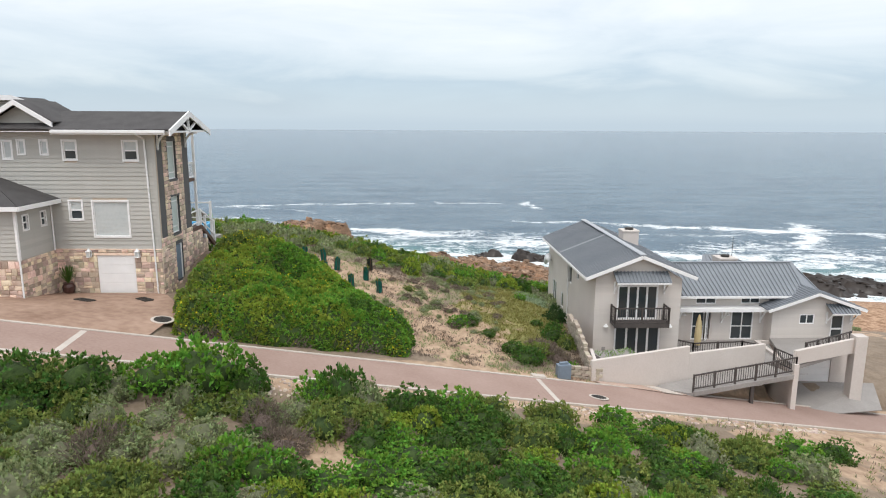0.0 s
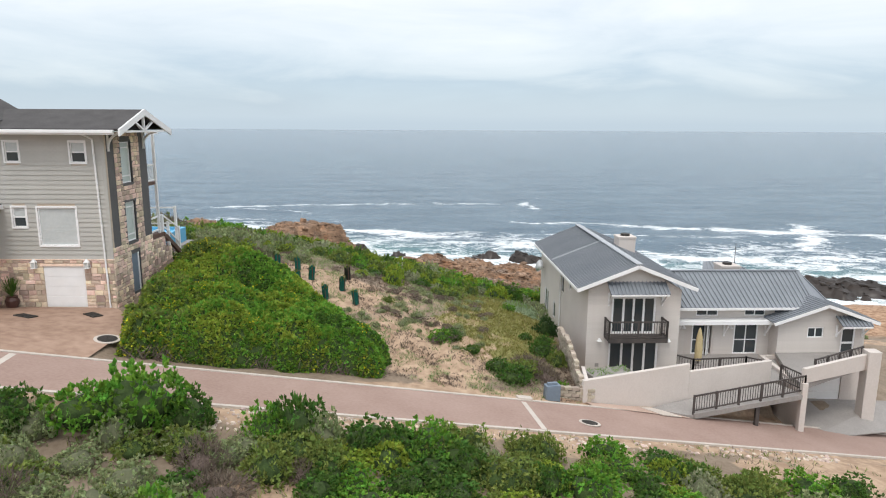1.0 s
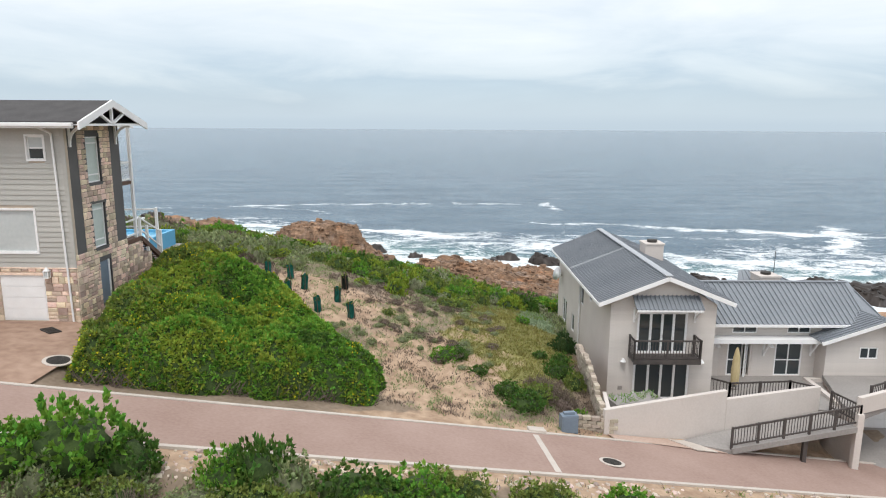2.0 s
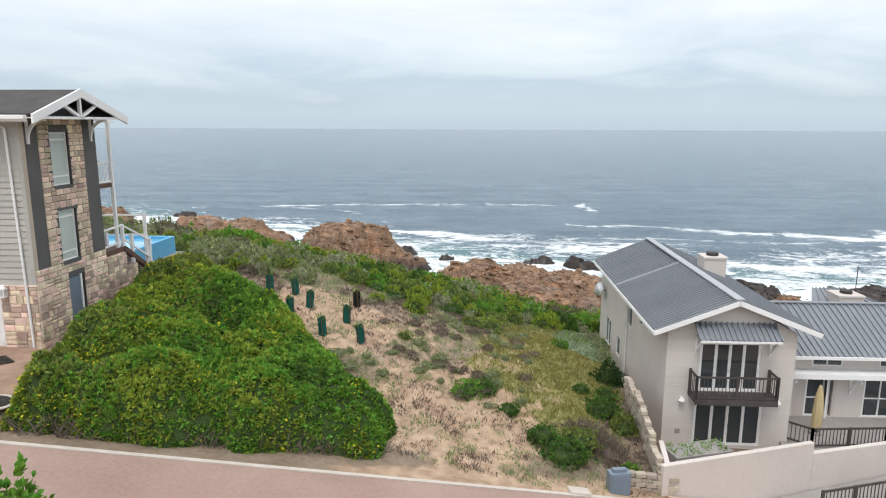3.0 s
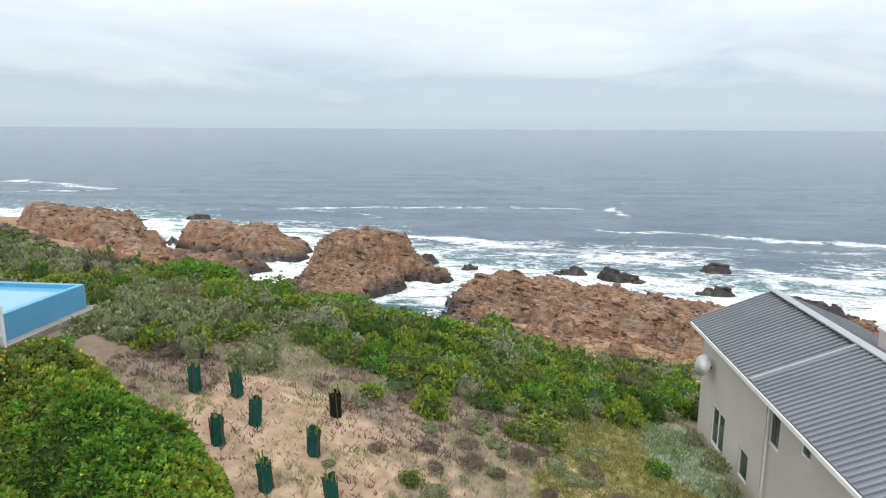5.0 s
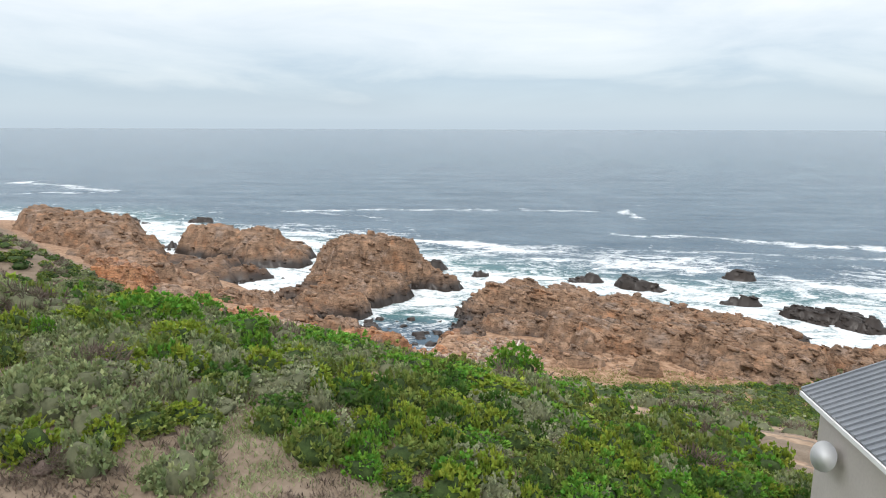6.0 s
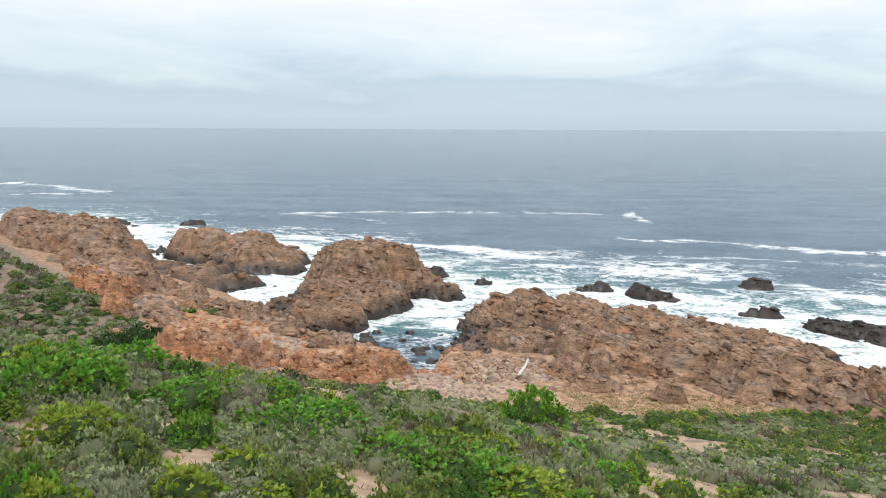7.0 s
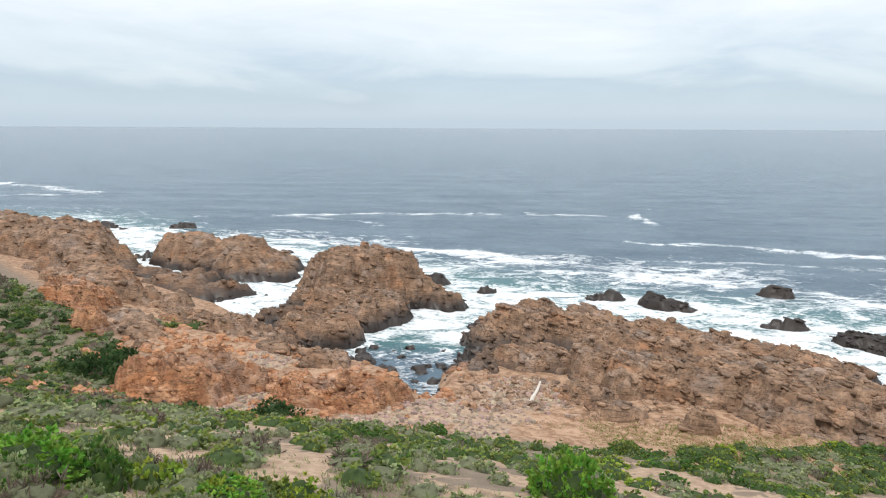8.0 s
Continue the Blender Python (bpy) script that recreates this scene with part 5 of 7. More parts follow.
for a, b in (((0.05, 6.35, 36.8), (0.05, 6.35, 43.3)), ((-4, 6.35, 36.8), (-4, 6.35, 43.3)), ((0.12, 7.55, 35.75), (0.12, 7.55, 37.35)), ((0.12, 9.3, 34.6), (0.12, 9.3, 36.8)),
             ((0.1, 6.75, 36.8), (0.1, 6.75, 37.95)), ((0.0, 9.2, 35.2), (0.0, 9.2, 38.2)), ((-1.3, 7.55, 35.75), (-1.3, 7.55, 37.35))):
    bm = bmesh.new()
    bar(bm, a, b, 0.15)
    part("post", bm, M_WHITE, house)
for a, b in (((0.12, 6.75, 37.9), (0.12, 9.3, 36.7)), ((0.12, 6.75, 37.2), (0.12, 9.3, 35.7)), ((0.05, 5.2, 37.85), (0.05, 6.75, 37.9)), ((0.05, 5.2, 37.0), (0.05, 6.75, 37.05)),
             ((0.0, 5.2, 41.2), (0.0, 6.35, 41.2)), ((0.0, 5.2, 40.25), (0.0, 6.35, 40.25)), ((-4, 6.35, 41.2), (0.0, 6.35, 41.2)), ((0.0, 9.2, 38.1), (-5.5, 9.2, 38.0)), ((0.0, 9.2, 37.0), (-5.5, 9.2, 36.9)), ((-4, 6.35, 43.2), (0.4, 6.35, 43.2)), ((0.05, 5.2, 43.3), (0.05, 6.5, 43.3))):
    bm = bmesh.new()
    bar(bm, a, b, 0.07, 0.09)
    part("rail", bm, M_WHITE, house)
bm = bmesh.new()
for k in range(10):
    bar(bm, (0.0, 5.25 + k * 0.115, 40.25), (0.0, 5.25 + k * 0.115, 41.2), 0.02)
part("baluster", bm, M_WHITE, house)
# planter pot beside the garage
pot = thing("plant_pot", GREY @ pose(-5.5, -0.45, 33.6), "spiky green plant in a dark glazed pot", "plant")
bm = bmesh.new()
prof = [(0.20, 0.0), (0.33, 0.25), (0.36, 0.5), (0.27, 0.68), (0.31, 0.74)]
for (r0, z0), (r1, z1) in zip(prof, prof[1:]):
    tube(bm, (0, 0, z0), (0, 0, z1), r0, 14, r1)
part("pot", bm, M_POT, pot)
bm = bmesh.new()
prng = random.Random(4)
for k in range(90):
    a, t = prng.uniform(0, math.tau), prng.uniform(0.1, 1.0)
    d = Vector((math.cos(a) * t * 0.55, math.sin(a) * t * 0.55, prng.uniform(0.5, 1.2)))
    bar(bm, (0, 0, 0.7), Vector((0, 0, 0.7)) + d, 0.025, 0.008)
part("leaves", bm, L_DEEP, pot)

# forecourt paving, drains
def court_z(x, y):
    edge = ROAD_A + ROAD_B * x + ROAD_HALF
    f = min(max((y - edge) / max(38.7 - edge, 0.5), 0), 1)
    return float(road_plane(x, edge)) * (1 - f) + 33.58 * f


bm = bmesh.new()
cols = np.linspace(-30, -13.6, 26)
rows_ = []
for x in cols:
    e = ROAD_A + ROAD_B * x + ROAD_HALF + 0.22
    top = 38.5 + (x + 16.15) * 0.0175
    if x > -15.9:
        top = 38.5 - (x + 15.9) * 1.5
    rows_.append([bm.verts.new((x, y, court_z(x, y) + 0.012)) for y in np.linspace(e, top, 10)])
for a, b in zip(rows_, rows_[1:]):
    for k in range(9):
        bm.faces.new((a[k], b[k], b[k + 1], a[k + 1]))
tagged(part("driveway", bm, M_DRIVE), "stained reddish brick forecourt before the garage", "driveway", kind="structure")


def cover(name, x, y, w, d, turn, label, round_=False, zf=None):
    z = zf if zf is not None else float(road_plane(x, y))
    tilt = pose(x, y, z, 0, 0, turn) @ pose(0, 0, 0, -7.4, 0, 0) @ pose(0, 0, 0, 0, 10.2, 0)
    if zf is not None:
        fall = Vector(((court_z(x - 0.3, y) - court_z(x + 0.3, y)) / 0.6, (court_z(x, y - 0.3) - court_z(x, y + 0.3)) / 0.6, 1.0))
        tilt = pose(x, y, z) @ fall.to_track_quat("Z", "Y").to_matrix().to_4x4() @ pose(0, 0, 0, 0, 0, turn)
    ob = thing(name, tilt, label, "drain cover")
    bm = bmesh.new()
    if round_:
        tube(bm, (0, 0, 0), (0, 0, 0.035), w * 1.35, 24)
        part("frame", bm, M_KERB, ob)
        bm = bmesh.new()
        tube(bm, (0, 0, 0.03), (0, 0, 0.05), w, 24)
        part("lid", bm, M_IRON, ob)
        for k in range(-3, 4):
            h = math.sqrt(max(w * w * 0.8 - (k * w / 4) ** 2, 0.001))
            part("rib", boxes((k * w / 4 - 0.02, k * w / 4 + 0.02, -h, h, 0.05, 0.062)), M_IRON, ob)
    else:
        part("frame", boxes((-w, w, -d, -d + 0.05, -0.04, 0.05), (-w, w, d - 0.05, d, -0.04, 0.05), (-w, -w + 0.05, -d + 0.05, d - 0.05, -0.04, 0.05), (w - 0.05, w, -d + 0.05, d - 0.05, -0.04, 0.05)), M_IRON, ob)
        for k in range(7):
            x0 = -w + 0.06 + k * (2 * w - 0.12) / 7
            part("bar", boxes((x0, x0 + (2 * w - 0.12) / 14, -d + 0.05, d - 0.05, -0.04, 0.045)), M_IRON, ob)
    return ob


cover("manhole", 10.0, 34.9, 0.42, 0.42, 16, "round iron manhole cover set in pale concrete", True)
cover("drain_grate", -19.3, 35.6, 0.55, 0.28, 8, "rectangular iron drain grate in the forecourt", zf=court_z(-19.3, 35.6) + 0.02)
cover("drain_grate", -16.4, 36.7, 0.5, 0.28, 8, "rectangular iron drain grate in the forecourt", zf=court_z(-16.4, 36.7) + 0.02)
cover("manhole", -13.9, 33.3, 0.45, 0.45, 8, "round iron manhole cover beside the thicket", True, zf=court_z(-13.9, 33.3))
# pale joints across the lane
for k, (x0, y0, x1, y1) in enumerate(((-16.2, 29.9, -15.2, 25.8), (6.75, 36.7, 7.3, 32.5))):
    bm = bmesh.new()
    n = 8
    d = Vector((x1 - x0, y1 - y0, 0)).normalized()
    s = Vector((d.y, -d.x, 0)) * 0.14
    va = []
    for i in range(n + 1):
        x, y = x0 + (x1 - x0) * i / n, y0 + (y1 - y0) * i / n
        va.append([bm.verts.new((x + q * s.x, y + q * s.y, float(road_plane(x + q * s.x, y + q * s.y)) + 0.008)) for q in (-1, 1)])
    for a, b in zip(va, va[1:]):
        bm.faces.new((a[0], b[0], b[1], a[1]))
    tagged(part("road_joint", bm, M_KERB), "pale concrete joint across the lane", "road joint", kind="structure")

# pool above the shrubs
pool = thing("swimming_pool", GREY @ pose(0, 0, 34.0), "raised swimming pool with bright blue painted walls", "pool")
part("wall", boxes((-9.0, -2.7, 11.9, 12.15, -1.0, 1.4), (-2.95, -2.7, 12.15, 17.6, -1.0, 1.4), (-9.0, -8.75, 12.15, 17.6, -1.0, 1.4), (-9.0, -2.7, 17.6, 17.85, -1.0, 1.4), bevel=0.02), M_POOL, pool)
part("water", boxes((-8.75, -2.95, 12.15, 17.6, 0.4, 1.2)), M_WATER_POOL, pool, "still blue pool water")
part("plinth", boxes((-9.2, -2.2, 11.4, 18.2, -2.5, 0.25)), M_CONCRETE, pool, "pale concrete plinth")

# ---- pale house with metal roofs ----
PALE = pose(11.9, 44.95, 0, 0, 0, 2.5)
villa = thing("house", PALE, "pale double storey coastal house with grey metal roofs", "house")
U0, U1, VB = -0.1, 6.1, 16.0
V_FRONT = [(1.5, 4.45, 30.2, 32.73), (1.42, 4.75, 27.3, 29.8)]
gable_top = lambda z: (U0, U1) if z <= 33.1 else (U0 + (z - 33.1) / 1.75 * 3.1, U1 - (z - 33.1) / 1.75 * 3.1)
vwall = part("wall", face_wall(U0, U1, 26.0, 33.2, V_FRONT, 0.0, 0.25, "v"), M_PLASTER, villa)
part("gable_wall", prism([(U0, 0.0, 33.2), (3.0, 0.0, 34.9), (U1, 0.0, 33.2)], 0.2, (0, 1, 0)), M_PLASTER, villa)
siding(vwall, M_SIDING_PALE, U0, U1, 27.0, 34.8, 0.2, V_FRONT, 0.0, "v", gable_top, proud=0.022)
V_SIDE = [(4.9, 5.6, 31.9, 32.75), (7.3, 8.2, 31.0, 32.75), (9.6, 10.6, 28.3, 29.6), (12.5, 14.2, 28.0, 29.9)]
part("wall", boxes(*[(U0, U0 + 0.25, p, q, lo, hi) for p, q, lo, hi in wall_cells(0.25, 8.3, 26, 33.2, V_SIDE)],
                   *[(U0 - 0.12, U0 + 0.13, p, q, lo, hi) for p, q, lo, hi in wall_cells(8.3, VB, 26, 33.1, V_SIDE)]), M_PLASTER, villa)
for span in ((U1 - 0.25, U1, 0.25, VB, 26, 33.2), (U0 - 0.12, U1, VB, VB + 0.25, 26, 33.1)):
    part("wall", boxes(span), M_PLASTER, villa)
for span in ((U0 + 0.25, U1 - 0.25, 0.25, VB, 29.95, 30.15), (U0 + 0.25, U1 - 0.25, 0.25, VB, 27.1, 27.25)):
    part("floor", boxes(span), M_CONCRETE, villa)
# dark sheet added behind the doors, its colour standing for the unlit room
part("wall", boxes((U0 + 0.3, U1 - 0.3, 2.6, 2.7, 27.25, 33.1)), M_PLASTER_DARK, villa, "added dark sheet standing in for the unlit room behind the glass doors")
for v0, v1, lo, hi in V_SIDE:
    off = U0 - 0.12 if v0 > 8.3 else U0
    window(villa, pose(off + 0.05, v1, lo, 0, 0, -90), v1 - v0, hi - lo, 1 if v1 - v0 < 1.2 else 2, 1, M_GLASS, 0.06)


def glazed_doors(parent, a, b, lo, hi, leaves, label):
    d = window(parent, pose(a, 0.03, lo), b - a, hi - lo, leaves, 1, M_GLASS, 0.13, name="glazed_door", label=label)
    mid = (b - a) / 2
    part("door_handle", boxes((mid + 0.05, mid + 0.08, -0.06, -0.02, 1.0, 1.15)), M_IRON, d)
    return d


glazed_doors(villa, 1.5, 4.45, 30.2, 32.73, 4, "white framed folding doors to the balcony")
glazed_doors(villa, 1.42, 4.75, 27.3, 29.8, 4, "white framed folding doors on the ground floor")


def metal_roof(parent, name, top0, top1, bot0, bot1, seams, thick=0.09, label=""):
    """A slope of metal sheet with raised seams running down it."""
    t0, t1, b0, b1 = (Vector(p) for p in (top0, top1, bot0, bot1))
    n = (t1 - t0).cross(b0 - t0).normalized()
    n = n if n.z > 0 else -n
    r = part(name, prism([t0, t1, b1, b0], -thick, n), M_ROOF_GREY, parent, label)
    for k in range(seams + 1):
        f = k / seams
        bm = bmesh.new()
        bar(bm, t0.lerp(t1, f) + n * 0.03, b0.lerp(b1, f) + n * 0.03, 0.07, 0.1, n)
        part("seam", bm, M_ROOF_GREY, r)
    return r


def fascia(parent, pts, h=0.22, t=0.06):
    bm = bmesh.new()
    for a, b in zip(pts, pts[1:]):
        bar(bm, a, b, t, h)
    return part("fascia", bm, M_WHITE, parent)


RZ, EZ = 34.98, 33.42
metal_roof(villa, "roof", (3.0, -0.55, RZ), (3.0, 8.4, RZ), (-0.9, -0.55, EZ), (-0.9, 8.4, EZ), 30, label="grey ribbed metal roof slope")
metal_roof(villa, "roof", (3.0, -0.55, RZ), (3.0, VB + 0.6, RZ), (6.9, -0.55, EZ), (6.9, VB + 0.6, EZ), 46, label="grey ribbed metal roof slope")
metal_roof(villa, "roof", (3.0, 8.4, RZ - 0.1), (3.0, VB + 0.6, RZ - 0.1), (-0.8, 8.4, EZ - 0.10), (-0.8, VB + 0.6, EZ - 0.10), 26, label="grey ribbed metal roof slope set slightly lower")
bm = bmesh.new()
bar(bm, (3.0, -0.6, RZ + 0.05), (3.0, VB + 0.6, RZ + 0.05), 0.42, 0.06)
bar(bm, (2.9, 8.36, RZ + 0.02), (-0.9, 8.36, EZ + 0.05), 0.1, 0.1)
part("ridge_capping", bm, material("light_grey_flashing", (0.33, 0.345, 0.36), (0.40, 0.415, 0.43), rough=0.45, scale=1, fine=15, bump=0.04), villa)
fascia(villa, [(-0.95, -0.58, EZ - 0.12), (3.0, -0.58, RZ - 0.12), (6.95, -0.58, EZ - 0.12)], 0.24, 0.07)
fascia(villa, [(-0.93, -0.55, EZ - 0.14), (-0.93, 8.4, EZ - 0.14)], 0.16, 0.07)
fascia(villa, [(-0.83, 8.4, EZ - 0.24), (-0.83, VB + 0.6, EZ - 0.24)], 0.16, 0.07)
fascia(villa, [(6.93, -0.55, EZ - 0.14), (6.93, 3.0, EZ - 0.14)], 0.16, 0.07)
bm = bmesh.new()
tube(bm, (-0.5, 8.1, 33.1), (-0.2, 8.1, 32.7), 0.05)
tube(bm, (-0.2, 8.1, 32.7), (-0.2, 8.1, 27.2), 0.05)
part("downpipe", bm, M_WHITE, villa)


def chimney(parent, u, v, z0, z1, w=1.15):
    c = part("chimney", boxes((u - w / 2, u + w / 2, v - w / 2, v + w / 2, z0, z1), (u - w / 2 - 0.06, u + w / 2 + 0.06, v - w / 2 - 0.06, v + w / 2 + 0.06, z1, z1 + 0.12)), M_PLASTER, parent)
    bm = bmesh.new()
    tube(bm, (u, v, z1 + 0.12), (u, v, z1 + 0.3), 0.36, 12)
    part("cowl", bm, M_IRON, c)


chimney(villa, 5.0, 9.1, 33.2, 35.15, 1.3)


def awning(parent, u0, u1, v_wall, z_wall, out, drop, seams):
    a = metal_roof(parent, "awning", (u0, v_wall, z_wall), (u1, v_wall, z_wall), (u0, v_wall - out, z_wall - drop), (u1, v_wall - out, z_wall - drop), seams, 0.05, "small grey metal awning")
    fascia(a, [(u0, v_wall - out, z_wall - drop - 0.06), (u1, v_wall - out, z_wall - drop - 0.06)], 0.1, 0.05)
    for u in (u0 + 0.12, u1 - 0.12):
        bm = bmesh.new()
        bar(bm, (u, v_wall - 0.06, z_wall - drop - 0.1), (u, v_wall - 0.06, z_wall - drop - 1.0), 0.09)
        bar(bm, (u, v_wall - out + 0.08, z_wall - drop - 0.06), (u, v_wall - 0.1, z_wall - drop - 0.85), 0.08)
        part("bracket", bm, M_WHITE, a)
    return a


awning(villa, 1.15, 4.95, 0.0, 33.72, 1.0, 0.6, 15)


def balustrade(parent, name, pts, h, label, posts_every=1.3, slab=0.0):
    """Dark timber balustrade along points: posts, rails and slats."""
    fence = new(name)
    fence.parent = parent
    tagged(fence, label)
    for a, b in zip(pts, pts[1:]):
        a, b = Vector(a), Vector(b)
        n = max(1, round((b - a).length / posts_every))
        up = Vector((0, 0, 1))
        for k in range(n + 1):
            p = a.lerp(b, k / n)
            bm = bmesh.new()
            bar(bm, p - up * 0.12, p + up * (h + 0.04), 0.11, 0.11, (0, 1, 0))
            part("post", bm, M_DARKWOOD, fence)
        for z, w in ((h - 0.02, 0.09), (0.12, 0.07)):
            bm = bmesh.new()
            bar(bm, a + up * z, b + up * z, 0.07, w)
            part("rail", bm, M_DARKWOOD, fence)
        m = int((b - a).length / 0.17)
        for k in range(1, m):
            p = a.lerp(b, k / m)
            bm = bmesh.new()
            bar(bm, p + up * 0.15, p + up * (h - 0.06), 0.03, 0.03, (0, 1, 0))
            part("slat", bm, M_DARKWOOD, fence)
    return fence


part("balcony_floor", boxes((1.05, 4.95, -1.1, -0.03, 30.0, 30.18)), M_DARKWOOD, villa, "dark timber balcony floor")
part("balcony_beam", boxes((1.05, 4.95, -1.16, -1.1, 29.92, 30.2)), M_DARKWOOD, villa)
balustrade(villa, "balustrade", [(1.1, -0.08, 30.18), (1.1, -1.08, 30.18), (4.9, -1.08, 30.18), (4.9, -0.08, 30.18)], 1.15, "dark timber balcony balustrade", 1.9)


def wall_lamp(parent, u, v, z):
    bm = bmesh.new()
    tube(bm, (u, v, z), (u, v - 0.22, z + 0.06), 0.025)
    tube(bm, (u, v - 0.22, z + 0.08), (u, v - 0.22, z - 0.1), 0.05, 10, 0.17)
    part("wall_lamp", bm, M_WHITE, parent, "white dome wall lamp")


for u, z in ((0.73, 29.85), (5.36, 29.8)):
    wall_lamp(villa, u, 0.0, z)
part("vent", boxes((0.55, 0.8, -0.04, 0.0, 27.9, 28.15)), M_CONCRETE, villa)
# satellite dish on the side wall
bm = bmesh.new()
for k in range(4):
    r = 0.12 + 0.14 * k
    tube(bm, (0, 0, 0.03 * k * k), (0, 0, 0.03 * (k + 1) ** 2 * 0.95), r, 20, r + 0.14) if k < 3 else None
ob = part("satellite_dish", bm, M_WHITE, villa, "pale satellite dish on a wall arm", smooth=True)
ob.matrix_basis = pose(-0.48, 14.8, 31.55, 0, -70, 20)
bm = bmesh.new()
bar(bm, (-0.2, 14.8, 31.45), (-0.46, 14.8, 31.55), 0.05)
part("dish_arm", bm, M_IRON, villa)

# link block
LV = 3.0
V_LINK = [(7.75, 9.9, 27.65, 30.0), (11.35, 13.1, 27.65, 30.0), (8.5, 10.1, 30.5, 31.2), (12.0, 13.5, 30.5, 31.2)]
lwall = part("wall", face_wall(U1, 14.2, 26.0, 31.4, V_LINK, LV, 0.25, "v"), M_PLASTER, villa)
siding(lwall, M_SIDING_PALE, U1, 14.2, 27.6, 31.3, 0.2, V_LINK, LV, "v", proud=0.022)
for span in ((U1, 21, 12.0, 12.25, 26, 31.4), (18.3, 18.55, 4.3, 12, 26, 31.1), (U1 + 0.1, 14, 6, 6.1, 27, 31.2)):
    part("wall", boxes(span), M_PLASTER, villa)
window(villa, pose(8.3, LV + 0.03, 27.65), 1.0, 2.35, 1, 1, M_GLASS, 0.09, (0.45,), name="glazed_door")
window(villa, pose(9.3, LV - 0.35, 27.65, 0, 0, 55), 0.65, 2.35, 1, 1, M_GLASS, 0.09, (0.45,), name="glazed_door", label="white glazed door leaf standing open")
for span in ((7.75, 8.3, LV, LV + 0.2, 27.65, 30.0), (9.75, 9.9, LV, LV + 0.2, 27.65, 30.0)):
    part("wall", boxes(span), M_PLASTER, villa)
window(villa, pose(11.35, LV + 0.03, 27.65), 1.75, 2.35, 2, 1, M_GLASS, 0.09, (0.45,), name="glazed_door")
window(villa, pose(8.5, LV + 0.03, 30.5), 1.6, 0.7, 2, 1, M_GLASS, 0.07)
window(villa, pose(12.0, LV + 0.03, 30.5), 1.5, 0.7, 2, 1, M_GLASS, 0.07)
part("veranda_beam", boxes((U1, 14.4, LV - 0.9, LV - 0.02, 30.08, 30.36)), M_WHITE, villa, "white veranda beam along the facade")
for u in (7.2, 10.6, 13.6):
    bm = bmesh.new()
    bar(bm, (u, LV - 0.06, 30.05), (u, LV - 0.06, 29.0), 0.1)
    bar(bm, (u, LV - 0.75, 30.05), (u, LV - 0.1, 29.2), 0.09)
    part("bracket", bm, M_WHITE, villa)
for u in (7.6, 11.0):
    wall_lamp(villa, u, LV, 29.75)
metal_roof(villa, "roof", (6.3, 7.4, 32.78), (18.1, 7.4, 32.78), (6.3, 2.35, 31.24), (16.9, 2.35, 31.24), 33, label="grey standing seam roof over the link")
metal_roof(villa, "roof", (6.3, 7.4, 32.78), (18.1, 7.4, 32.78), (6.3, 12.6, 31.24), (20.6, 12.6, 31.24), 20)
metal_roof(villa, "roof", (18.1, 7.4, 32.78), (18.15, 7.4, 32.78), (18.6, 4.0, 31.24), (20.6, 12.6, 31.24), 8)
part("roof", prism([(18.1, 7.4, 32.78), (16.9, 2.35, 31.24), (18.6, 4.0, 31.24)], -0.08, (0, 0, 1)), M_ROOF_GREY, villa)
bm = bmesh.new()
bar(bm, (6.3, 7.4, 32.83), (18.1, 7.4, 32.83), 0.35, 0.06)
bar(bm, (18.1, 7.4, 32.83), (17.0, 2.6, 31.36), 0.3, 0.06)
part("ridge_capping", bm, M_ROOF_GREY, villa)
fascia(villa, [(U1, 2.3, 31.18), (16.0, 2.3, 31.18)], 0.16, 0.08)
chimney(villa, 14.1, 10.6, 31.2, 32.5, 1.5)
metal_roof(villa, "roof", (13.2, 13.0, 32.35), (15.2, 13.0, 32.35), (11.8, 10.0, 31.8), (16.6, 10.0, 31.8), 8)
bm = bmesh.new()
tube(bm, (14.9, 11.0, 32.0), (14.9, 11.0, 34.3), 0.03, 6)
part("mast", bm, M_IRON, villa)
# small gabled wing
WV = 1.9
V_WING = [(16.05, 17.2, 29.2, 29.95), (18.5, 19.5, 27.7, 29.9)]
wwall = part("wall", face_wall(13.95, 20.2, 24.5, 30.3, V_WING, WV, 0.25, "v"), M_PLASTER, villa)
part("gable_wall", prism([(13.95, WV, 30.3), (17.08, WV, 31.5), (20.2, WV, 30.3)], 0.2, (0, 1, 0)), M_PLASTER, villa)
siding(wwall, M_SIDING_PALE, 13.95, 20.2, 27.7, 31.4, 0.2, V_WING, WV, "v", lambda z: (13.95, 20.2) if z <= 30.2 else (13.95 + (z - 30.2) / 1.25 * 3.1, 20.2 - (z - 30.2) / 1.25 * 3.1), proud=0.022)
for span in ((13.95, 14.2, WV + 0.25, LV, 26, 30.3), (19.95, 20.2, WV + 0.25, 8, 24.5, 30.3)):
    part("wall", boxes(span), M_PLASTER, villa)
# another added dark sheet, for the unlit room of the wing
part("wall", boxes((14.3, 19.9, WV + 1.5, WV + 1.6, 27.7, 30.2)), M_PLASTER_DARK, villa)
window(villa, pose(16.05, WV + 0.03, 29.2), 1.15, 0.75, 2, 1, M_GLASS, 0.07)
window(villa, pose(18.5, WV + 0.03, 27.7), 1.0, 2.2, 1, 1, M_GLASS, 0.1, (0.5,), name="glazed_door")
metal_roof(villa, "roof", (17.08, WV - 0.5, 31.72), (17.08, 6.0, 31.72), (13.4, WV - 0.5, 30.42), (13.4, 6.0, 30.42), 16, label="grey metal roof of the small wing")
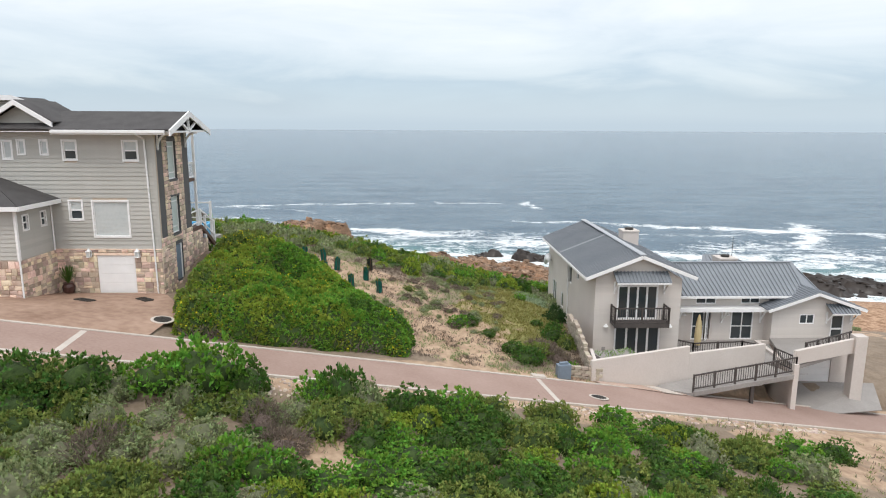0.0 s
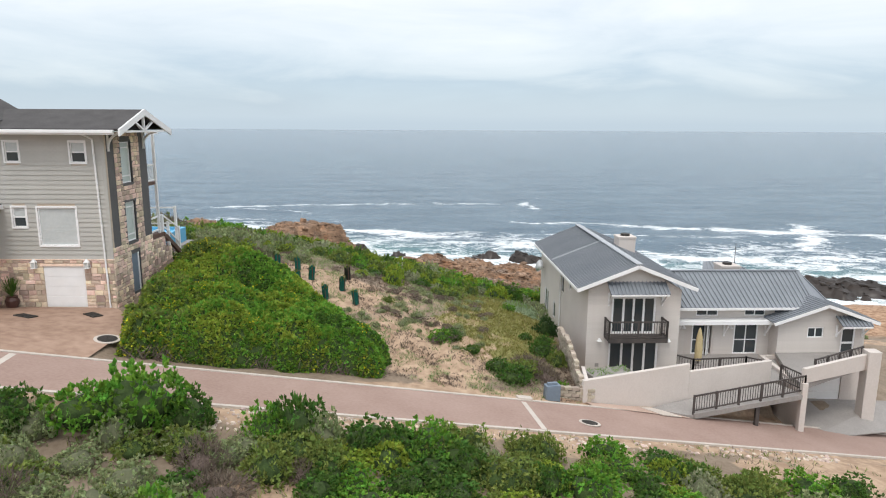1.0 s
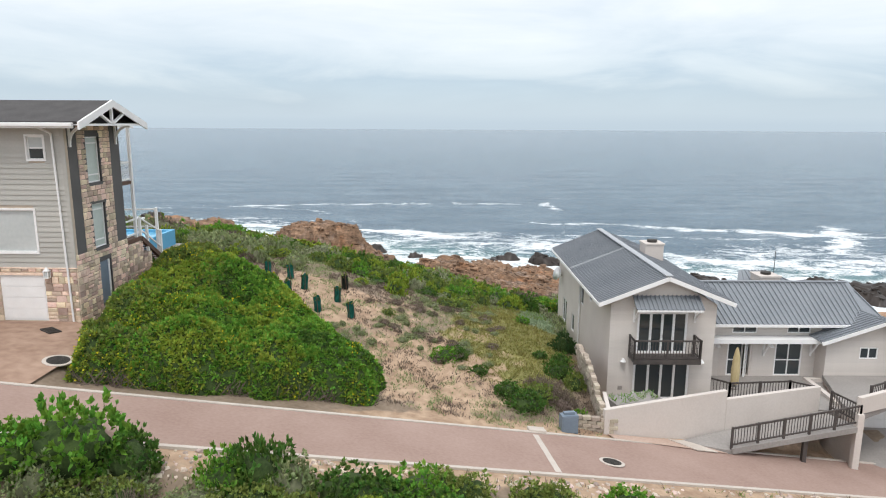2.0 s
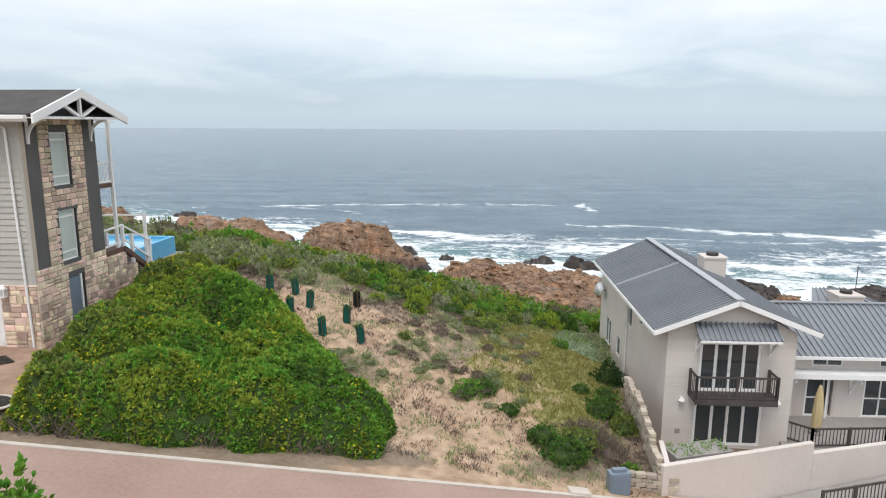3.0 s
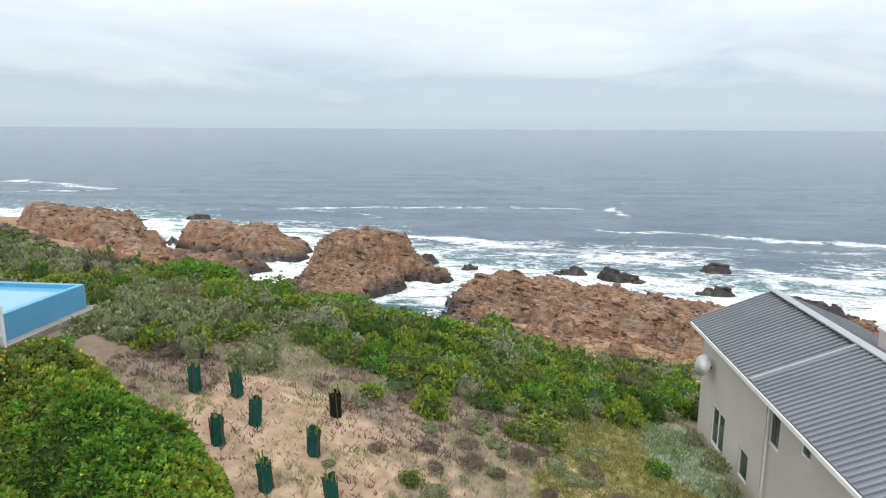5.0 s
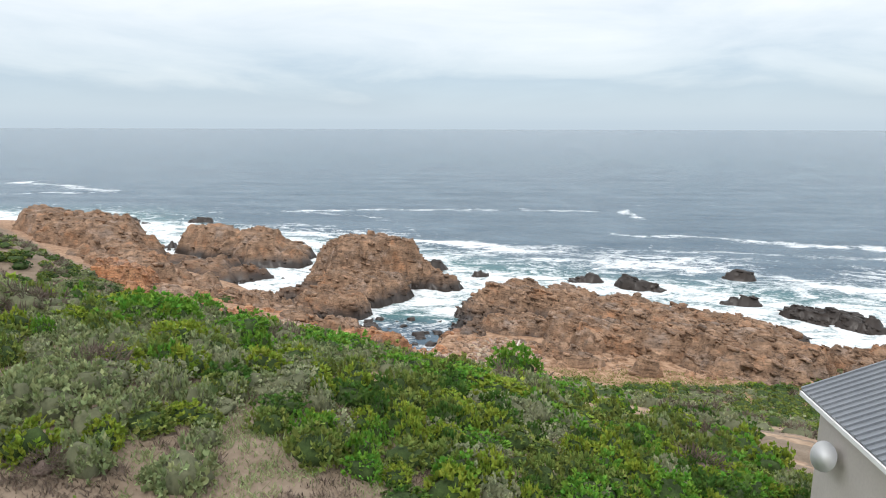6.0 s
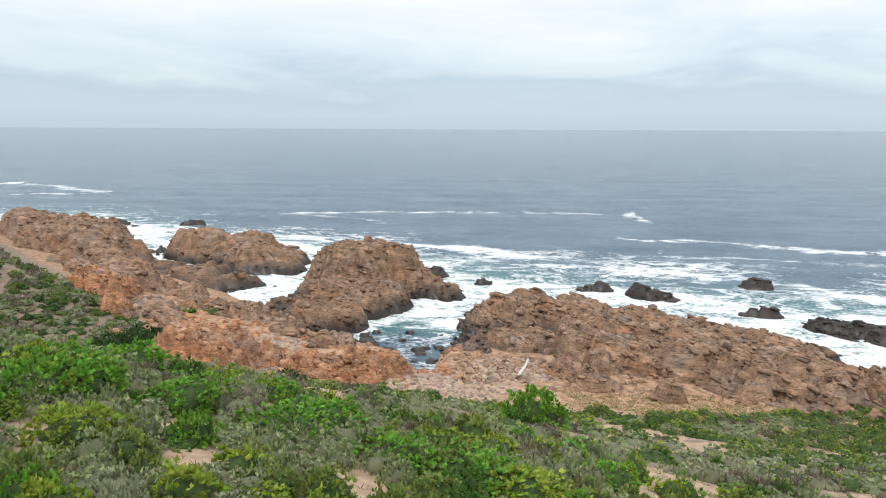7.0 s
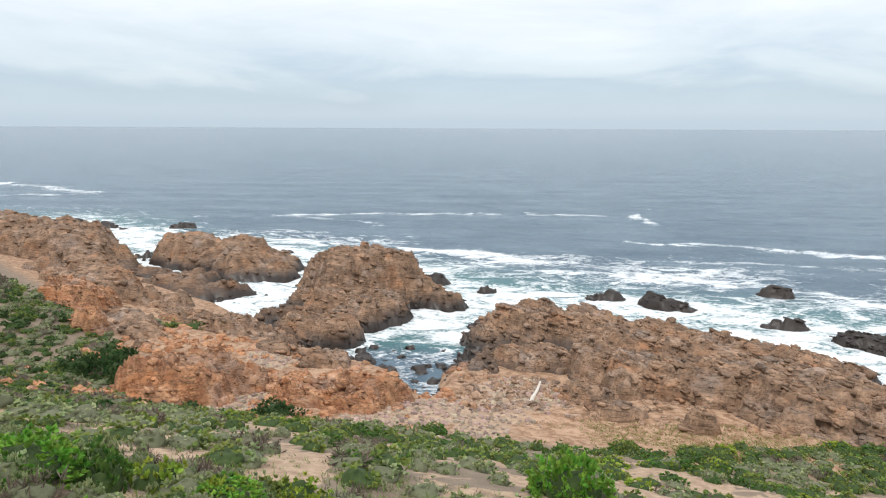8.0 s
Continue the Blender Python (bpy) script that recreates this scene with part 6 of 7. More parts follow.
metal_roof(villa, "roof", (17.08, WV - 0.5, 31.72), (17.08, 6.0, 31.72), (20.8, WV - 0.5, 30.42), (20.8, 6.0, 30.42), 16, label="grey metal roof of the small wing")
fascia(villa, [(13.35, WV - 0.53, 30.32), (17.08, WV - 0.53, 31.62), (20.85, WV - 0.53, 30.32)], 0.22, 0.07)
awning(villa, 18.0, 20.1, WV, 30.75, 0.9, 0.5, 8)

# terrace, walls, ramp and lower garage
terrace = thing("terrace", Matrix.Identity(4), "raised concrete terrace with plastered parapet and pillar", "terrace")
part("slab", prism([(17.6, 44.6, 27.62), (23.3, 43.4, 27.62), (24.6, 43.2, 27.62), (26, 48.6, 27.62), (17.9, 48.2, 27.62)], -0.3, (0, 0, 1)), M_CONCRETE, terrace)
part("slab", prism([(24.6, 41.5, 28.1), (30.9, 45.3, 28.1), (31.4, 48.5, 28.1), (26.02, 48.6, 28.1), (24.62, 43.2, 28.1)], -0.26, (0, 0, 1)), M_CONCRETE, terrace)


def parapet(name, parent, a, b, z0a, z0b, z1a, z1b, t, mat, label=""):
    a, b = Vector((*a, 0)), Vector((*b, 0))
    d = (b - a).normalized()
    n = Vector((-d.y, d.x, 0))
    pts = [a + Vector((0, 0, z0a)), b + Vector((0, 0, z0b)), b + Vector((0, 0, z1b)), a + Vector((0, 0, z1a))]
    bm = prism(pts, t, n)
    bmesh.ops.bevel(bm, geom=bm.edges[:], offset=0.02, segments=1, affect="EDGES")
    return part(name, bm, mat, parent, label)


parapet("parapet", terrace, (24.5, 41.3), (30.6, 45.0), 28.3, 27.8, 29.25, 28.9, 0.25, M_PLASTER)
part("pillar", boxes((30.5, 31.35, 44.7, 45.5, 23.2, 29.15), bevel=0.02), M_PLASTER, terrace)
part("pillar", boxes((24.35, 24.7, 41.15, 41.5, 23.6, 28.35), bevel=0.015), M_PLASTER, terrace)
for span in ((25.0, 28.2, 47.5, 47.75, 24.0, 27.84), (30.6, 31.4, 47.5, 47.75, 24.0, 27.84), (28.2, 30.6, 47.5, 47.75, 26.9, 27.84), (24.7, 25.0, 42, 47.75, 24, 27.84)):
    part("garage_wall", boxes(span), M_PLASTER, terrace)
gd = part("garage_door", boxes((28.2, 30.6, 47.6, 47.68, 24.6, 26.9)), M_WHITE, terrace, "white sectional garage door below the terrace")
for r in range(4):
    part("door_panel", boxes((28.25, 30.55, 47.57, 47.6, 24.66 + r * 0.56, 25.18 + r * 0.56)), M_WHITE, gd)
bm = prism([(24.6, 41.0, 24.66), (32.5, 44.0, 23.9), (34, 47.5, 24.5), (25, 47.5, 24.66)], 0.05, (0, 0, 1))
tagged(part("garage_floor", bm, M_CONCRETE), "smooth grey concrete floor before the lower garage", "driveway", kind="structure")
gw = thing("garden_wall", Matrix.Identity(4), "pale plastered garden wall with stepped top", "wall")
parapet("wall", gw, (10.45, 38.85), (17.4, 41.2), 27.2, 26.2, 29.35, 29.55, 0.25, M_PLASTER)
parapet("wall", gw, (17.4, 41.2), (23.4, 43.25), 26.4, 26.0, 29.05, 29.05, 0.25, M_PLASTER)
parapet("wall", gw, (10.55, 39.1), (10.75, 41.2), 27.0, 27.0, 29.35, 29.35, -0.22, M_PLASTER)
planter = thing("planter_bed", pose(11.6, 41.2, 27.2, 0, 0, 19), "low planter bed behind the garden wall", "planter")
part("bed", boxes((-0.6, 2.2, -0.9, 0.3, 0, 1.85)), M_CONCRETE, planter)
pb = bmesh.new()
for k in range(120):
    a = Vector((prng.uniform(-0.5, 2.1), prng.uniform(-0.8, 0.2), 1.85))
    bar(pb, a, a + Vector((prng.uniform(-.2, .2), prng.uniform(-.2, .2), prng.uniform(.06, .16))), 0.03, 0.01)
part("leaves", pb, L_BRIGHT, planter)
ramp = prism([(14.6, 40.05, 27.16), (17.1, 39.55, 26.95), (24.6, 41.35, 27.6), (23.5, 43.2, 27.62), (17.4, 41.15, 27.3)], -0.28, (0, 0, 1))
tagged(part("ramp", ramp, M_CONCRETE), "sloping concrete ramp up to the terrace", "ramp", kind="structure")
bm = prism([(10.9, 38.35, 28.06), (17.0, 39.45, 26.82), (15.0, 40.25, 27.07), (10.6, 38.85, 28.05)], 0.02, (0, 0, 1))
tagged(part("apron", bm, M_RED_CONC), "reddish paved apron before the garden wall", "paving", kind="structure")
bm = prism([(14.0, 39.85, 27.31), (15.2, 38.95, 27.21), (16.4, 39.25, 26.96), (15.2, 40.2, 27.06)], 0.05, (0, 0, 1))
tagged(part("ramp_sill", bm, M_KERB), "pale concrete sill at the foot of the ramp", "paving", kind="structure")
ramp_rail = thing("balustrade_run", Matrix.Identity(4), "dark timber slatted balustrade along the ramp", "balustrade")
balustrade(ramp_rail, "fence", [(17.2, 39.65, 27.1), (24.55, 41.35, 27.75)], 1.05, "", 1.5)
balustrade(ramp_rail, "fence", [(24.55, 41.35, 27.75), (24.0, 43.2, 27.75)], 1.05, "", 1.5)
bm = bmesh.new()
bar(bm, (17.2, 39.6, 26.92), (24.6, 41.3, 27.5), 0.2, 0.3)
part("edge_beam", bm, M_CONCRETE, ramp_rail)
bm = bmesh.new()
bar(bm, (21.5, 40.75, 25.2), (21.5, 40.75, 27.2), 0.22)
part("prop", bm, M_DARKWOOD, ramp_rail)
t_rail = thing("balustrade_run", Matrix.Identity(4), "dark timber slatted balustrade on the terrace", "balustrade")
balustrade(t_rail, "fence", [(17.75, 45.6, 27.62), (18.9, 44.6, 27.62), (22.6, 45.1, 27.62), (23.6, 44.4, 27.62)], 1.0, "", 1.5)
balustrade(t_rail, "fence", [(26.0, 43.0, 28.1), (30.6, 45.6, 28.1)], 1.15, "", 1.4)
umb = thing("umbrella", PALE @ pose(7.95, 0.9, 27.62), "folded pale yellow sun umbrella standing on the terrace", "umbrella")
bm = bmesh.new()
tube(bm, (0, 0, 0), (0, 0, 2.6), 0.03)
part("pole", bm, M_DARKWOOD, umb)
bm = bmesh.new()
for (r0, z0), (r1, z1) in zip([(0.24, 0.35), (0.26, 1.2), (0.2, 2.0), (0.1, 2.5)], [(0.26, 1.2), (0.2, 2.0), (0.1, 2.5), (0.03, 2.65)]):
    tube(bm, (0, 0, z0), (0, 0, z1), r0, 9, r1)
part("canopy", bm, M_YELLOW, umb)
bm = bmesh.new()
tube(bm, (0, 0, 0), (0, 0, 0.12), 0.3, 12)
part("base", bm, M_CONCRETE, umb)
# retaining wall of blocks beside the house
ret = thing("retaining_wall", Matrix.Identity(4), "stepped dry-stacked retaining wall of tan blocks", "wall")
bmk = boxes((-0.22, 0.22, -0.14, 0.14, 0, 0.19), bevel=0.02)
me_block = bpy.data.meshes.new("block")
bmk.to_mesh(me_block)
bmk.free()
me_block.materials.append(M_BLOCK)
brng = random.Random(8)
for run in range(17):
    y = 39.2 + run * 0.47
    top = 29.3 + 0.14 * run if run < 9 else 30.5 - 0.05 * (run - 9)
    for row in range(int((top - 27.2) / 0.2)):
        child("block", me_block, ret, m=pose(10.62 + brng.uniform(-.04, .04) - row * 0.02, y + (0.23 if row % 2 else 0), 27.2 + row * 0.2, 0, 0, 90 + brng.uniform(-4, 4)))
for run in range(5):
    x = 8.9 + run * 0.46
    for row in range(4):
        child("block", me_block, ret, m=pose(x + (0.2 if row % 2 else 0), 39.0 + run * 0.02, 28.2 + row * 0.2 - run * 0.05, 0, 0, brng.uniform(-4, 4)))
# service cabinet and slab at the lane
cab = thing("utility_cabinet", pose(8.55, 38.3, 28.32, 0, 0, 12), "blue-grey roadside utility cabinet with rounded top", "cabinet")
bm = boxes((-0.42, 0.42, -0.24, 0.24, 0.0, 1.15))
bmesh.ops.bevel(bm, geom=[e for e in bm.edges if all(v.co.z > 1 for v in e.verts)], offset=0.14, segments=4, affect="EDGES")
part("body", bm, M_PLASTIC, cab)
part("door", boxes((-0.36, 0.36, -0.265, -0.24, 0.1, 0.98), bevel=0.008), M_PLASTIC, cab)
part("plinth", boxes((-0.46, 0.46, -0.28, 0.28, -0.35, 0.0)), M_CONCRETE, cab)
slab = thing("concrete_slab", pose(6.85, 37.25, 28.92, -7, 8, 8), "small pale concrete cover slab beside the lane", "slab")
part("slab", boxes((-0.42, 0.42, -0.28, 0.28, -0.2, 0.12), bevel=0.02), M_KERB, slab)
# sapling guards of shade net
def tree_guard(x, y, h, dark=False):
    z = float(land(x, y))
    g = thing("sapling_guard", pose(x, y, z, prng.uniform(-4, 4), prng.uniform(-4, 4), prng.uniform(0, 90)), ("black" if dark else "green") + " shade net guard round a planted sapling", "tree guard", "sapling guards")
    bm = bmesh.new()
    r = 0.2
    ring = []
    for z_ in (0.0, 0.35, 0.7, h):
        ring.append([bm.verts.new(((r + 0.03 * math.sin(3 * a + z_ * 5)) * math.cos(a), (r + 0.03 * math.sin(3 * a + z_ * 5)) * math.sin(a), z_ + (0.06 * math.sin(2 * a) if z_ == h else 0))) for a in np.linspace(0, math.tau, 12, endpoint=False)])
    for a, b in zip(ring, ring[1:]):
        for k in range(12):
            bm.faces.new((a[k], a[(k + 1) % 12], b[(k + 1) % 12], b[k]))
    bmesh.ops.solidify(bm, geom=bm.faces[:], thickness=0.015)
    part("net", bm, M_NET_DARK if dark else M_NET, g)
    for k in range(3):
        bm = bmesh.new()
        a = k * math.tau / 3
        bar(bm, (0.22 * math.cos(a), 0.22 * math.sin(a), -0.2), (0.22 * math.cos(a), 0.22 * math.sin(a), h + 0.01), 0.03)
        part("stake", bm, M_DECKWOOD, g)
    bm = bmesh.new()
    for k in range(14):
        a = prng.uniform(0, math.tau)
        bar(bm, (0, 0, 0.5), (0.25 * math.cos(a), 0.25 * math.sin(a), h + prng.uniform(-0.2, 0.25)), 0.05, 0.008)
    part("sapling", bm, L_OLIVE, g)


for x, y, d in ((-9.6, 48.75, 0), (-8.25, 49.2, 0), (-5.5, 45.0, 0), (-3.55, 45.1, 0), (-4.75, 49.75, 1), (-7.6, 46.4, 0), (-7.0, 47.8, 0), (-4.75, 47.2, 0)):
    tree_guard(x, y, 0.92, bool(d))


# ---- plants ----
grng = np.random.default_rng(21)


def leaf_quads(p, n, length, width, rng_, up=0.25, wild=0.8):
    """Pointed leaves at points p, leaning out along n."""
    d = n + rng_.normal(0, wild, p.shape) + np.array([0, 0, up])
    d /= np.linalg.norm(d, axis=1, keepdims=True)
    s = np.cross(d, rng_.normal(0, 1, p.shape))
    s /= np.linalg.norm(s, axis=1, keepdims=True) + 1e-9
    L = length * rng_.uniform(0.6, 1.25, (len(p), 1))
    W = width * rng_.uniform(0.7, 1.3, (len(p), 1))
    v = np.stack([p, p + d * L * 0.5 + s * W, p + d * L, p + d * L * 0.5 - s * W], 1).reshape(-1, 3)
    return v, np.arange(len(v)).reshape(-1, 4)


def tuft_quads(p, n, length, width, rng_, k=5, up=0.3, lean=0.35, wild=0.75):
    """Shoots at points p along n, each one piece of k pointed leaves that share their foot."""
    ax = n + rng_.normal(0, lean, p.shape) + np.array([0, 0, up])
    ax /= np.linalg.norm(ax, axis=1, keepdims=True)
    d = ax[:, None] + rng_.normal(0, wild, (len(p), k, 3))
    d /= np.linalg.norm(d, axis=2, keepdims=True)
    s = np.cross(d, rng_.normal(0, 1, d.shape))
    s /= np.linalg.norm(s, axis=2, keepdims=True) + 1e-9
    size = rng_.uniform(0.7, 1.25, (len(p), 1, 1))
    L, W = length * size * rng_.uniform(0.75, 1.2, (len(p), k, 1)), width * size
    b = p[:, None]
    leaf = np.stack([b + d * L * 0.5 + s * W, b + d * L, b + d * L * 0.5 - s * W], 2).reshape(len(p), 3 * k, 3)
    v = np.concatenate([b, leaf], 1)
    j = 1 + 3 * np.arange(k)
    f = np.stack([0 * j, j, j + 1, j + 2], 1)[None] + (3 * k + 1) * np.arange(len(p))[:, None, None]
    return v.reshape(-1, 3), f.reshape(-1, 4)


def dome_core(nu, nv, lump, low):
    """Quads of a lumpy dome."""
    a = np.linspace(0, math.tau, nu, endpoint=False)
    e = np.linspace(low, math.pi / 2 * 0.985, nv)
    A, E_ = np.meshgrid(a, e)
    d = np.stack([np.cos(A) * np.cos(E_), np.sin(A) * np.cos(E_), np.sin(E_)], -1).reshape(-1, 3)
    v = d * lump(d)[:, None]
    f = []
    for j in range(nv - 1):
        for i in range(nu):
            f.append((j * nu + i, j * nu + (i + 1) % nu, (j + 1) * nu + (i + 1) % nu, (j + 1) * nu + i))
    return v, np.array(f)


def shrub_shape(leaves, length, width, flat, seed, wild=0.8, fill=0.84, rag=0.3):
    """Arrays of a shrub of radius 1: leaf verts, leaf quads, core verts, core quads."""
    r_ = np.random.default_rng(seed)
    bumps = r_.normal(0, 1, (9, 3))
    bumps[:, 2] = np.abs(bumps[:, 2])
    bumps /= np.linalg.norm(bumps, axis=1, keepdims=True)
    size = r_.uniform(0.15, rag + 0.2, 9)

    def lump(d):
        k = np.zeros(len(d)) + 0.72
        for b, s in zip(bumps, size):
            k = np.maximum(k, 0.72 + s * np.exp(-(1 - d @ b) / 0.10))
        return k
    shoots = leaves if width < 0.02 else leaves // 5
    d = r_.normal(0, 1, (shoots * 2, 3))
    d /= np.linalg.norm(d, axis=1, keepdims=True)
    d = d[d[:, 2] > -0.25][:shoots]
    rad = lump(d) * r_.uniform(0.74, 1.03, len(d))
    p = d * rad[:, None] * np.array([1, 1, flat])
    if shoots == leaves:
        v, f = leaf_quads(p, d, length, width, r_, wild=wild)
    else:
        v, f = tuft_quads(p, d, length * 1.05, width * 0.95, r_, 5, wild=0.75 * wild)
    cv, cf = dome_core(12, 6, lambda q: lump(q) * fill, -0.35)
    return v, f, cv * np.array([1, 1, flat]), cf


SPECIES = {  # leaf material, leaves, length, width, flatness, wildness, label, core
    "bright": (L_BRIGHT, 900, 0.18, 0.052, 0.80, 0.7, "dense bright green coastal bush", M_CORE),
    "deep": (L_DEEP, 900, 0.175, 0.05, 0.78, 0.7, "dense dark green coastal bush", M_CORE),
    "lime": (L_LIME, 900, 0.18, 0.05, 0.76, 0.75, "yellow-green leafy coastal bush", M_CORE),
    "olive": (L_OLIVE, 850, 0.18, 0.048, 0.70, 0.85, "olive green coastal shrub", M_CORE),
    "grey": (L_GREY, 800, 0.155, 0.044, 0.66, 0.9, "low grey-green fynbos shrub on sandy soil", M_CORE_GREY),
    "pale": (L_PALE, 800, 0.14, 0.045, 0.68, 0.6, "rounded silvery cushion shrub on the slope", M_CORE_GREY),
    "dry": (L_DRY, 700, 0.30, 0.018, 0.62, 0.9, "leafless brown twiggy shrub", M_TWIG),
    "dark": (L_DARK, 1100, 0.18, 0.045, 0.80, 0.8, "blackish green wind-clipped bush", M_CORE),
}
SHAPES, MIDDLE, MESHES, NEAR = {}, {}, {}, {}
for k, (nm, sp) in enumerate(SPECIES.items()):
    for var in range(3):
        lv, lf, cv, cf = shrub_shape(int(sp[1] * 0.75), sp[2], sp[3] * 1.1, sp[4], 100 + 10 * k + var, sp[5], 0.72 if nm != "dry" else 0.5)
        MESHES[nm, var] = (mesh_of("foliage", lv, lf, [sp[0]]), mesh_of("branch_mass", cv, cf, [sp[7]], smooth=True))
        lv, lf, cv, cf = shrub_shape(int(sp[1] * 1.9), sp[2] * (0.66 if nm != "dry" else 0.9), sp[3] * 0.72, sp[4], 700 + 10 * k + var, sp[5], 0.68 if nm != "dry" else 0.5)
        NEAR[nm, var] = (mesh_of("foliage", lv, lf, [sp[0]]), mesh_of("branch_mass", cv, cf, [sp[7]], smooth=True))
        far = shrub_shape(170, sp[2] * 1.3, sp[3] * 2.0, sp[4], 300 + 10 * k + var, sp[5], 0.78)
        SHAPES[nm, var] = far
        MIDDLE[nm, var] = shrub_shape(330, sp[2] * 1.1, sp[3] * 1.5, sp[4], 500 + 10 * k + var, sp[5], 0.76)
COUNT = {}
NAMES = {"bright": "green_bush", "deep": "dark_bush", "lime": "leafy_bush", "olive": "olive_shrub", "grey": "fynbos_shrub", "pale": "cushion_shrub", "dry": "twiggy_shrub", "dark": "clipped_bush"}


def shrub(kind, x, y, r, h=None, z=None, label=""):
    """One bush standing on the ground; h is its height."""
    COUNT[kind] = COUNT.get(kind, 0) + 1
    var = int(grng.integers(3))
    g = float(land(x, y)) if z is None else z
    h = h or r * SPECIES[kind][4]
    ob = thing(NAMES[kind], pose(x, y, g + 0.02, 0, 0, float(grng.uniform(0, 360))) @ Matrix.Diagonal((r, r * float(grng.uniform(0.85, 1.1)), h / SPECIES[kind][4], 1)), label or SPECIES[kind][6], "bush", "coastal shrubs, " + SPECIES[kind][6])
    for me_, nm in zip((NEAR if y < 51 or r > 1.6 else MESHES)[kind, var], ("foliage", "branch_mass")):
        child(nm, me_, ob)


def road_gap(x, y):
    return y - (ROAD_A + ROAD_B * x)


# bushes on the near side of the lane
for args in (("bright", -9.2, 26.4, 2.0, 1.9), ("bright", -10.8, 25.6, 1.6, 1.4), ("deep", -7.4, 26.6, 1.3, 1.3), ("deep", -3.4, 27.2, 1.35, 1.7), ("bright", -4.4, 26.8, 1.0, 1.3), ("bright", -6.3, 20.6, 1.15, 1.35),
             ("deep", -13.2, 24.6, 1.7, 1.3), ("deep", -15.6, 23.9, 1.6, 1.3), ("bright", 1.9, 27.6, 1.5, 1.3), ("deep", 3.2, 26.8, 1.4, 1.2), ("deep", 0.4, 27.3, 1.3, 1.0), ("bright", 9.6, 30.0, 1.25, 0.95),
             ("deep", 12.3, 30.2, 1.2, 0.8), ("olive", 13.5, 29.4, 1.3, 0.8), ("bright", 18.6, 29.6, 1.5, 0.9), ("deep", 20.8, 30.2, 1.3, 0.8), ("dry", -4.9, 22.6, 1.2, 0.9), ("dry", -10.9, 20.6, 1.3, 1.0), ("dry", -6.0, 24.2, 1.1, 0.9),
             ("olive", -1.9, 25.4, 1.3, 1.0), ("dry", -2.6, 24.6, 0.8, 0.6)):
    shrub(*args)
for j in range(13):
    for i in range(32):
        x, y = -27 + i * 1.55 + float(grng.uniform(-.6, .6)), 11.5 + j * 1.45 + float(grng.uniform(-.55, .55))
        if y < 17.0 or road_gap(x, y) > -4.0 or bare_sand(np.array([x]), np.array([y]))[0] > 0.35 or (x > 15 and grng.random() < 0.5):
            continue
        k = float(fbm(np.array([x / 4.5]), np.array([y / 4.5]), 201)[0]) + float(grng.normal(0, 0.07))
        kind = "grey" if k < 0.33 else "olive" if k < 0.46 else "deep" if k < 0.54 else "lime" if k < 0.585 else "bright" if k < 0.64 else "dry" if k < 0.66 else "pale" if k < 0.69 else "deep"
        shrub(kind, x, y, float(grng.uniform(0.95, 1.5)), float(grng.uniform(0.55, 1.15)))

# the thicket beside the grey house: one mass of bush with many crowns
THICKET = [(-12.9, 32.2), (-7, 34.2), (-1.0, 36.6), (-0.8, 39.2), (-3.0, 42.9), (-6.6, 44.6), (-8.9, 46.9), (-12.6, 48.4), (-15.0, 46.2), (-15.1, 40)]


def inside_depth(x, y, poly):
    """Distance inside a convex-ish outline, negative outside."""
    d = np.full(x.shape, 1e9)
    n = len(poly)
    for k in range(n):
        (x0, y0), (x1, y1) = poly[k], poly[(k + 1) % n]
        L_ = math.hypot(x1 - x0, y1 - y0)
        d = np.minimum(d, ((x - x0) * -(y1 - y0) + (y - y0) * (x1 - x0)) / L_)
    return d


cell = 0.16
tx, ty = np.meshgrid(np.arange(-17, 0.6, cell), np.arange(31.5, 50, cell))
depth = inside_depth(tx, ty, THICKET) + (fbm(tx / 1.4, ty / 1.4, 211) - 0.5) * 1.3
crown, clump = np.zeros(tx.shape), np.zeros(tx.shape)
for _ in range(46):
    cx, cy, cr = float(grng.uniform(-16, 0)), float(grng.uniform(32, 49)), float(grng.uniform(1.4, 2.4))
    crown = np.maximum(crown, np.sqrt(np.clip(1 - ((tx - cx) ** 2 + (ty - cy) ** 2) / cr ** 2, 0, 1)) * float(grng.uniform(0.6, 1.0)))
for _ in range(900):
    cx, cy, cr = float(grng.uniform(-16, 0)), float(grng.uniform(32, 49)), float(grng.uniform(0.32, 0.75))
    clump = np.maximum(clump, np.sqrt(np.clip(1 - ((tx - cx) ** 2 + (ty - cy) ** 2) / cr ** 2, 0, 1)) * float(grng.uniform(0.4, 1.0)))
tall = 1.75 + 0.45 * sstep(-2, -9, tx)
prof = np.clip(depth / 1.9, 0, 1)
prof = np.sqrt(1 - (1 - prof) ** 2)
top = land(tx, ty) + prof * (tall * (0.50 + 0.62 * crown) + 0.62 * clump + 0.3 * (fbm(tx / 0.5, ty / 0.5, 217, 3) - 0.5)) * (1 - 0.30 * sstep(38, 46, ty) * sstep(-11, -4, tx))
top = np.where(depth < 0, land(tx, ty) - 0.3, top)
tv = np.stack([tx, ty, top], -1).reshape(-1, 3)
tf = grid_faces(tx.shape[1], tx.shape[0])
tf = tf[(depth.reshape(-1)[tf] > -0.1).any(1)]


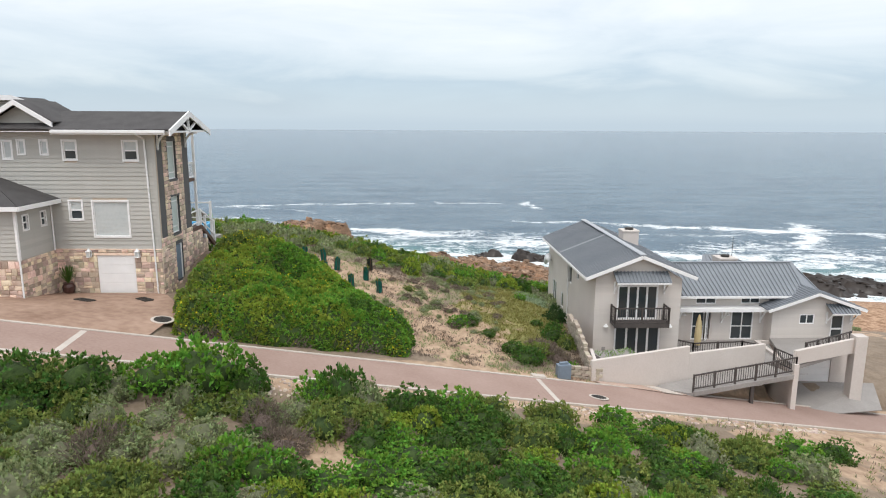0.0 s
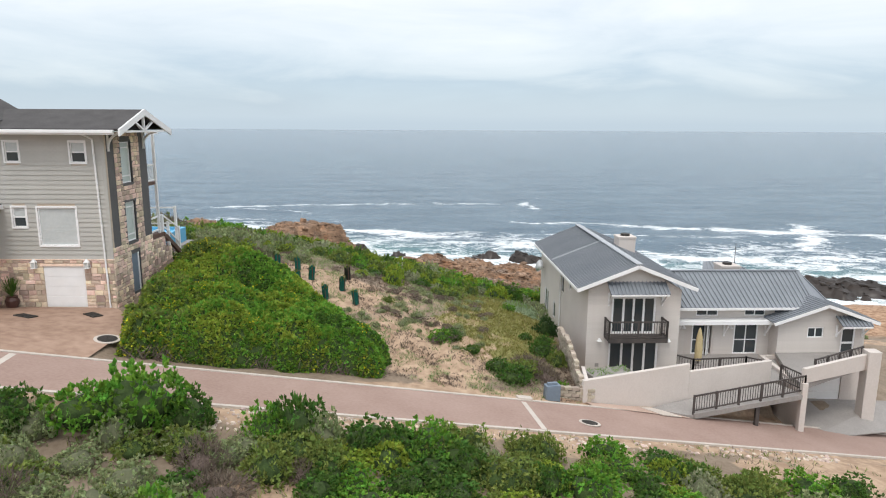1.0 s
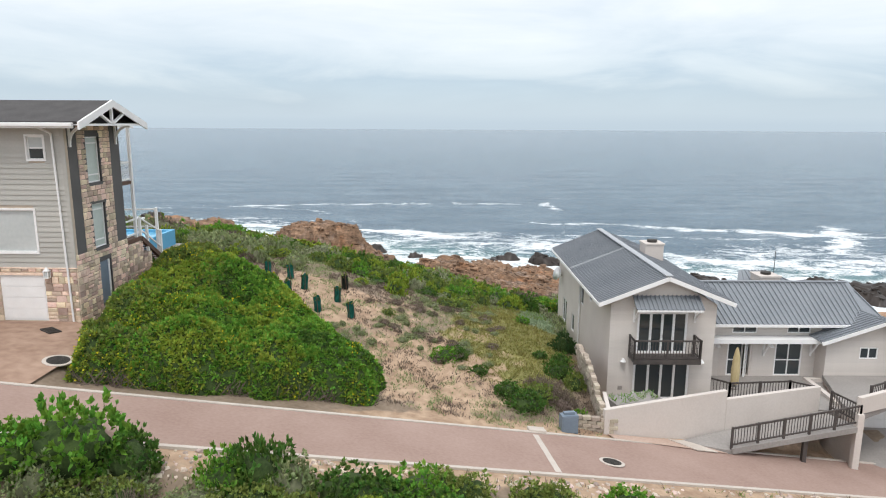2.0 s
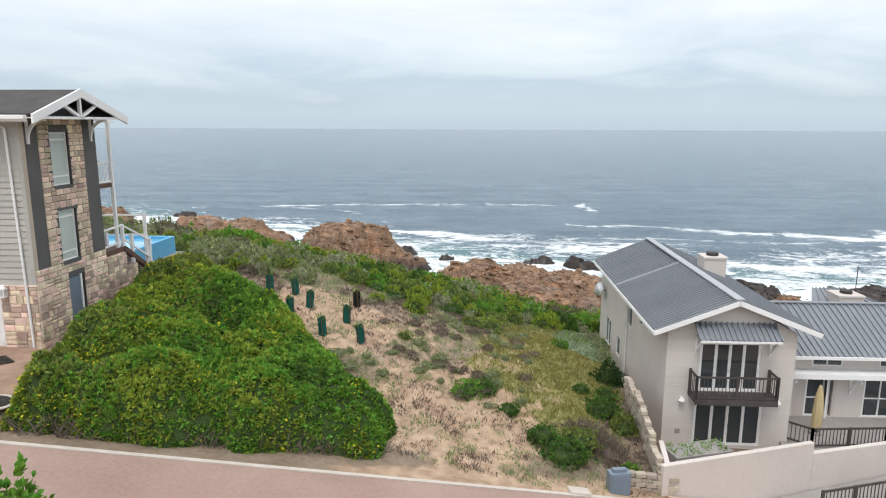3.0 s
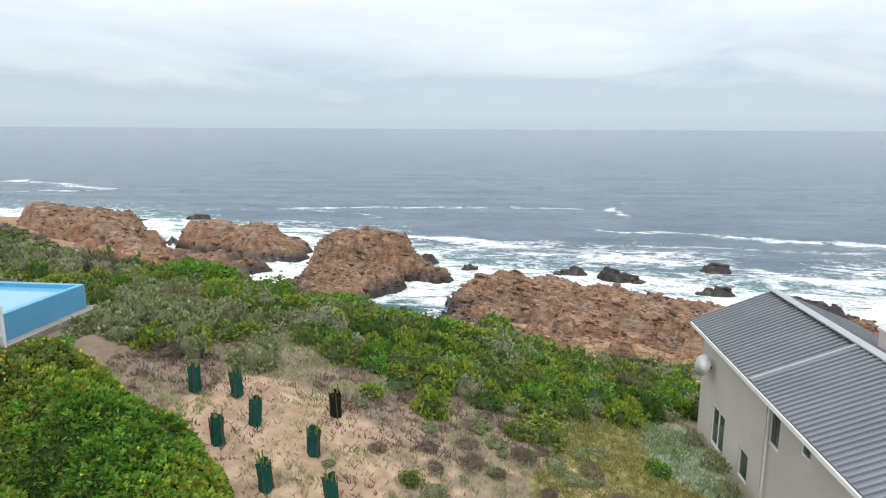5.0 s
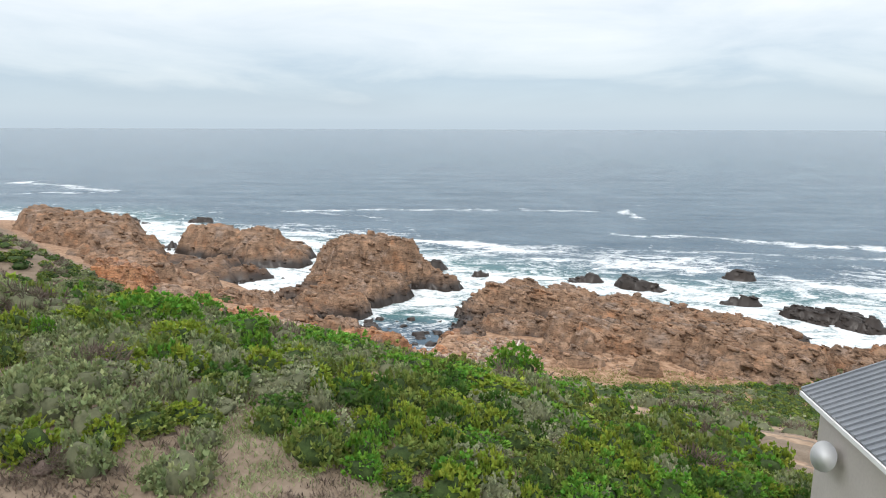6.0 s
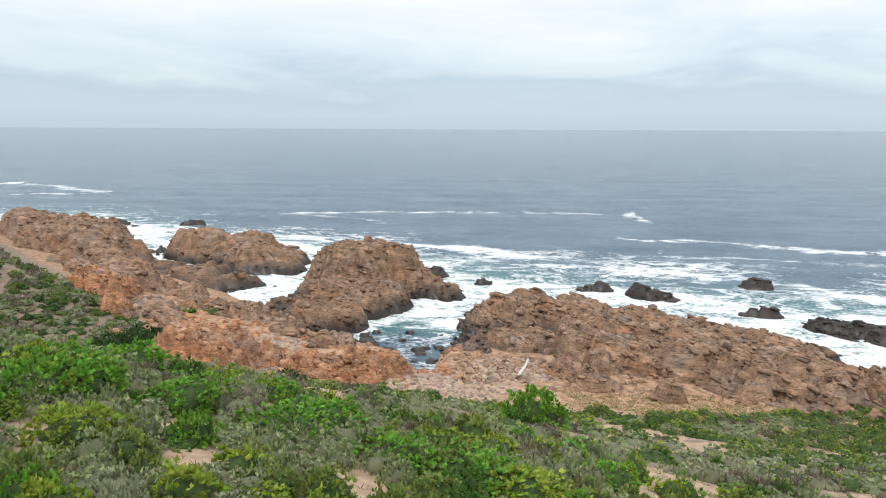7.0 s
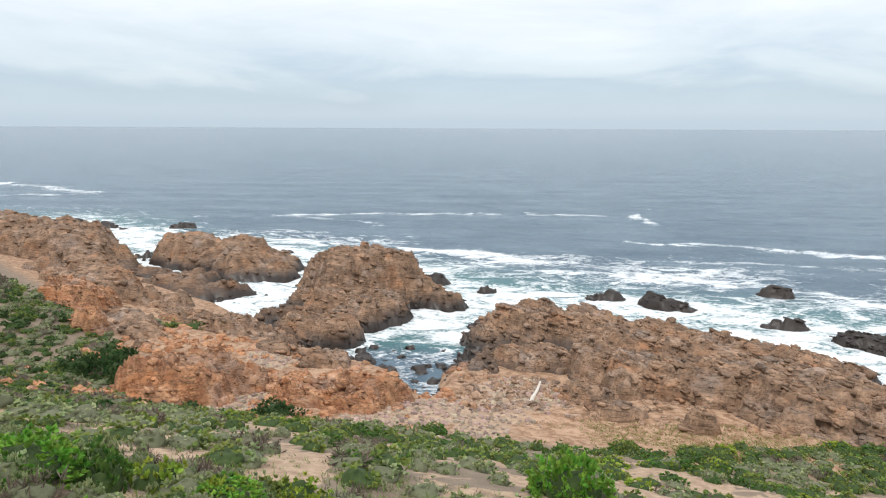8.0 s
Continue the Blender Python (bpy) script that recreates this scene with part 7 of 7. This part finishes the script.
def scatter(verts, faces, per_m2, rng_):
    """Points and normals spread evenly over quads."""
    a, b, c, d = (verts[faces[:, k]] for k in range(4))
    n = np.cross(c - a, d - b)
    ar = np.linalg.norm(n, axis=1) / 2
    num = rng_.poisson(ar * per_m2)
    i = np.repeat(np.arange(len(faces)), num)
    u, v = rng_.random((2, len(i), 1))
    p = a[i] * (1 - u) * (1 - v) + b[i] * u * (1 - v) + c[i] * u * v + d[i] * (1 - u) * v
    nn = n[i] / (np.linalg.norm(n[i], axis=1, keepdims=True) + 1e-9)
    return p, nn * np.sign(nn[:, 2:3] + 1e-9)


thick = thing("thicket", Matrix.Identity(4), "broad dense bright green thicket with yellow flowers beside the lane", "bush")
# solid hull just under the leaves, its dark colour standing in for shade
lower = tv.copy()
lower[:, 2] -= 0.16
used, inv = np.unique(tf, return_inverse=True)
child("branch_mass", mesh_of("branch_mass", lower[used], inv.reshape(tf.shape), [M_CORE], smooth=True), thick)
pts, nrm = scatter(tv, tf, 125, grng)
ci = np.clip(((pts[:, 1] - 31.5) / cell).round().astype(int), 0, tx.shape[0] - 1), np.clip(((pts[:, 0] + 17) / cell).round().astype(int), 0, tx.shape[1] - 1)
full = grng.random(len(pts)) < 0.30 + 0.85 * clump[ci]
pts, nrm = pts[full], nrm[full]
pts = pts - nrm * grng.uniform(0, 0.2, (len(pts), 1))
lv, lf = tuft_quads(pts, nrm, 0.17, 0.042, grng, 6)
patch = fbm(pts[:, 0] / 2.2, pts[:, 1] / 2.2, 213) + grng.normal(0, 0.07, len(pts))
west = sstep(-9.0, -12.5, pts[:, 0]) + 0.8 * sstep(43, 46.5, pts[:, 1]) * (pts[:, 0] < -5)
idx = np.where(grng.random(len(pts)) < 0.75 * west, np.where(patch < 0.5, 3, 2), np.where(patch < 0.34, 1, np.where(patch < 0.60, 0, 2)))
child("foliage", mesh_of("foliage", lv, lf, [L_BRIGHT, L_DEEP, L_LIME, L_OLIVE], np.repeat(idx, 6)), thick)
fl = (fbm(pts[:, 0] / 1.1, pts[:, 1] / 1.1, 215) + 0.12 * west > 0.70) & (grng.random(len(pts)) < 0.16)
fv, ff = leaf_quads(pts[fl] + nrm[fl] * 0.15, nrm[fl], 0.10, 0.05, grng)
tagged(child("blossom", mesh_of("blossom", fv, ff, [L_FLOWER]), thick, "scattered small yellow flowers"), kind="stuff")
# bare stems along its foot by the lane
bm = bmesh.new()
for _ in range(520):
    t = grng.random()
    x, y = -12.6 + 11.7 * t, 32.4 + 4.3 * t + float(grng.uniform(-0.4, 0.5))
    z = float(land(x, y))
    bar(bm, (x, y, z - 0.05), (x + float(grng.uniform(-.7, .7)), y + float(grng.uniform(-.3, .5)), z + float(grng.uniform(.1, .75))), 0.022)
tagged(part("stem_tangle", bm, M_TWIG, thick, "bare grey brown stems"), kind="stuff")

# bushes on the open plot and round the houses
for args in (("bright", 2.1, 43.6, 0.95, 0.7), ("deep", 2.9, 43.9, 0.7, 0.55), ("grey", 3.4, 44.6, 0.55, 0.5), ("deep", 4.1, 42.6, 0.7, 0.45), ("deep", 6.4, 39.9, 1.2, 1.0), ("olive", 7.2, 41.0, 1.1, 0.9), ("deep", 5.6, 41.0, 0.9, 0.7),
             ("dry", 7.7, 41.8, 1.2, 0.9), ("dry", 8.6, 40.8, 1.0, 0.8), ("bright", 9.3, 39.7, 0.6, 0.6), ("deep", 8.9, 44.6, 1.0, 1.0), ("olive", 9.6, 43.4, 0.8, 0.9), ("deep", 7.9, 46.5, 0.6, 0.4), ("dark", 9.7, 48.6, 0.9, 1.3),
             ("deep", 9.2, 46.4, 0.7, 0.6), ("bright", 7.3, 52.8, 0.6, 0.45), ("grey", 9.9, 52.5, 0.7, 0.7), ("grey", 10.1, 55.0, 0.7, 0.7), ("pale", 10.0, 58.0, 0.6, 0.6), ("olive", -1.6, 47.3, 0.5, 0.35), ("grey", 0.2, 44.9, 0.5, 0.3),
             ("deep", -17.0, 46.9, 1.1, 0.8), ("bright", -15.6, 49.0, 1.3, 0.8), ("dry", -11.8, 50.8, 0.9, 0.5),
             ("bright", -1.0, 91.5, 2.7, 2.9), ("bright", -19.4, 68.7, 2.6, 1.7), ("bright", -19.9, 67.5, 2.0, 1.5), ("lime", -16.0, 64.4, 1.7, 1.3), ("bright", -15.8, 69.9, 2.0, 1.2), ("bright", -15.2, 71.2, 1.5, 1.0), ("bright", -11.4, 69.8, 2.4, 1.2), ("bright", -10.5, 71.9, 2.2, 1.1), ("bright", -6.7, 69.7, 2.0, 1.1), ("deep", -14.1, 125.3, 2.0, 1.0), ("lime", -10.0, 63.9, 1.3, 0.9), ("bright", -3.4, 69.8, 2.2, 1.1), ("lime", -1.6, 69.3, 2.2, 1.0), ("bright", 2.1, 74.2, 1.8, 1.0), ("bright", 0.6, 79.4, 1.6, 0.8), ("olive", 7.5, 126.5, 2.2, 1.5), ("pale", -14.8, 64.7, 1.1, 0.9), ("pale", -19.4, 67.3, 1.1, 0.8), ("pale", -10.2, 62.9, 0.9, 0.6), ("pale", -15.9, 68.2, 1.1, 0.6), ("pale", -11.1, 61.7, 1.0, 0.6), ("pale", -2.0, 57.4, 1.1, 0.85), ("pale", -0.9, 59.2, 0.9, 0.7), ("pale", 2.6, 58.4, 0.9, 0.7), ("pale", -2.9, 60.4, 0.8, 0.6), ("pale", -0.2, 61.8, 0.9, 0.6),
             ("bright", -21.5, 75.5, 2.3, 1.5), ("bright", -23.4, 73.0, 2.0, 1.3), ("bright", -14.5, 76.8, 1.7, 0.9), ("deep", -13.0, 75.2, 1.3, 0.8), ("bright", -19.4, 70.2, 1.5, 1.2), ("grey", -17.6, 70.4, 1.2, 1.0),
             ("bright", 5.6, 60.5, 1.7, 1.2), ("deep", 8.0, 61.8, 1.9, 1.4), ("bright", 9.8, 64.0, 1.8, 1.2), ("dry", 8.2, 66.0, 1.5, 1.0), ("bright", 1.8, 66.0, 1.6, 0.9), ("dark", -58.5, 134.5, 4.4, 3.6), ("dark", -62, 138.5, 4.2, 3.2), ("dark", -33.5, 125.5, 3.4, 2.2), ("dark", -55, 131, 3.2, 2.6), ("dark", -64.5, 134, 3.4, 2.4)):
    shrub(*args)


for _ in range(75):
    x, y = float(grng.uniform(-4.5, 5.5)), float(grng.uniform(42.5, 54))
    if inside_depth(np.array([x]), np.array([y]), THICKET)[0] < -0.7:
        shrub("grey" if grng.random() < 0.6 else "dry", x, y, float(grng.uniform(0.3, 0.65)), float(grng.uniform(0.14, 0.32)))


def slope_kind(x, y):
    k = float(fbm(np.array([x / 8.0]), np.array([y / 6.0]), 221, 3)[0]) + float(grng.normal(0, 0.045))
    left = 1 if x < -9 and y < 100 else 0
    if x < -38 and y > 95:
        return ("grey", "olive", "dark", "deep", "grey", "olive", "dry")[int(grng.integers(7))]
    if 79 < y < 107 and grng.random() < 0.62:
        return ("grey", "pale", "dry", "olive", "grey")[int(grng.integers(5))]
    if left and y < 78 and grng.random() < 0.5:
        return ("grey", "pale", "grey", "lime")[int(grng.integers(4))]
    if k < 0.33:
        return "grey"
    if k < 0.40:
        return "dry" if grng.random() < 0.4 else "grey"
    if k < 0.52:
        return "olive" if not left or grng.random() < 0.5 else "grey"
    if k < 0.60:
        return ("bright" if grng.random() < 0.6 else "lime") if y < 84 else ("olive" if grng.random() < 0.6 else "deep")
    if k < 0.67:
        return "lime" if grng.random() < 0.5 else "deep"
    return "pale" if grng.random() < 0.6 else "deep"


LATER = []
for j in range(26):
    for i in range(38):
        x, y = -34 + i * 1.28 + float(grng.uniform(-.5, .5)), 51.5 + j * 1.2 + float(grng.uniform(-.5, .5))
        if x > 10.2 and y < 62.3 or x < -16.6 and y < 58.5 or bare_sand(np.array([x]), np.array([y]))[0] > 0.45 or grassy(np.array([x]), np.array([y]))[0] > 0.4 or minty(np.array([x]), np.array([y]))[0] > 0.3:
            continue
        if y < 55 and -10 < x and grng.random() < 0.6 or x > 12 and grng.random() < 0.2:
            continue
        if y < 68 and x > -22:
            shrub(slope_kind(x, y), x, y, float(grng.uniform(0.6, 1.2)), float(grng.uniform(0.4, 1.15)))
        else:
            LATER.append((slope_kind(x, y), x, y, float(grng.uniform(0.6, 1.25)), float(grng.uniform(0.4, 1.2))))

# the lower slope: low scrub beyond counting
fv_, ff_, fi_, base_ = [], [], [], 0
slots = list(SPECIES)
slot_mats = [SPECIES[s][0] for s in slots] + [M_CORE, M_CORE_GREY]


def add_far(kind, x, y, r, h, shapes=None):
    global base_
    lv, lf, cv, cf = (shapes or SHAPES)[kind, int(grng.integers(3))]
    a = float(grng.uniform(0, math.tau))
    c, s = math.cos(a), math.sin(a)
    rot = np.array([[c, s, 0], [-s, c, 0], [0, 0, 1]])
    o = np.array([x, y, float(land(x, y))])
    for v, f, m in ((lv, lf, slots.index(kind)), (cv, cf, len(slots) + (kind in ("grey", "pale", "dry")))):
        fv_.append((v @ rot) * np.array([r, r, h / SPECIES[kind][4]]) + o)
        ff_.append(f + base_)
        fi_.append(np.full(len(f), m))
        base_ += len(v)


for args in LATER:
    add_far(*args, shapes=MIDDLE)
for j in range(43):
    for i in range(74):
        x, y = -92 + i * 2.0 + float(grng.uniform(-.8, .8)), 82.5 + j * 1.9 + float(grng.uniform(-.7, .7))
        edge = 125 + 0.88 * max(-40 - x, 0) + 0.42 * max(min(x, 60), 0) + 6 * (float(fbm(np.array([x / 9]), np.array([y / 9]), 231)[0]) - 0.5)
        if y > edge or x < -30 and y < 82 or bare_sand(np.array([x]), np.array([y]))[0] > 0.5:
            continue
        if 82 < y < 108 and grng.random() < 0.22:
            continue
        add_far(slope_kind(x, y), x, y, float(grng.uniform(0.85, 1.75)), float(grng.uniform(0.4, 0.95)))
for j in range(26):
    for i in range(40):
        # hillside beyond the pool and towards the western rocks
        x, y = -150 + i * 3.0 + float(grng.uniform(-1.3, 1.3)), 56 + j * 4.4 + float(grng.uniform(-2, 2))
        if -92 < x and y > 82 and y < 163 or x > -34 or y > 151 + 0.78 * max(-45 - x, 0) or -30 < x and y < 60:
            continue
        add_far(slope_kind(x, y), x, y, float(grng.uniform(1.6, 2.6)), float(grng.uniform(0.7, 1.4)))
scrub = new("coastal_scrub", mesh_of("coastal_scrub", np.concatenate(fv_), np.concatenate(ff_), slot_mats, np.concatenate(fi_)))
tagged(scrub, "low mixed green and grey scrub covering the lower slope", "scrub", kind="stuff")

# grass, litter and small tufts
def tufts(name, label, n, x0, x1, y0, y1, keep, mats, pick, h, blades=5):
    x, y = grng.uniform(x0, x1, n), grng.uniform(y0, y1, n)
    k = keep(x, y) > grng.random(n)
    x, y = x[k], y[k]
    z = land(x, y)
    hh = h * grng.uniform(0.5, 1.3, len(x))
    x, y, z, hh = (np.repeat(q, blades) for q in (x, y, z, hh))
    m = len(x)
    p = np.stack([x + grng.normal(0, 0.09, m), y + grng.normal(0, 0.09, m), z - 0.02], 1)
    d = np.stack([grng.normal(0, 0.55, m), grng.normal(0, 0.55, m), np.ones(m)], 1) * hh[:, None]
    s = np.stack([grng.normal(0, 1, m), grng.normal(0, 1, m), np.zeros(m)], 1)
    s = s / np.linalg.norm(s, axis=1, keepdims=True) * 0.02
    v = np.stack([p - s, p + s, p + d * 0.7 + s * 0.8, p + d], 1).reshape(-1, 3)
    me_ = mesh_of(name, v, np.arange(len(v)).reshape(-1, 4), mats, pick(x, y))
    tagged(new(name, me_), label, "grass", kind="stuff")


plot_keep = lambda x, y: ((inside_depth(x, y, THICKET) < -0.2) & (road_gap(x, y) > 2.9) & ~((x > 10.3) & (y < 64)) & ~((x < -13) & (y < 51))) * np.clip(0.75 - 0.55 * bare_sand(x, y) * (fbm(x / 1.2, y / 1.2, 241) > 0.42) + 0.3 * grassy(x, y), 0, 1)
pick_plot = lambda x, y: np.where(minty(x, y) > 0.4, 2, np.where(grassy(x, y) + grng.normal(0, 0.2, len(x)) > 0.55, 0, np.where(fbm(x / 1.5, y / 1.5, 243) > 0.5, 1, 3)))
tufts("grass", "thin dry grass and twiggy litter on the open plot", 24000, -14, 11, 37, 60, plot_keep, [L_GRASS, L_DRY, L_MINT, L_GREY], pick_plot, 0.16)
near_keep = lambda x, y: ((road_gap(x, y) < -2.9) & (bare_sand(x, y) < 0.95)) * 0.6
tufts("grass", "dry grass and litter between the near bushes", 5000, -22, 26, 16, 36, near_keep, [L_DRY, L_GREY, L_OLIVE], lambda x, y: grng.integers(0, 3, len(x)), 0.22)
slope_keep = lambda x, y: 0.85 - 0.75 * bare_sand(x, y)
tufts("grass", "dry grass between the shrubs of the slope", 16000, -40, 14, 55, 90, slope_keep, [L_DRY, L_GREY, L_OLIVE, L_BRIGHT], lambda x, y: grng.integers(0, 4, len(x)), 0.25)
tufts("grass", "short green turf below the rock shelf", 9000, -5, 45, 124, 142, lambda x, y: grassy(x, y), [L_OLIVE, L_GRASS], lambda x, y: grng.integers(0, 2, len(x)), 0.25)

# ---- stones, beach ----
def pebbles(name, label, n, x0, x1, y0, y1, keep, lo, hi, mat, surface=land):
    x, y = grng.uniform(x0, x1, n), grng.uniform(y0, y1, n)
    k = keep(x, y) > grng.random(n)
    x, y = x[k], y[k]
    m = len(x)
    base = np.array([(1, 0, 0), (0, 1, 0), (-1, 0, 0), (0, -1, 0), (0.5, 0.5, 0.6), (-0.5, 0.5, 0.6), (-0.5, -0.5, 0.6), (0.5, -0.5, 0.6)], float)
    quads = np.array([(0, 1, 5, 4), (1, 2, 6, 5), (2, 3, 7, 6), (3, 0, 4, 7), (4, 5, 6, 7)])
    r = lo * (hi / lo) ** grng.random(m)
    v = base[None] * r[:, None, None] * grng.uniform(0.65, 1.3, (m, 8, 3))
    a = grng.uniform(0, math.tau, m)
    c, s = np.cos(a)[:, None], np.sin(a)[:, None]
    v = np.stack([v[..., 0] * c - v[..., 1] * s + x[:, None], v[..., 0] * s + v[..., 1] * c + y[:, None], v[..., 2] + surface(x, y)[:, None] - 0.02], -1)
    f = quads[None] + 8 * np.arange(m)[:, None, None]
    tagged(new(name, mesh_of(name, v.reshape(-1, 3), f.reshape(-1, 4), [mat])), label, "stones", kind="stuff")


pebbles("beach_cobbles", "pale cobbles strewn over the small beach", 6500, -50, 8, 118, 158, lambda x, y: bare_sand(x, y) * sstep(119, 124, y), 0.12, 0.5, M_COBBLE)
pebbles("broken_rock", "tumbled rust brown stones round the crags", 2400, -70, -14, 122, 168, lambda x, y: np.clip(fbm(x / 4, y / 4, 251) * 2.2 - 0.8, 0, 1) * (1 - 0.85 * bare_sand(x, y)), 0.25, 1.1, ROCK_MATS["orange"])
pebbles("broken_rock", "loose rock at the foot of the shelf", 1500, -14, 55, 138, 156, lambda x, y: np.clip(fbm(x / 5, y / 5, 253) * 1.5 - 0.4, 0, 1), 0.25, 1.0, ROCK_MATS["tan"])
pebbles("verge_stones", "loose pale stones along the verge of the lane", 16000, -24, 24, 22, 42, lambda x, y: (1 - sstep(0.35, 1.1, np.abs(road_gap(x, y) + 3.4))) * np.clip(fbm(x / 3, y / 3, 255) * 2.2 - 0.45, 0, 1), 0.05, 0.17, M_PEBBLE)
pebbles("cove_stones", "dark wet boulders in the shallow cove", 130, -36, -12, 148, 176, lambda x, y: (land(x, y) < 0.4) * 0.6, 0.3, 1.7, ROCK_MATS["dark"], lambda x, y: np.maximum(land(x, y), -0.35))
log = thing("driftwood_log", pose(-2.4, 147, float(land(-2.4, 147)) + 0.25, 0, 0, 80), "bleached driftwood log lying on the beach", "log")
bm = bmesh.new()
for k in range(6):
    tube(bm, (-4.2 + k * 1.4, 0.05 * math.sin(k), 0.1 * math.sin(k * 1.3)), (-2.8 + k * 1.4, 0.05 * math.sin(k + 1), 0.1 * math.sin((k + 1) * 1.3)), 0.34 - 0.03 * k, 9, 0.31 - 0.03 * k)
bmesh.ops.remove_doubles(bm, verts=bm.verts[:], dist=0.02)
part("trunk", bm, M_BLEACH, log)
